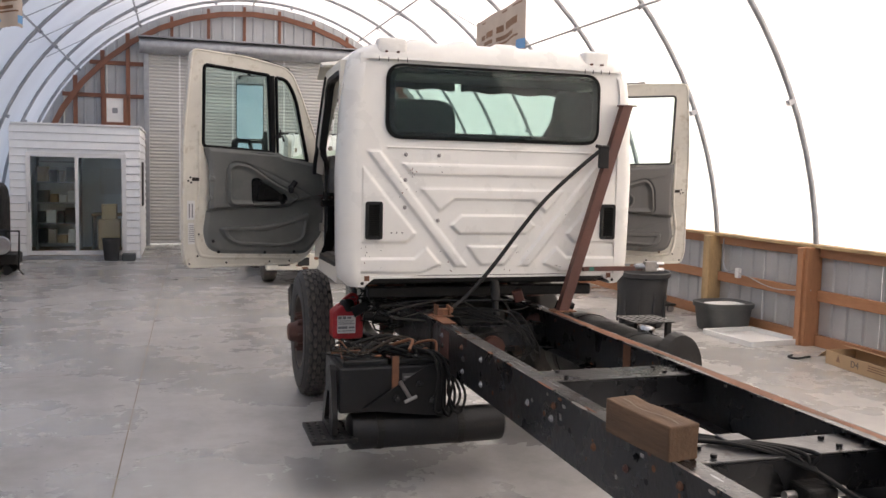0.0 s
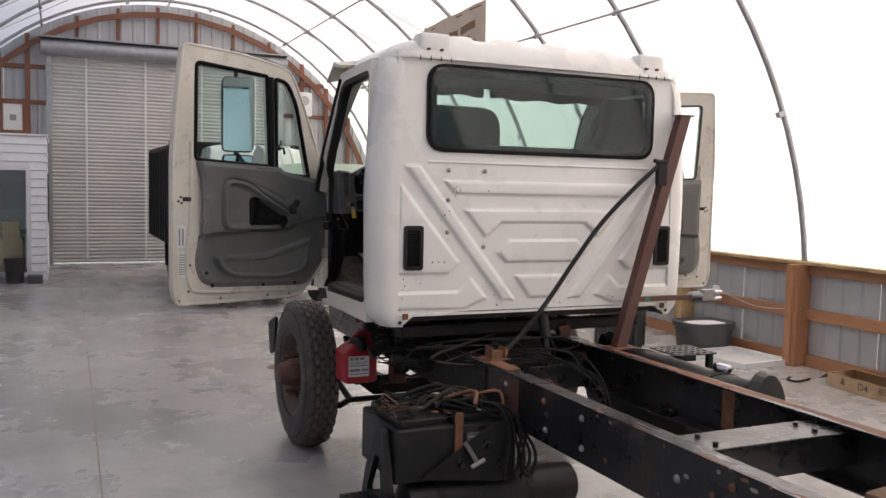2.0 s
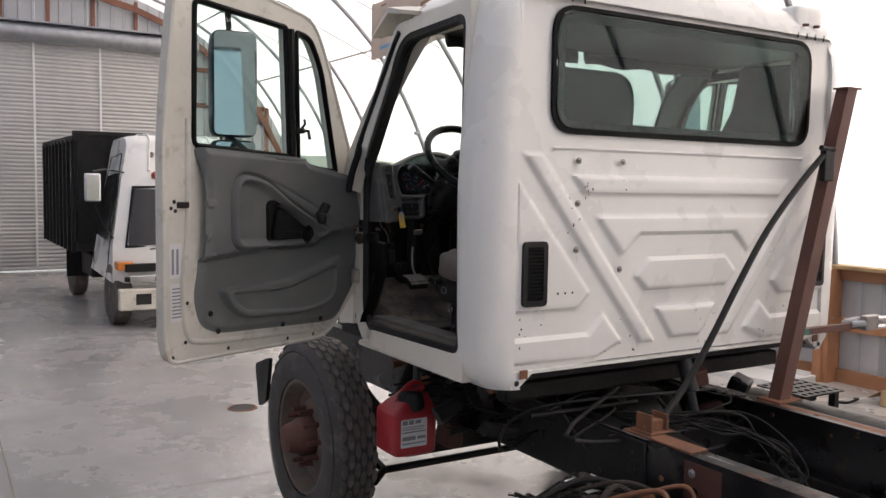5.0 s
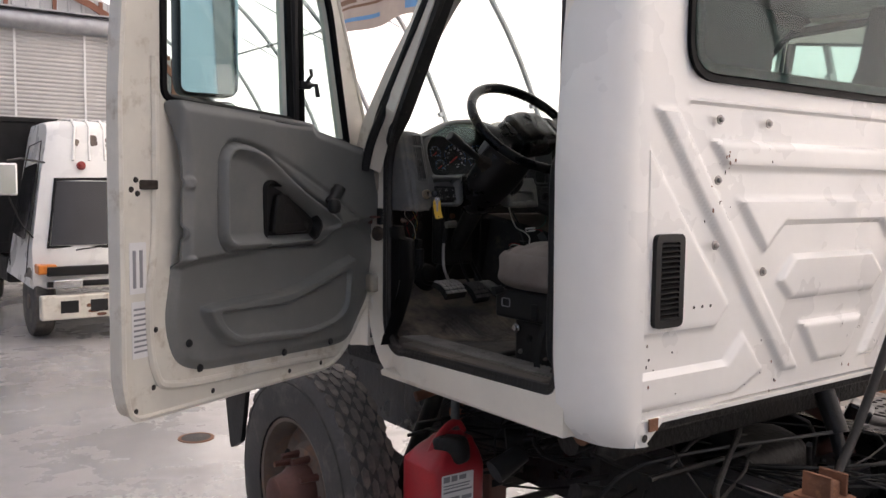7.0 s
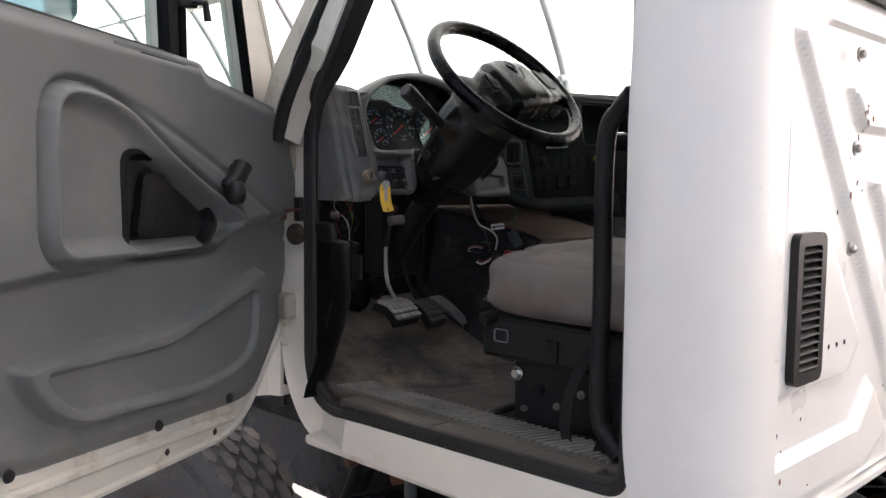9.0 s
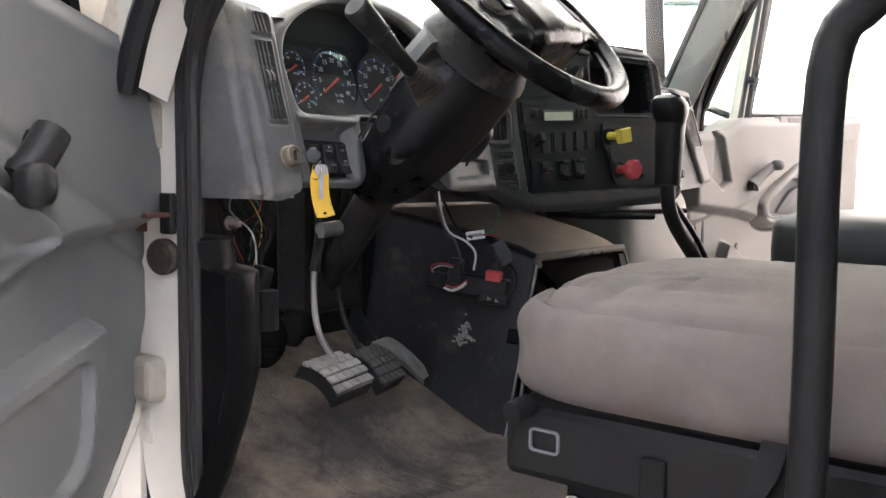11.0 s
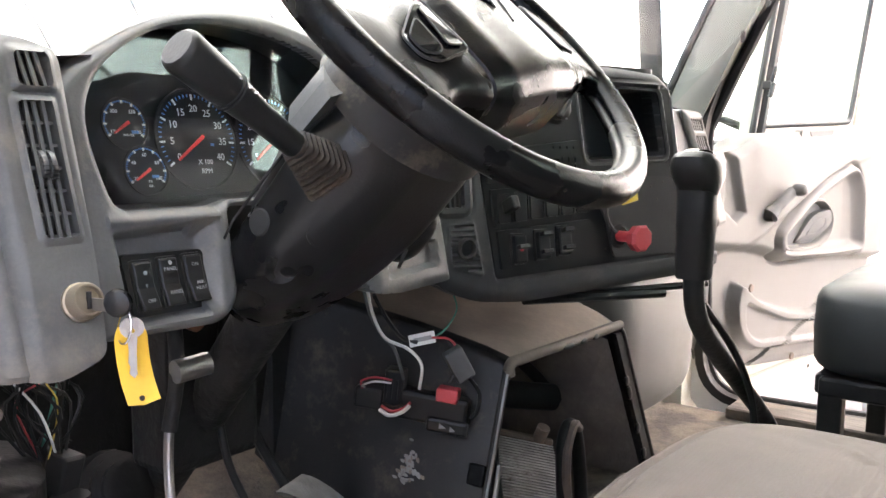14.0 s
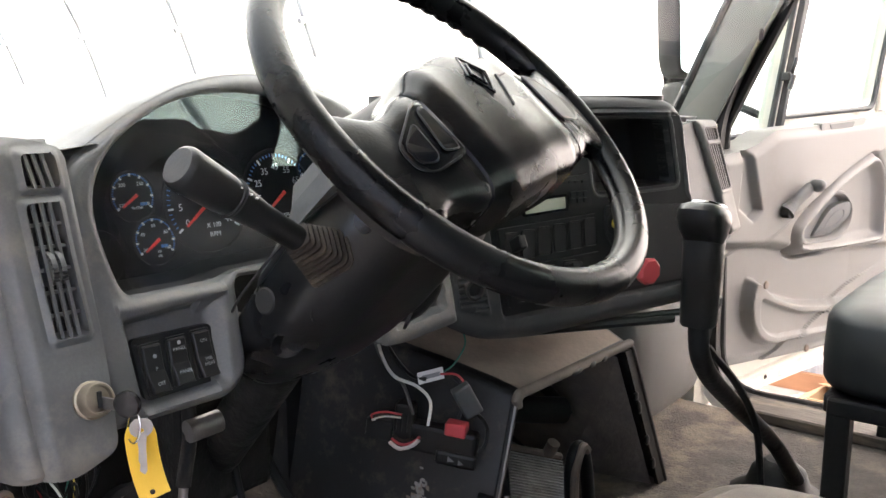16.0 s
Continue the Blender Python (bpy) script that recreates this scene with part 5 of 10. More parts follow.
part("screen_seal", tube([(-0.905, 1.29, 1.865), (-0.5, 1.395, 1.86), (0, 1.425, 1.86), (0.5, 1.395, 1.86), (0.905, 1.29, 1.865)], 0.014, 8, soft=4), "rubber", truck, "", True)

# cab floor, firewall, rear trim
part("cab_floor", bx(-0.885, 0.885, 0.03, 1.5, 1.10, 1.165), "grime", truck)
def mat_height(X, Y):
    rib = 0.0035 * np.sin(X * 2 * np.pi / 0.0125) * (np.hypot((X + 0.50) / 0.21, (Y - 1.06) / 0.14) < 1)
    rise = 0.425 * np.clip(Y - 1.06, 0, 1) * np.clip(1.0 - (np.abs(X) - 0.80) / 0.4, 0, 1)
    return 0.006 + rib + rise + 0.003 * np.sin(X * 9 + Y * 14) * np.sin(Y * 11)


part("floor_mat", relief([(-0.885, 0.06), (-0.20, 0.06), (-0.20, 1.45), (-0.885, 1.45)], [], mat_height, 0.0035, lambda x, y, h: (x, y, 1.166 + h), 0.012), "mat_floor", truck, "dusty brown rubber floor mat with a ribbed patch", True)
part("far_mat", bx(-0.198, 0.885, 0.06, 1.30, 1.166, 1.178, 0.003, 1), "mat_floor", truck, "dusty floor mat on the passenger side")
part("toe_board", loft([[(x, 1.30, 1.20), (x, 1.44, 1.33), (x, 1.46, 1.50), (x, 1.47, 1.78), (x, 1.50, 1.78), (x, 1.52, 1.10), (x, 1.30, 1.10)] for x in (-0.89, 0.89)], True), "grime", truck, "dark dusty toe board")
part("rear_trim", plate([(-0.90, 1.17), (0.90, 1.17), (0.90, 2.46), (-0.90, 2.46)], [rrect(-0.70, 0.70, 2.056, 2.445, 0.08)], 0.03, 0.05), "black", truck, "black rear cab trim")

# fittings on the hinge jamb
part("door_bumper", lathe([(0.024, 0.0), (0.026, 0.004), (0.026, 0.012), (0.022, 0.017), (0.019, 0.014), (0.006, 0.015)], (-0.931, 1.180, 1.556), (-1, -0.3, 0), 24), "boot", truck, "brown rubber door bumper", True)
for z, h in ((1.740, 0.034), (1.376, 0.032)):
    hb = part("hinge_block", bx(-0.958, -0.920, 1.190, 1.262, z - h, z + h, 0.010), "hinge_paint", truck, "scuffed door hinge block")
    part("hinge_pin", cyl((-0.956, 1.256, z - h - 0.010), (-0.956, 1.256, z + h + 0.010), 0.008, seg=12), "steel", hb, "", True)
part("check_link", bx(-0.975, -0.93, 1.160, 1.26, 1.612, 1.619, 0.002), "rust_dark", truck, "rusty door check link")
part("check_plate", bx(-0.940, -0.929, 1.158, 1.185, 1.588, 1.646, 0.003), "grime", truck)

# rust scabs and grime on the rear wall
random.seed(31)
for cx, cz, n in ((-0.565, 1.80, 10), (-0.60, 1.72, 6), (-0.30, 1.20, 4), (0.45, 1.20, 4), (-0.86, 1.30, 4), (0.10, 1.16, 4)):
    for k in range(n):
        x, z = random.gauss(cx, 0.02), random.gauss(cz, 0.03)
        y = 0.0175 - float(rear_height(np.array([x]), np.array([z]))[0])
        part("rust_scab", blob((x, y, z), (random.uniform(0.0015, 0.004), 0.001, random.uniform(0.002, 0.008)), 0.9, 0.9, 8, 5), random.choice(["rust", "chip", "console_top"]), shell)

# ---- doors, swung open; local: s from the hinge to the latch edge, n out of the trim, z up ----
DA = radians(26.5)


def door_space(side):
    """Each door's own swing: the passenger door stands wider open."""
    da, hx, hy, dz = (DA, 0.98, 1.21, 0.0) if side < 0 else (radians(14), 1.0, 1.12, -0.025)
    d, nn, h0 = Vector((-math.cos(da), -math.sin(da), 0)), Vector((math.sin(da), -math.cos(da), 0)), Vector((-hx, hy, dz))
    def fn(s, n, z):
        p = h0 + d * s + nn * n + Vector((0, 0, z))
        return (p.x * (1 if side < 0 else -1), p.y, p.z)
    return fn


OUTLINE = rounded([(-0.075, 1.33), (0.13, 1.108), (1.045, 1.128), (1.085, 1.30), (1.082, 1.70), (1.055, 2.15), (1.003, 2.592), (0.60, 2.582), (0.235, 2.532), (0.15, 2.38), (-0.055, 1.90), (-0.075, 1.75), (-0.122, 1.62), (-0.122, 1.50)], [0.05, 0.10, 0.04, 0.1, 0.2, 0.2, 0.04, 0.1, 0.09, 0.12, 0.05, 0.08, 0.05, 0.05], 5)
WIN_MAIN = rounded([(0.918, 2.498), (0.415, 2.472), (0.388, 1.926), (0.925, 1.95)], [0.03, 0.012, 0.012, 0.03], 4)
WIN_VENT = rounded([(0.352, 2.462), (0.262, 2.452), (0.185, 2.33), (0.075, 1.868), (0.335, 1.885)], [0.012, 0.05, 0.08, 0.015, 0.012], 4)
TRIM = rounded([(0.925, 1.945), (0.335, 1.922), (0.315, 1.90), (-0.012, 1.845), (-0.055, 1.72), (-0.112, 1.61), (-0.112, 1.52), (-0.062, 1.40), (-0.055, 1.33), (0.07, 1.185), (0.16, 1.178), (0.80, 1.212), (0.895, 1.245), (0.935, 1.36), (0.905, 1.5), (0.898, 1.78)], [0.02, 0.01, 0.01, 0.03, 0.08, 0.04, 0.04, 0.08, 0.05, 0.06, 0.05, 0.05, 0.08, 0.08, 0.08, 0.12], 5)
PAD = rounded([(0.755, 1.56), (0.75, 1.83), (0.60, 1.815), (0.42, 1.70), (0.20, 1.60), (0.245, 1.553)], [0.05, 0.06, 0.10, 0.1, 0.03, 0.06], 5)
CUP = rounded([(0.577, 1.735), (0.572, 1.537), (0.30, 1.548), (0.266, 1.59), (0.283, 1.622), (0.40, 1.70), (0.53, 1.747)], [0.03, 0.03, 0.035, 0.025, 0.03, 0.08, 0.03], 5)
POCKET = rounded([(0.825, 1.395), (0.70, 1.405), (0.45, 1.40), (0.075, 1.49), (0.10, 1.30), (0.18, 1.255), (0.34, 1.235), (0.70, 1.262), (0.785, 1.32)], [0.03, 0.1, 0.1, 0.02, 0.1, 0.05, 0.05, 0.08, 0.05], 5)
POCKET_IN = rounded([(0.775, 1.378), (0.45, 1.368), (0.115, 1.448), (0.13, 1.31), (0.20, 1.272), (0.34, 1.258), (0.69, 1.287), (0.75, 1.33)], 0.04, 5)
BULGE = [(0.93, 1.50), (0.6, 1.52), (0.35, 1.535), (0.15, 1.575), (-0.13, 1.60), (-0.13, 1.9), (0.93, 2.0)]


PAD_R = rounded([(0.740, 1.556), (0.725, 1.745), (0.680, 1.803), (0.530, 1.757), (0.400, 1.70), (0.262, 1.615), (0.275, 1.572), (0.322, 1.556)], [0.03, 0.05, 0.04, 0.10, 0.10, 0.03, 0.02, 0.03], 5)
CUP_R = rounded([(0.300, 1.572), (0.298, 1.637), (0.434, 1.714), (0.534, 1.717), (0.601, 1.664), (0.584, 1.597), (0.501, 1.565)], [0.03, 0.05, 0.06, 0.05, 0.05, 0.05, 0.06], 5)
POCKET_R = rounded([(0.087, 1.506), (0.069, 1.462), (0.069, 1.395), (0.108, 1.330), (0.182, 1.296), (0.352, 1.290), (0.56, 1.276), (0.76, 1.262), (0.83, 1.30), (0.83, 1.39), (0.525, 1.383), (0.338, 1.406), (0.182, 1.455), (0.122, 1.50)], [0.012, 0.02, 0.06, 0.06, 0.05, 0.1, 0.1, 0.05, 0.05, 0.03, 0.1, 0.1, 0.08, 0.012], 5)
POCKET_R_IN = rounded([(0.115, 1.455), (0.118, 1.38), (0.150, 1.345), (0.20, 1.322), (0.50, 1.302), (0.76, 1.288), (0.795, 1.36), (0.52, 1.356), (0.335, 1.378), (0.19, 1.425)], 0.03, 5)
TRIM_R = rounded([(0.925, 1.945), (0.70, 1.925), (0.335, 1.905), (0.13, 1.897), (0.045, 1.862), (-0.02, 1.848), (-0.12, 1.838), (-0.128, 1.72), (-0.112, 1.56), (-0.094, 1.49), (-0.073, 1.37), (-0.035, 1.28), (0.03, 1.262), (0.41, 1.238), (0.80, 1.222), (0.895, 1.245), (0.935, 1.36), (0.905, 1.5), (0.898, 1.78)], [0.02, 0.05, 0.05, 0.02, 0.02, 0.05, 0.01, 0.05, 0.05, 0.05, 0.05, 0.03, 0.03, 0.1, 0.05, 0.08, 0.08, 0.08, 0.12], 5)


def trim_height(X, Z, side):
    pad, cup, pocket, pocket_in, trim = (PAD, CUP, POCKET, POCKET_IN, TRIM) if side < 0 else (PAD_R, CUP_R, POCKET_R, POCKET_R_IN, TRIM_R)
    h = 0.012 * step(sdf(trim, X, Z)[0], 0.03)
    h += 0.040 * step(sdf(BULGE, X, Z)[0], 0.030)
    dp = sdf(pad, X, Z)[0]
    h += 0.016 * np.exp(-((dp - 0.002) / 0.011) ** 2) - 0.013 * np.exp(-((dp - 0.022) / 0.006) ** 2) - 0.016 * step(dp, 0.03)
    h -= 0.03 * step(sdf(cup, X, Z)[0], 0.02)
    h += 0.036 * step(sdf(pocket, X, Z)[0], 0.016) - 0.014 * step(sdf(pocket_in, X, Z)[0], 0.010)
    # line sweeping from the window to the hinge
    if side < 0:
        c = 1.845 - 0.27 * np.clip((0.66 - X) / 0.66, 0, 1.1) ** 1.25
        h -= 0.005 * np.exp(-((Z - c) / 0.008) ** 2) * np.clip((0.66 - X) / 0.1, 0, 1)
        for x, z in ((0.885, 1.73), (0.88, 1.52), (0.905, 1.60)):
            h += 0.012 * step(np.hypot(X - x, Z - z) - 0.022, 0.012)
    else:
        c = np.interp(X, [-0.05, 0.151, 0.398, 0.629, 0.851], [1.576, 1.63, 1.737, 1.813, 1.865])
        h -= 0.010 * step(Z - c - 0.0, 0.02) * np.clip((0.85 - X) / 0.2, 0, 1) * (Z > c - 0.4)
        # hollow beside the hinge
        h -= 0.022 * step(sdf([(-0.03, 1.86), (0.02, 1.84), (0.075, 1.69), (0.03, 1.66), (-0.04, 1.70)], X, Z)[0], 0.018)
    return h


def make_door(side, trim_mat):
    skin = door_space(side)
    # the passenger door's shell stands further behind its trim and leans in towards the top
    fn = skin if side < 0 else (lambda s, n, z: skin(s, n - 0.10 + 0.13 * max(0.0, z - 1.88), z))
    CUP_ = CUP if side < 0 else CUP_R
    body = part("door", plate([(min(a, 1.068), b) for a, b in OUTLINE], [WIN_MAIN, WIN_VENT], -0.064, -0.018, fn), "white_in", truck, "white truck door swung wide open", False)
    part("trim_panel", relief(TRIM if side < 0 else TRIM_R, [], (lambda X, Z: trim_height(X, Z, side)), 0.0036, lambda x, z, h: skin(x, h - 0.016, z), 0.01 if side < 0 else 0.085), trim_mat, body, "moulded grey inner panel" if side < 0 else "moulded grey inner panel toned for stronger light", True)
    # raised lip round the door edge and a lower ledge
    part("edge_lip", tube([fn(min(s, 1.068), -0.02, z) for s, z in OUTLINE], 0.009, 6, closed=True), "white_in", body, "", True)
    inset = [(0.955, 2.05), (0.96, 1.62), (0.985, 1.42), (0.965, 1.24), (0.88, 1.19), (0.5, 1.168), (0.16, 1.148)]
    part("inner_lip", tube([fn(s, -0.018, z) for s, z in inset], 0.012, 8, soft=5), "white_in", body, "", True)
    # passenger side: haze over the black rubber and bar is put in as grey
    for lp, nm in ((WIN_MAIN, "main_seal"), (WIN_VENT, "vent_seal")):
        part(nm, tube([fn(s, -0.02, z) for s, z in lp], 0.013 if side < 0 else 0.009, 6, closed=True), "seal_black" if side < 0 else "cover_haze_grey", body, "", True)
    part("window_bar", tube([fn(0.372, -0.02, 1.90), fn(0.385, -0.02, 2.47)], 0.018, 8), "rubber" if side < 0 else "cover_haze_grey", body, "black upright window bar" if side < 0 else "upright window bar greyed with haze", True)
    for lp in (WIN_MAIN, WIN_VENT):
        g = part("door_glass", plate(lp, [], -0.053, -0.049, fn), "glass_t", body)
        g.visible_shadow = False
    part("top_rail_seal", tube([fn(0.66, -0.05, 2.592), fn(0.40, -0.05, 2.568), fn(0.235, -0.05, 2.535), fn(0.15, -0.05, 2.385), fn(0.05, -0.05, 2.16), fn(-0.06, -0.05, 1.9)], 0.014, 8), "rubber", body, "", True)
    # pull cup with inner handle
    cc = (0.4, 1.63) if side < 0 else (0.45, 1.64)
    ins = lambda k: [(cc[0] + (s - cc[0]) * k, cc[1] + (z - cc[1]) * k) for s, z in CUP_]
    # passenger handle repeats the black one in colours lightened as by haze
    bz, dh, lv = ("kick", "dark", "kick") if side < 0 else ("trim_r", "cover_haze_grey", "cover_haze_grey")
    cup = part("handle_bezel", loft([[skin(s, n, z) for s, z in ins(k)] for k, n in ((1.0, -0.004), (1.0, 0.016), (0.97, 0.021), (0.90, 0.021), (0.86, 0.014), (0.80, -0.002))], False), bz, body, "black handle bezel" if side < 0 else "handle bezel paled with haze", True)
    part("handle_dish", plate(ins(0.86), [], -0.008, -0.002, skin), dh, cup)
    lever = rounded([(0.506, 1.700), (0.532, 1.578), (0.330, 1.578), (0.322, 1.608), (0.461, 1.702)], [0.02, 0.02, 0.02, 0.03, 0.03], 5) if side < 0 else rounded([(0.565, 1.684), (0.570, 1.64), (0.482, 1.590), (0.382, 1.586), (0.47, 1.672)], [0.02, 0.03, 0.03, 0.02, 0.04], 5)
    lc = (0.43, 1.635) if side < 0 else (0.49, 1.635)
    lvc = lambda k: [(lc[0] + (s - lc[0]) * k, lc[1] + (z - lc[1]) * k) for s, z in lever]
    rl = part("release_lever", loft([[skin(s, n + 0.10 * (s - lc[0]), z) for s, z in lvc(k)] for k, n in ((1.0, -0.004), (1.0, 0.010), (0.95, 0.015), (0.6, 0.017))], True), lv, cup, "black release lever" if side < 0 else "release lever greyed with haze", True)
    part("grip_mark", tube([skin(s, 0.0172 + 0.10 * (s - lc[0]), z) for s, z in lvc(0.5)], 0.0012, 6, closed=True), dh, rl, "", True)
    # window crank
    if side < 0:
        arm, knob, spin = [(0.272, 0.045, 1.664), (0.252, 0.052, 1.686), (0.228, 0.056, 1.718)], (0.271, 0.064, 1.659), (0.236, 0.0, 1.706)
    else:
        arm, knob, spin = [(0.170, 0.045, 1.680), (0.205, 0.055, 1.712), (0.255, 0.060, 1.742)], (0.265, 0.075, 1.748), (0.170, 0.0, 1.680)
    cr = part("window_crank", tube([skin(*q) for q in arm], [0.020, 0.023, 0.021] if side < 0 else [0.024, 0.02, 0.016], 12, soft=3), "black" if side < 0 else "cover_haze_grey", body, "black window crank" if side < 0 else "window crank greyed with haze", True)
    part("knob", blob(skin(*knob), (0.022, 0.022, 0.026) if side < 0 else (0.020, 0.022, 0.018), 0.8, 0.8, 12, 8), "black" if side < 0 else "cover_haze_grey", cr, "", True)
    part("spindle", cyl(skin(*spin), skin(spin[0], 0.06, spin[2]), 0.016, seg=10), "black", cr)
    # vent window latch
    lt = part("vent_latch", bx(-0.02, 0.02, -0.012, 0.012, -0.012, 0.012, 0.004), "black" if side < 0 else "cover_haze_grey", body, "black quarter-window latch" if side < 0 else "quarter-window latch greyed with haze", m=Matrix.Translation(fn(0.345, 0.0, 2.04)))
    part("lever", tube([fn(0.345, 0.01, 2.04), fn(0.325, 0.03, 2.04), fn(0.315, 0.03, 2.005)], 0.008, 8), "black" if side < 0 else "cover_haze_grey", lt, "", True)
    part("hook", tube([fn(0.345, 0.01, 2.05), fn(0.335, 0.02, 2.07), fn(0.34, 0.02, 2.09)], 0.006, 8), "black" if side < 0 else "cover_haze_grey", lt, "", True)
    # armrest lip at the window sill
    part("sill_pad", plate(rounded([(0.60, 1.925), (0.345, 1.912), (0.35, 1.882), (0.58, 1.893)], 0.012, 3), [], 0.004, 0.03, skin), trim_mat, body)
    # the pocket's shade is a darker plate on the sill pad
    part("pull_pocket", plate(rounded([(0.53, 1.915), (0.39, 1.908), (0.40, 1.893), (0.52, 1.898)], 0.006, 3), [], 0.03, 0.0315, skin), "panel" if side < 0 else "cover_haze_grey", body)
    # latch on the rear edge, stickers
    part("latch", bx(-0.024, 0.024, -0.008, 0.006, -0.012, 0.012, 0.004), "boot", body, "worn dark door latch", m=Matrix.Translation(fn(0.985, -0.012, 1.725)))
    for ds, dz in ((0.035, 0.012), (0.05, -0.012), (0.03, -0.022)):
        part("latch_screw", lathe([(0.008, 0.0), (0.006, 0.004)], fn(0.985 + ds, -0.018, 1.725 + dz), Vector(fn(0, 1, 0)) - Vector(fn(0, 0, 0)), 8), "chip", body)
    if side < 0:
        st = part("data_sticker", plate(rrect(0.99, 1.045, 1.45, 1.58, 0.003), [], -0.0178, -0.0165, fn), "label", body, "white sticker with barcodes")
        for k in range(2):
            part("barcode", plate([(1.003 + 0.022 * k, 1.465), (1.013 + 0.022 * k, 1.465), (1.013 + 0.022 * k, 1.56), (1.003 + 0.022 * k, 1.56)], [], -0.0165, -0.0155, fn), "greyink", st)
        st = part("data_sticker", plate(rrect(0.985, 1.04, 1.285, 1.43, 0.003), [], -0.0178, -0.0165, fn), "label", body, "white sticker with small print")
        for k in range(9):
            part("print_line", plate([(0.992, 1.30 + 0.0135 * k), (1.034, 1.30 + 0.0135 * k), (1.034, 1.305 + 0.0135 * k), (0.992, 1.305 + 0.0135 * k)], [], -0.0165, -0.0155, fn), "greyink", st)
    for s, z in ((1.03, 1.15), (0.75, 1.145), (0.40, 1.135), (0.23, 1.13), (0.96, 1.35), (0.97, 1.2)):
        part("edge_screw", lathe([(0.008, 0.0), (0.004, 0.003)], fn(s, -0.0178, z), Vector(fn(0, 1, 0)) - Vector(fn(0, 0, 0)), 8), "chip", body)
    for s, z, n in ((0.775, 1.378, 0.0), (0.82, 1.225, 0.0), (0.45, 1.205, 0.0), (0.20, 1.20, 0.0), (0.86, 1.30, 0.0)) if side < 0 else ((0.112, 1.488, 0.034), (0.82, 1.225, 0.0), (0.41, 1.252, 0.0), (0.66, 1.245, 0.0)):
        part("panel_screw", lathe([(0.012, 0.0), (0.010, 0.004), (0.004, 0.005)], skin(s, n, z), Vector(fn(0, 1, 0)) - Vector(fn(0, 0, 0)), 10), "black" if side < 0 else "rim", body, "", True)
    # hinges
    for z in (1.80, 1.30):
        part("hinge", bx(-0.025, 0.03, -0.035, 0.0, -0.03, 0.03, 0.01), "white_in", body, "scuffed steel hinge", m=Matrix.Translation(fn(-0.085, -0.012, z)))
    part("door_check", bx(-0.06, 0.04, -0.01, 0.01, -0.012, 0.012, 0.003), "rust_dark", body, m=Matrix.Translation(fn(-0.07, 0.0, 1.60)))
    # mirror on its arms, outboard of the door skin
    mx, my = -1.46, 1.43
    f = (1 if side < 0 else -1)
    rot = Matrix.Translation((mx * f, my, 2.262)) @ Matrix.Rotation(radians(-4 if side < 0 else -24), 4, "Z") @ Matrix.Rotation(radians(0 if side < 0 else -5), 4, "X")
    mr = part("mirror", ride(blob((0, 0.03, 0), (0.105, 0.05, 0.243), 0.25, 0.25), rot), "black", truck, "tall black door mirror", True)
    part("mirror_glass", plate(rrect(-0.097, 0.097, -0.233, 0.233, 0.03), [], -0.026, -0.0225, None), "mirror", mr, "mirror glass", m=rot)
    part("wide_mirror", ride(blob((0, 0.03, -0.325), (0.10, 0.045, 0.07), 0.3, 0.3), rot), "black", mr, "", True)
    part("wide_glass", plate(rrect(-0.09, 0.09, -0.385, -0.265, 0.02), [], -0.0195, -0.0165, None), "mirror", mr, m=rot)
    c = Vector(((mx - 0.0) * f, my + 0.08, 0))
    for z, s, zz in ((2.58, 0.62, 2.52), (2.0, 0.5, 1.90)):
        part("mirror_arm", tube([fn(s, -0.08, zz), tuple(c + Vector((0, 0.02, z + 0.03))), tuple(c + Vector((0, 0.0, z - 0.05)))], 0.014, 8), "blackm", mr, "", True)
    part("mirror_tube", tube([tuple(c + Vector((0, 0.0, 2.62))), tuple(c + Vector((0, 0.0, 1.95)))], 0.013, 8), "blackm", mr, "", True)
    return body


make_door(-1, "trim")
make_door(1, "trim_r")

# ---- cab interior ----
UP = Vector((0, 0, 1))


def leanfn(y0, lean):
    """A fascia whose face leans: the top is further forward."""
    return lambda u, d, v: (u, y0 + (v - 1.70) * lean + d, v)


POD = leanfn(1.035, 0.30)
BIN = leanfn(1.057, 0.30)
SV, LV = (-0.848, -0.818, 1.874, 1.903), (-0.852, -0.822, 1.750, 1.862)


def pod_height(X, Z):
    """Softly rounded front of the outlet pod with raised rims round its two outlets."""
    h = np.zeros(X.shape)
    for x0, x1, z0, z1 in (SV, LV):
        d = sdf(rrect(x0 - 0.004, x1 + 0.004, z0 - 0.004, z1 + 0.004, 0.006, 3), X, Z)[0]
        h += 0.0022 * step(d, 0.003) - 0.0016 * np.exp(-((d - 0.0025) / 0.002) ** 2)
    h -= 0.010 * np.clip((Z - 1.895) / 0.022, 0, 1) ** 2
    h -= 0.012 * np.clip((-0.868 - X) / 0.014, 0, 1) ** 2
    h -= 0.005 * np.clip((X + 0.815) / 0.008, 0, 1) ** 2
    h -= 0.006 * np.clip((1.655 - Z) / 0.016, 0, 1) ** 2
    return h + 0.0012 * np.sin(Z * 31 + X * 17)


podl = part("instrument_panel", relief(rounded([(-0.882, 1.640), (-0.855, 1.637), (-0.818, 1.652), (-0.806, 1.80), (-0.806, 1.906), (-0.840, 1.917), (-0.882, 1.917)], [0.004, 0.01, 0.01, 0.02, 0.01, 0.02, 0.004], 4), [rrect(*q, 0.005, 3) for q in (SV, LV)], pod_height, 0.0022, lambda x, z, h: POD(x, -h, z), 0.03), "dash", truck, "scuffed grey plastic instrument panel", True)
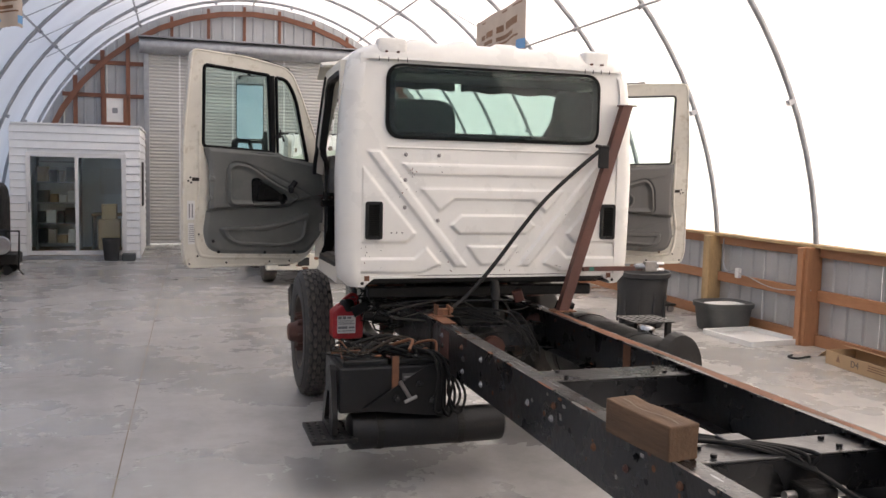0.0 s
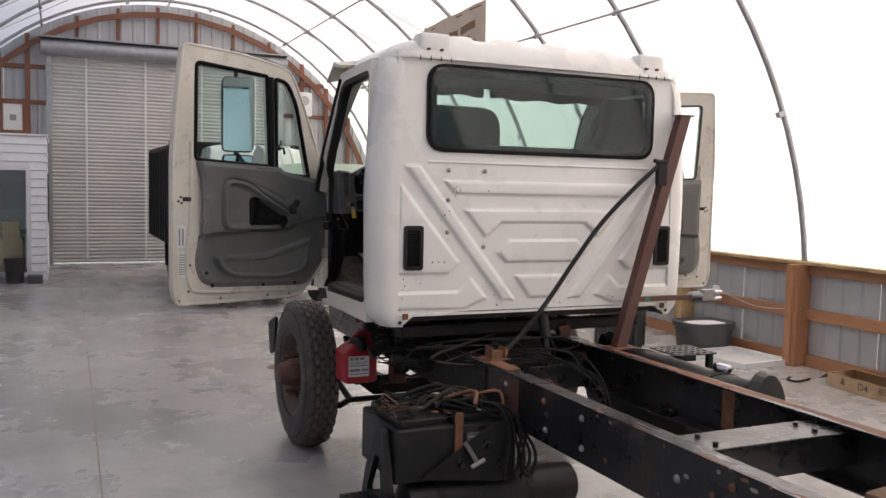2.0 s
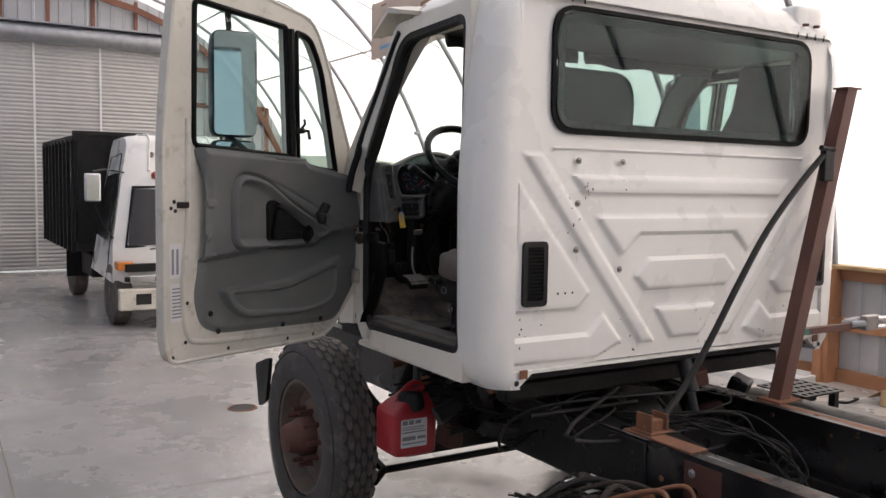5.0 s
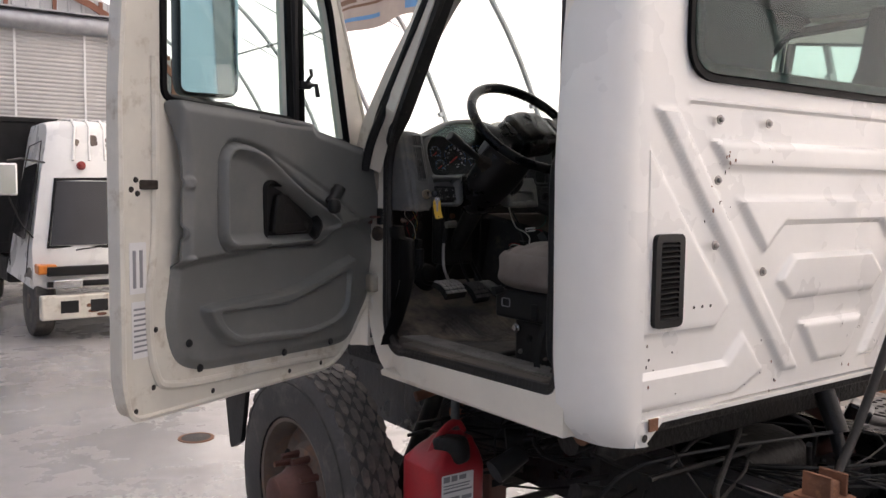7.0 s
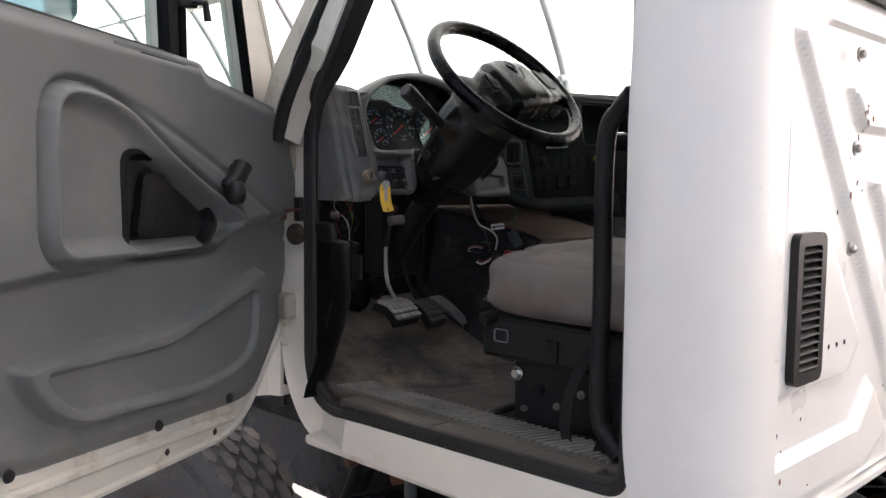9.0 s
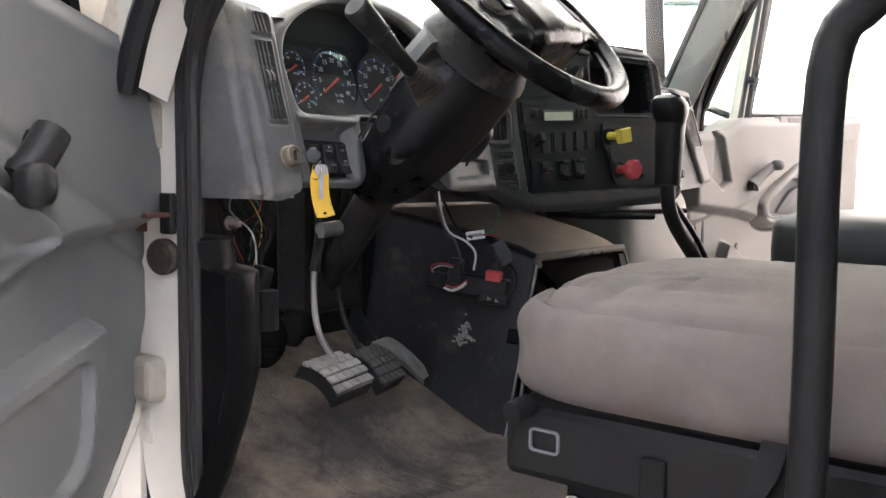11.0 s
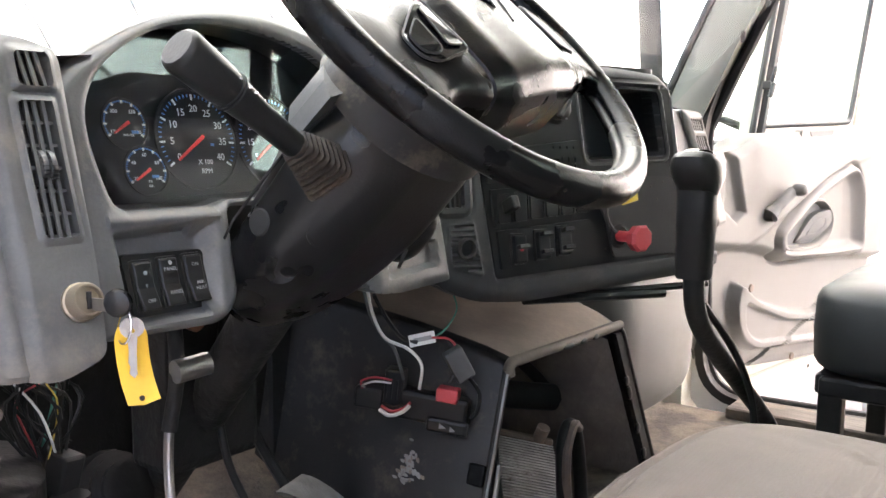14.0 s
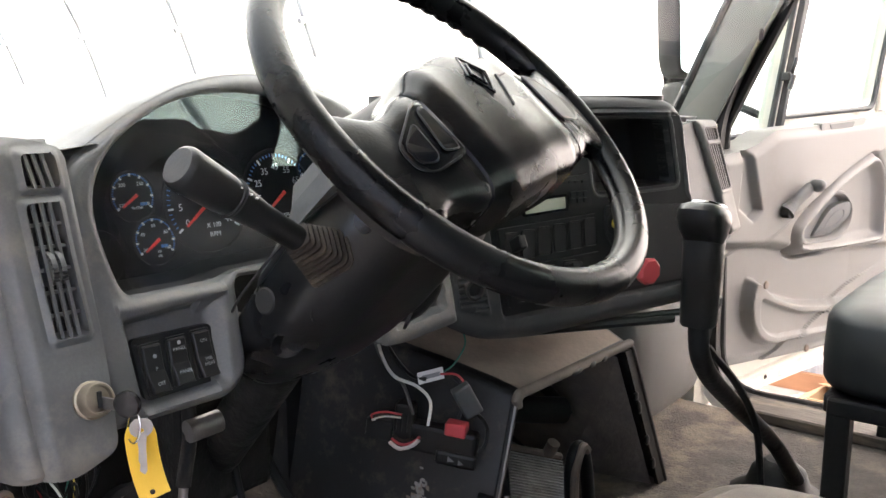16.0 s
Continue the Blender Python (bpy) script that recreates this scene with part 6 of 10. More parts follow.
part("end_cap", loft([[(-0.8805, POD(0, 0.011 + e, z)[1], z)] + [(-0.8805 - 0.020 * math.sin(a), POD(0, 0.011 + e + 0.020 * (1 - math.cos(a)), z)[1], z) for a in (0.3, 0.6, 0.9, 1.15)] + [(-0.914 + e * 0.4, POD(0, 0.085 + e, z)[1], z), (-0.920 + e, POD(0, 0.15, z)[1], z), (-0.92 + e, 1.40, z), (-0.80, 1.40, z), (-0.80, POD(0, 0.042, z)[1], z)] for z, e in ((1.640, 0.006), (1.646, 0.0), (1.70, 0.0), (1.80, 0.0), (1.87, 0.0), (1.897, 0.004), (1.908, 0.010), (1.913, 0.022))], True), "dash", podl, "", True)
# side air outlets
for x0, x1, a, b in (SV, LV):
    # the duct's inner shade is a dark sheet behind the vanes
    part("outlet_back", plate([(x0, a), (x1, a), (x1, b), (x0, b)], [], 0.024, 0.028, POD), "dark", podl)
    for i in range(1, 4):
        x = x0 + (x1 - x0) * i / 4
        sk = 0.0 if b < 1.87 else 0.002
        part("vane", plate([(x - 0.0015 + sk, a), (x + 0.0015 + sk, a), (x + 0.0015 - sk, b), (x - 0.0015 - sk, b)], [], 0.0012, 0.0042, POD), "dash", podl)
for i in range(1, 6):
    z = LV[2] + (LV[3] - LV[2]) * i / 6
    part("vane", plate([(LV[0], z - 0.0014), (LV[1], z - 0.0014), (LV[1], z + 0.0014), (LV[0], z + 0.0014)], [], 0.0048, 0.0075, POD), "dash", podl)
for x in (-0.8405, -0.8330):
    tw = part("thumb_wheel", cyl(POD(x - 0.0022, 0.010, 1.806), POD(x + 0.0022, 0.010, 1.806), 0.015, seg=22), "dash", podl)
    for k in range(7):
        a = radians(130 + 14 * k)
        part("notch", cyl(POD(x - 0.0024, 0.010 + 0.0148 * math.cos(a), 1.806 + 0.0148 * math.sin(a)), POD(x + 0.0024, 0.010 + 0.0148 * math.cos(a), 1.806 + 0.0148 * math.sin(a)), 0.0009, seg=6), "panel", tw)

# gauge binnacle: one moulding with an arched opening, a hood and a switch niche
HOODARC = [(-0.806, 1.760), (-0.805, 1.84), (-0.802, 1.872), (-0.786, 1.896), (-0.760, 1.912), (-0.722, 1.933), (-0.680, 1.952), (-0.634, 1.967), (-0.571, 1.976), (-0.508, 1.974), (-0.453, 1.961), (-0.405, 1.938), (-0.375, 1.90), (-0.362, 1.84), (-0.365, 1.76)]
HOODARC = [tuple(v) for v in smooth_path(HOODARC, 4)]
INNER = [tuple(v) for v in smooth_path([(-0.757, 1.765), (-0.770, 1.780), (-0.778, 1.845), (-0.760, 1.888), (-0.724, 1.919), (-0.675, 1.943), (-0.616, 1.955), (-0.545, 1.953), (-0.475, 1.938), (-0.425, 1.905), (-0.400, 1.86), (-0.398, 1.80)], 4)] + [(-0.41, 1.775), (-0.635, 1.771), (-0.66, 1.765)]
FASCIA = rounded([(-0.803, 1.655), (-0.672, 1.653), (-0.648, 1.672), (-0.638, 1.765), (-0.365, 1.755)] + HOODARC[::-1], [0.006, 0.025, 0.02, 0.01, 0.02] + [0.0005] * len(HOODARC), 4)
NICHE = rounded([(-0.779, 1.750), (-0.655, 1.757), (-0.658, 1.742), (-0.671, 1.664), (-0.776, 1.661)], [0.006, 0.004, 0.01, 0.008, 0.008], 4)


def fascia_height(X, Z):
    d = sdf(FASCIA, X, Z)[0]
    h = -0.010 * np.clip(1 + d / 0.012, 0, 1) ** 2
    di = sdf(INNER, X, Z)[0]
    h -= 0.006 * np.clip(1 - di / 0.008, 0, 1) ** 2
    dn = sdf(NICHE, X, Z)[0]
    w = np.where(X > -0.69, 0.022, np.where(Z > 1.72, 0.013, 0.006))
    h -= 0.019 * step(dn, w)
    h += 0.004 * np.exp(-((Z - 1.758) / 0.006) ** 2) * (X > -0.78) * (X < -0.655)
    return h


part("binnacle", relief(FASCIA, [INNER], fascia_height, 0.0024, lambda x, z, h: BIN(x, -h, z), 0.035), "dash", podl, "", True)
top = HOODARC[8:-6]
part("binnacle_hood", loft([[BIN(x, 0.009, z) for x, z in top], [(x, 1.20, z - 0.006) for x, z in top], [(x, 1.42, z - 0.07) for x, z in top]], False, loop=False), "dash_top", podl, "", True)
part("pod_top", loft([[(-0.885, 1.11, 1.909), (-0.84, 1.112, 1.915), (-0.805, 1.118, 1.903), (-0.76, 1.12, 1.908)], [(-0.90, 1.25, 1.90), (-0.84, 1.25, 1.905), (-0.79, 1.25, 1.89), (-0.74, 1.25, 1.89)], [(-0.90, 1.44, 1.86), (-0.84, 1.44, 1.86), (-0.79, 1.44, 1.85), (-0.72, 1.44, 1.85)]], False, loop=False), "dash_top", podl, "", True)
part("binnacle_wall", loft([[BIN(x, 0.018, z) for x, z in INNER], [(x * 0.98 - 0.012, 1.185 + (z - 1.85) * 0.25, z * 0.985 + 0.0275) for x, z in INNER]], False), "panel", podl, "", True)
GF = lambda u, d, v: (u, 1.175 + (v - 1.832) * 0.22 + d, v)
face = part("gauge_face", plate([(x * 0.985 - 0.009, z * 0.985 + 0.0275) for x, z in INNER], [], 0.0, 0.005, GF), "panel", podl, "dark gauge face")


def gauge(cx, cz, r, a0, a1, val, texts, name):
    for i in range(41):
        a = radians(a0 + (a1 - a0) * i / 40)
        w = 0.0010 if i % 5 == 0 else 0.0005
        r0 = r * (0.87 if i % 5 == 0 else 0.93)
        ca, sa = math.cos(a), math.sin(a)
        q = [(cx + r0 * ca - w * sa, cz + r0 * sa + w * ca), (cx + r * ca - w * sa, cz + r * sa + w * ca), (cx + r * ca + w * sa, cz + r * sa - w * ca), (cx + r0 * ca + w * sa, cz + r0 * sa - w * ca)]
        part("tick", plate(q, [], -0.0016, -0.0006, GF), "mark" if i % 5 == 0 else "bluemark", face)
    for i, t in enumerate(texts):
        a = radians(a0 + (a1 - a0) * i / max(1, len(texts) - 1))
        letters(t, r * 0.23, "mark", face, Matrix.Translation(GF(cx + r * 0.68 * math.cos(a), -0.0012, cz + r * 0.68 * math.sin(a))) @ pose(0, 0, 0, 90 - 12), "numeral", 0.0002)
    for k, line in enumerate(name):
        letters(line, r * 0.16, "mark", face, Matrix.Translation(GF(cx + r * 0.12, -0.0012, cz - r * (0.50 + 0.2 * k))) @ pose(0, 0, 0, 90 - 12), "lettering", 0.0002)
    a = radians(a0 + (a1 - a0) * val)
    ca, sa = math.cos(a), math.sin(a)
    nw = 0.0012 + r * 0.014
    q = [(cx - r * 0.14 * ca - nw * sa, cz - r * 0.14 * sa + nw * ca), (cx + r * 0.78 * ca - nw * 0.5 * sa, cz + r * 0.78 * sa + nw * 0.5 * ca), (cx + r * 0.78 * ca + nw * 0.5 * sa, cz + r * 0.78 * sa - nw * 0.5 * ca), (cx - r * 0.14 * ca + nw * sa, cz - r * 0.14 * sa - nw * ca)]
    part("needle", plate(q, [], -0.006, -0.004, GF), "needle", face, "red needle")
    circ = lambda k: [(cx + r * k * math.cos(t), cz + r * k * math.sin(t)) for t in [2 * math.pi * j / 40 for j in range(40)]]
    part("bezel", plate(circ(1.13), [circ(1.08)], -0.003, -0.0004, GF), "dashd", face)


gauge(-0.691, 1.848, 0.024, 212, -32, 0.0, ["170", "200", "230", "260"], ("WATER",))
gauge(-0.674, 1.800, 0.0235, 212, -32, 0.0, ["20", "40", "60", "80", "100"], ("PSI", "OIL"))
gauge(-0.602, 1.833, 0.050, 215, -35, 0.0, ["0", "5", "10", "15", "20", "25", "30", "35", "40"], ("X 100", "RPM"))
gauge(-0.492, 1.833, 0.050, 215, -35, 0.0, ["5", "15", "25", "35", "45", "55", "65", "75", "85"], ("MPH",))
gauge(-0.432, 1.86, 0.022, 212, -32, 0.0, ["E", "F"], ("FUEL",))
for cx, cz, w, c in ((-0.684, 1.838, 0.008, "bluemark"), (-0.668, 1.792, 0.008, "bluemark"), (-0.585, 1.826, 0.004, "bluemark")):
    part("print_mark", plate([(cx, cz), (cx + w, cz), (cx + w, cz + 0.003), (cx, cz + 0.003)], [], -0.0016, -0.0006, GF), c, face)
part("blank_disc", lathe([(0.030, 0.0), (0.028, 0.004), (0.024, 0.0045), (0.004, 0.0045)], GF(-0.742, 0.0, 1.79), (0, -1, 0.2), 28), "panel", face, "", True)
part("gauge_lens", plate(INNER, [], 0.0, 0.0015, leanfn(1.104, 0.135)), "glass_lens", podl).visible_shadow = False

# switch niche
NI = leanfn(1.0755, 0.30)
niche = part("switch_frame", plate(rounded([(-0.7665, 1.726), (-0.676, 1.7245), (-0.6725, 1.670), (-0.7645, 1.6695)], 0.006, 3), [], -0.005, 0.001, NI), "panel", podl, "black switch plate with three rockers")
for x, z in ((-0.762, 1.720), (-0.681, 1.720), (-0.678, 1.675), (-0.759, 1.675)):
    part("plate_corner", lathe([(0.0022, 0.0), (0.001, 0.001)], NI(x, -0.005, z), (0, -1, 0.3), 8), "dark", niche)
for i, words in enumerate(((("OFF", -0.013), ("P", 0.0)), (("PANEL", -0.009), ("PANEL", 0.012)), (("HEAT", -0.009), ("MIR", -0.004), ("ON", 0.013)))):
    x, zc, hh = -0.7485 + 0.0285 * i, 1.697 + 0.0008 * i, 0.0215
    ring = lambda w, d0, d1, k: [NI(x - w, d0, zc - hh * k), NI(x + w, d0, zc - hh * k), NI(x + w, (d0 + d1) / 2 + 0.003, zc - 0.002), NI(x + w, d1, zc + hh * k), NI(x - w, d1, zc + hh * k), NI(x - w, (d0 + d1) / 2 + 0.003, zc - 0.002)]
    part("rocker_rim", plate(rrect(x - 0.0122, x + 0.0122, zc - 0.0235, zc + 0.0235, 0.003, 3), [rrect(x - 0.0106, x + 0.0106, zc - 0.022, zc + 0.022, 0.003, 3)], -0.0075, -0.005, NI), "black", niche)
    rk = part("rocker", loft([ring(0.0098, -0.005, -0.005, 1.0), ring(0.0098, -0.0105 - 0.002 * (i != 1), -0.0085, 1.0), ring(0.0085, -0.012 - 0.002 * (i != 1), -0.0095, 0.94)], True), "black", niche)
    for wd, dz in words:
        letters(wd, 0.0050, "switch_ink", rk, Matrix.Translation(NI(x, -0.0135 if dz < 0 else -0.0105, zc + dz)) @ pose(0, 0, 0, 73), "lettering", 0.0001)
    if i < 2:
        part("symbol", lathe([(0.0022, 0.0), (0.0014, 0.0004)], NI(x, -0.0115, zc + (0.012 if i == 0 else 0.018)), (0, -1, 0.3), 8), "switch_ink", rk)
# ignition and key
ig = Vector(POD(-0.834, -0.001, 1.697))
nrm = Vector((0, -1, 0.3)).normalized()
igp = part("ignition_lock", lathe([(0.0165, 0.0), (0.0165, 0.003), (0.0150, 0.004), (0.0150, 0.012), (0.0130, 0.015), (0.0115, 0.015), (0.0108, 0.011)], ig, nrm, 28), "brass", podl, "dull brass ignition lock", True)
part("lock_face", lathe([(0.0108, 0.0), (0.003, 0.0015)], ig + nrm * 0.011, nrm, 20), "brass", igp, "", True)
part("lock_slot", bx(-0.0015, 0.0015, -0.003, 0.0, -0.007, 0.007), "dark", igp, m=Matrix.Translation(ig + nrm * 0.0125))
keys = part("ignition_key", bx(-0.0012, 0.0012, -0.030, -0.006, -0.005, 0.005), "steel", podl, "key in the ignition", m=Matrix.Translation(ig) @ pose(0, 0, 0, 0, 0, 14))
KB = ig + Vector((0.009, -0.040, 0.003))
part("key_bow", ride(lathe([(0.003, -0.0035), (0.010, -0.003), (0.0115, -0.0015), (0.0115, 0.0015), (0.010, 0.003), (0.003, 0.0035)], (0, 0, 0), (1, 0, 0), 24), Matrix.Translation(KB) @ pose(0, 0, 0, 0, 0, 35)), "gloss", keys, "black key bow", True)
part("key_ring", tube([KB + Vector((0.002 + 0.002 * math.cos(t), -0.004 + 0.009 * math.sin(t), -0.020 + 0.013 * math.cos(t))) for t in [2 * math.pi * k / 20 for k in range(20)]], 0.0009, 6, closed=True), "chrome", keys, "", True)
TAG = KB + Vector((0.004, -0.006, -0.019))
TE = Vector((0.84, -0.54, 0)).normalized()
TN = Vector((-0.54, -0.84, 0)).normalized()
tg = []
for i in range(13):
    t = i / 12
    w = 0.0128 - 0.003 * max(0, 0.12 - t) / 0.12
    off = TE * (0.002 + 0.009 * t ** 2.4) + Vector((0, 0, -0.066 * t)) - TN * (0.008 * math.sin(t * 2.8))
    tg.append([TAG + off - TE * w, TAG + off + TN * 0.0012, TAG + off + TE * w + Vector((0, 0, 0.004 * t))])
part("key_tag", loft(tg, False, loop=False), "tag", keys, "yellow plastic key tag", True)
part("tag_hole", blob(TAG + TE * 0.009 - TN * 0.001 + Vector((0, 0, -0.060)), (0.0022, 0.0022, 0.0022), 0.9, 0.9, 8, 6), "chip", keys)
kout = [(0.0, 0.006)] + [(0.0095 * math.sin(a), -0.006 - 0.0095 * math.cos(a) + 0.0095) for a in (0.5, 1.1, 1.57, 2.1, 2.6)] + [(0.003, -0.017), (0.003, -0.036), (0.001, -0.040), (-0.003, -0.036), (-0.0022, -0.030), (-0.0036, -0.026), (-0.003, -0.017)] + [(-0.0095 * math.sin(a), -0.006 - 0.0095 * math.cos(a) + 0.0095) for a in (2.6, 2.1, 1.57, 1.1, 0.5)]
part("spare_key", plate(kout, [[(0.0022 * math.cos(a), 0.001 + 0.0022 * math.sin(a)) for a in [2 * math.pi * k / 10 for k in range(10)]]], -0.0035, -0.0018, lambda u, d, v: tuple(TAG + TE * (u + 0.003) - TN * d + Vector((0.0, 0, -0.004 + v * 0.95)))), "steel", keys, "small steel key")

# dash body right of the cluster: angled centre stack
E2 = Vector((0.9318, -0.363, 0))
N2 = Vector((0.363, 0.9318, 0))
P2 = Vector((-0.208, 1.0465, 0))


def CS(u, d, v):
    p = P2 + E2 * u + N2 * (d + (v - 1.78) * 0.10)
    return (p.x, p.y, v)


STACK = rounded([(-0.100, 1.648), (-0.030, 1.612), (0.06, 1.604), (0.42, 1.622), (0.448, 1.650), (0.405, 1.775), (0.385, 1.925), (0.355, 1.948), (0.265, 1.955), (-0.10, 1.958), (-0.104, 1.80)], [0.03, 0.03, 0.03, 0.02, 0.02, 0.03, 0.03, 0.03, 0.03, 0.02, 0.02], 4)
CUB, COUT = rounded([(0.192, 1.810), (0.362, 1.816), (0.347, 1.920), (0.180, 1.921)], 0.010, 4), rrect(-0.080, -0.040, 1.745, 1.797, 0.005, 3)
FIELD = rounded([(0.006, 1.636), (0.428, 1.655), (0.398, 1.790), (0.386, 1.80), (0.378, 1.930), (-0.012, 1.932), (-0.016, 1.80)], [0.012, 0.012, 0.01, 0.01, 0.012, 0.012, 0.02], 4)
SOCK = rounded([(-0.070, 1.662), (-0.012, 1.646), (-0.026, 1.729), (-0.074, 1.724)], 0.009, 4)


def stack_height(X, Z):
    """Raised outer frame round a recessed field; a rolled lip along the bottom."""
    d = sdf(STACK, X, Z)[0]
    h = -0.014 * np.clip(1 + d / 0.020, 0, 1) ** 2
    h -= 0.007 * step(sdf(FIELD, X, Z)[0], 0.005)
    for q in (CUB, COUT):
        dq = sdf(q, X, Z)[0]
        h += 0.004 * np.exp(-((dq - 0.007) / 0.004) ** 2) - 0.002 * np.exp(-((dq - 0.014) / 0.002) ** 2)
    ds = sdf(SOCK, X, Z)[0]
    h += 0.003 * step(ds, 0.003) - 0.0035 * (ds < -0.006) * (np.sin(Z * 2 * np.pi / 0.0085) > 0)
    return h


stack = part("centre_panel", relief(STACK, [CUB, COUT], stack_height, 0.0026, lambda x, z, h: CS(x, -h, z), 0.035), "dash_mid", truck, "dark grey angled centre dash panel", True)
part("field", plate(inset(FIELD, 0.006), [CUB], 0.0045, 0.0065, CS), "panel", stack, "black recessed field")
part("panel_body", plate(inset(STACK[::1], 0.012), [CUB], 0.02, 0.17, CS), "panel", stack)
# cubby and outlet end in sheets coloured as deep shade
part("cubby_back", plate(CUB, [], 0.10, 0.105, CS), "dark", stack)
part("outlet_back", plate(COUT, [], 0.022, 0.027, CS), "dark", stack)
for i in range(1, 5):
    x = -0.080 + 0.040 * i / 5
    part("vane", plate([(x - 0.0017, 1.745), (x + 0.0017, 1.745), (x + 0.0017, 1.797), (x - 0.0017, 1.797)], [], 0.000, 0.012, CS), "dashd", stack)
part("vane", plate([(-0.080, 1.770), (-0.040, 1.770), (-0.040, 1.773), (-0.080, 1.773)], [], 0.004, 0.010, CS), "dashd", stack)
part("socket", lathe([(0.0155, 0.0), (0.0155, 0.006), (0.0125, 0.007), (0.0105, 0.005), (0.010, -0.004), (0.003, -0.004)], CS(-0.043, -0.002, 1.689), -N2, 24), "boot_dust", stack, "dusty power socket", True)
part("socket_bore", lathe([(0.0100, 0.0), (0.003, 0.0006)], CS(-0.043, -0.0035, 1.689), -N2, 18), "dark", stack)
# radio, heater panel and switch banks set into the field
rd = part("radio", plate(rounded([(0.000, 1.777), (0.177, 1.792), (0.171, 1.840), (-0.004, 1.822)], 0.004, 3), [], -0.002, 0.012, CS), "black", stack, "black car radio with a small display")
part("display", plate(rounded([(0.050, 1.787), (0.124, 1.791), (0.124, 1.808), (0.050, 1.804)], 0.002, 2), [], -0.0040, -0.001, CS), "lcd", rd, "pale radio display")
part("display_rim", plate(rounded([(0.046, 1.783), (0.128, 1.788), (0.128, 1.812), (0.046, 1.808)], 0.003, 2), [rounded([(0.050, 1.787), (0.124, 1.791), (0.124, 1.808), (0.050, 1.804)], 0.002, 2)], -0.0045, -0.001, CS), "gloss", rd)
part("volume_knob", cyl(CS(0.026, -0.002, 1.800), CS(0.026, -0.020, 1.800), 0.0095, 0.008, 20), "black", rd, "", True)
for i in range(3):
    for j in range(2):
        part("button", plate(rrect(0.134 + 0.0125 * i, 0.1435 + 0.0125 * i, 1.797 + 0.010 * j, 1.8045 + 0.010 * j, 0.0015, 2), [], -0.0055, -0.001, CS), "panel", rd)
for i in range(4):
    part("button", plate(rrect(0.004 + 0.011 * i, 0.0125 + 0.011 * i, 1.8135, 1.8175, 0.001, 2), [], -0.005, -0.001, CS), "panel", rd)
for i in range(4):
    part("button", plate(rrect(0.118 + 0.013 * i, 0.1275 + 0.013 * i, 1.8265, 1.8305, 0.001, 2), [], -0.005, -0.001, CS), "panel", rd)
part("tape_slot", plate(rounded([(0.052, 1.8165), (0.112, 1.823), (0.112, 1.827), (0.052, 1.8205)], 0.001, 2), [], -0.0035, -0.001, CS), "dark", rd)
hv = part("heater_panel", plate(rounded([(-0.004, 1.830), (0.163, 1.846), (0.154, 1.922), (-0.006, 1.922)], 0.006, 3), [], -0.001, 0.012, CS), "panel", stack, "heater panel with three round knobs")
for x in (0.022, 0.075, 0.128):
    kb = part("heater_knob", lathe([(0.023, 0.0), (0.023, 0.003), (0.017, 0.004), (0.016, 0.016), (0.012, 0.018)], CS(x, -0.001, 1.885), -N2, 28), "black", hv, "", True)
    part("grip", bx(-0.003, 0.003, -0.026, -0.012, -0.015, 0.015, 0.002), "black", kb, m=Matrix.Translation(CS(x, 0.0, 1.885)) @ pose(0, 0, 0, 0, 35, -21))
    for k in range(9):
        a = radians(220 - 32.5 * k)
        part("dial_mark", plate([(x + 0.0205 * math.cos(a + q) * 1.0 + w * 0, 1.885 + 0.0205 * math.sin(a + q)) for q, w in ((-0.04, 0), (0.04, 0))] + [(x + 0.0225 * math.cos(a + q), 1.885 + 0.0225 * math.sin(a + q)) for q in (0.04, -0.04)], [], -0.0055, -0.0035, CS), "mark" if k != 4 else "redk", kb)
sb = part("switch_bank", plate(rounded([(0.010, 1.713), (0.190, 1.727), (0.186, 1.779), (0.004, 1.768)], 0.004, 3), [], -0.001, 0.010, CS), "panel", stack, "bank of blank switch covers")
for i in range(6):
    x, z = 0.014 + 0.029 * i, 0.0022 * i
    part("switch_cover", plate(rrect(x, x + 0.0255, 1.7195 + z, 1.7625 + z, 0.005, 3), [rrect(x + 0.0016, x + 0.0239, 1.7211 + z, 1.7609 + z, 0.004, 3)], -0.0035, -0.001, CS), "black", sb)
    part("cover_face", plate(rrect(x + 0.0026, x + 0.0229, 1.7221 + z, 1.7599 + z, 0.004, 3), [], -0.0022, -0.001, CS), "dashd", sb)
part("toggle", ride(bx(-0.0065, 0.0065, -0.028, 0.0, -0.010, 0.010, 0.003), Matrix.Translation(CS(0.027, -0.002, 1.742)) @ pose(0, 0, 0, -25, 0, -21)), "black", sb)
sb2 = part("switch_bank", plate(rounded([(0.018, 1.654), (0.203, 1.664), (0.190, 1.721), (0.013, 1.710)], 0.004, 3), [], -0.001, 0.010, CS), "panel", stack, "lower switch bank with rocker switches")
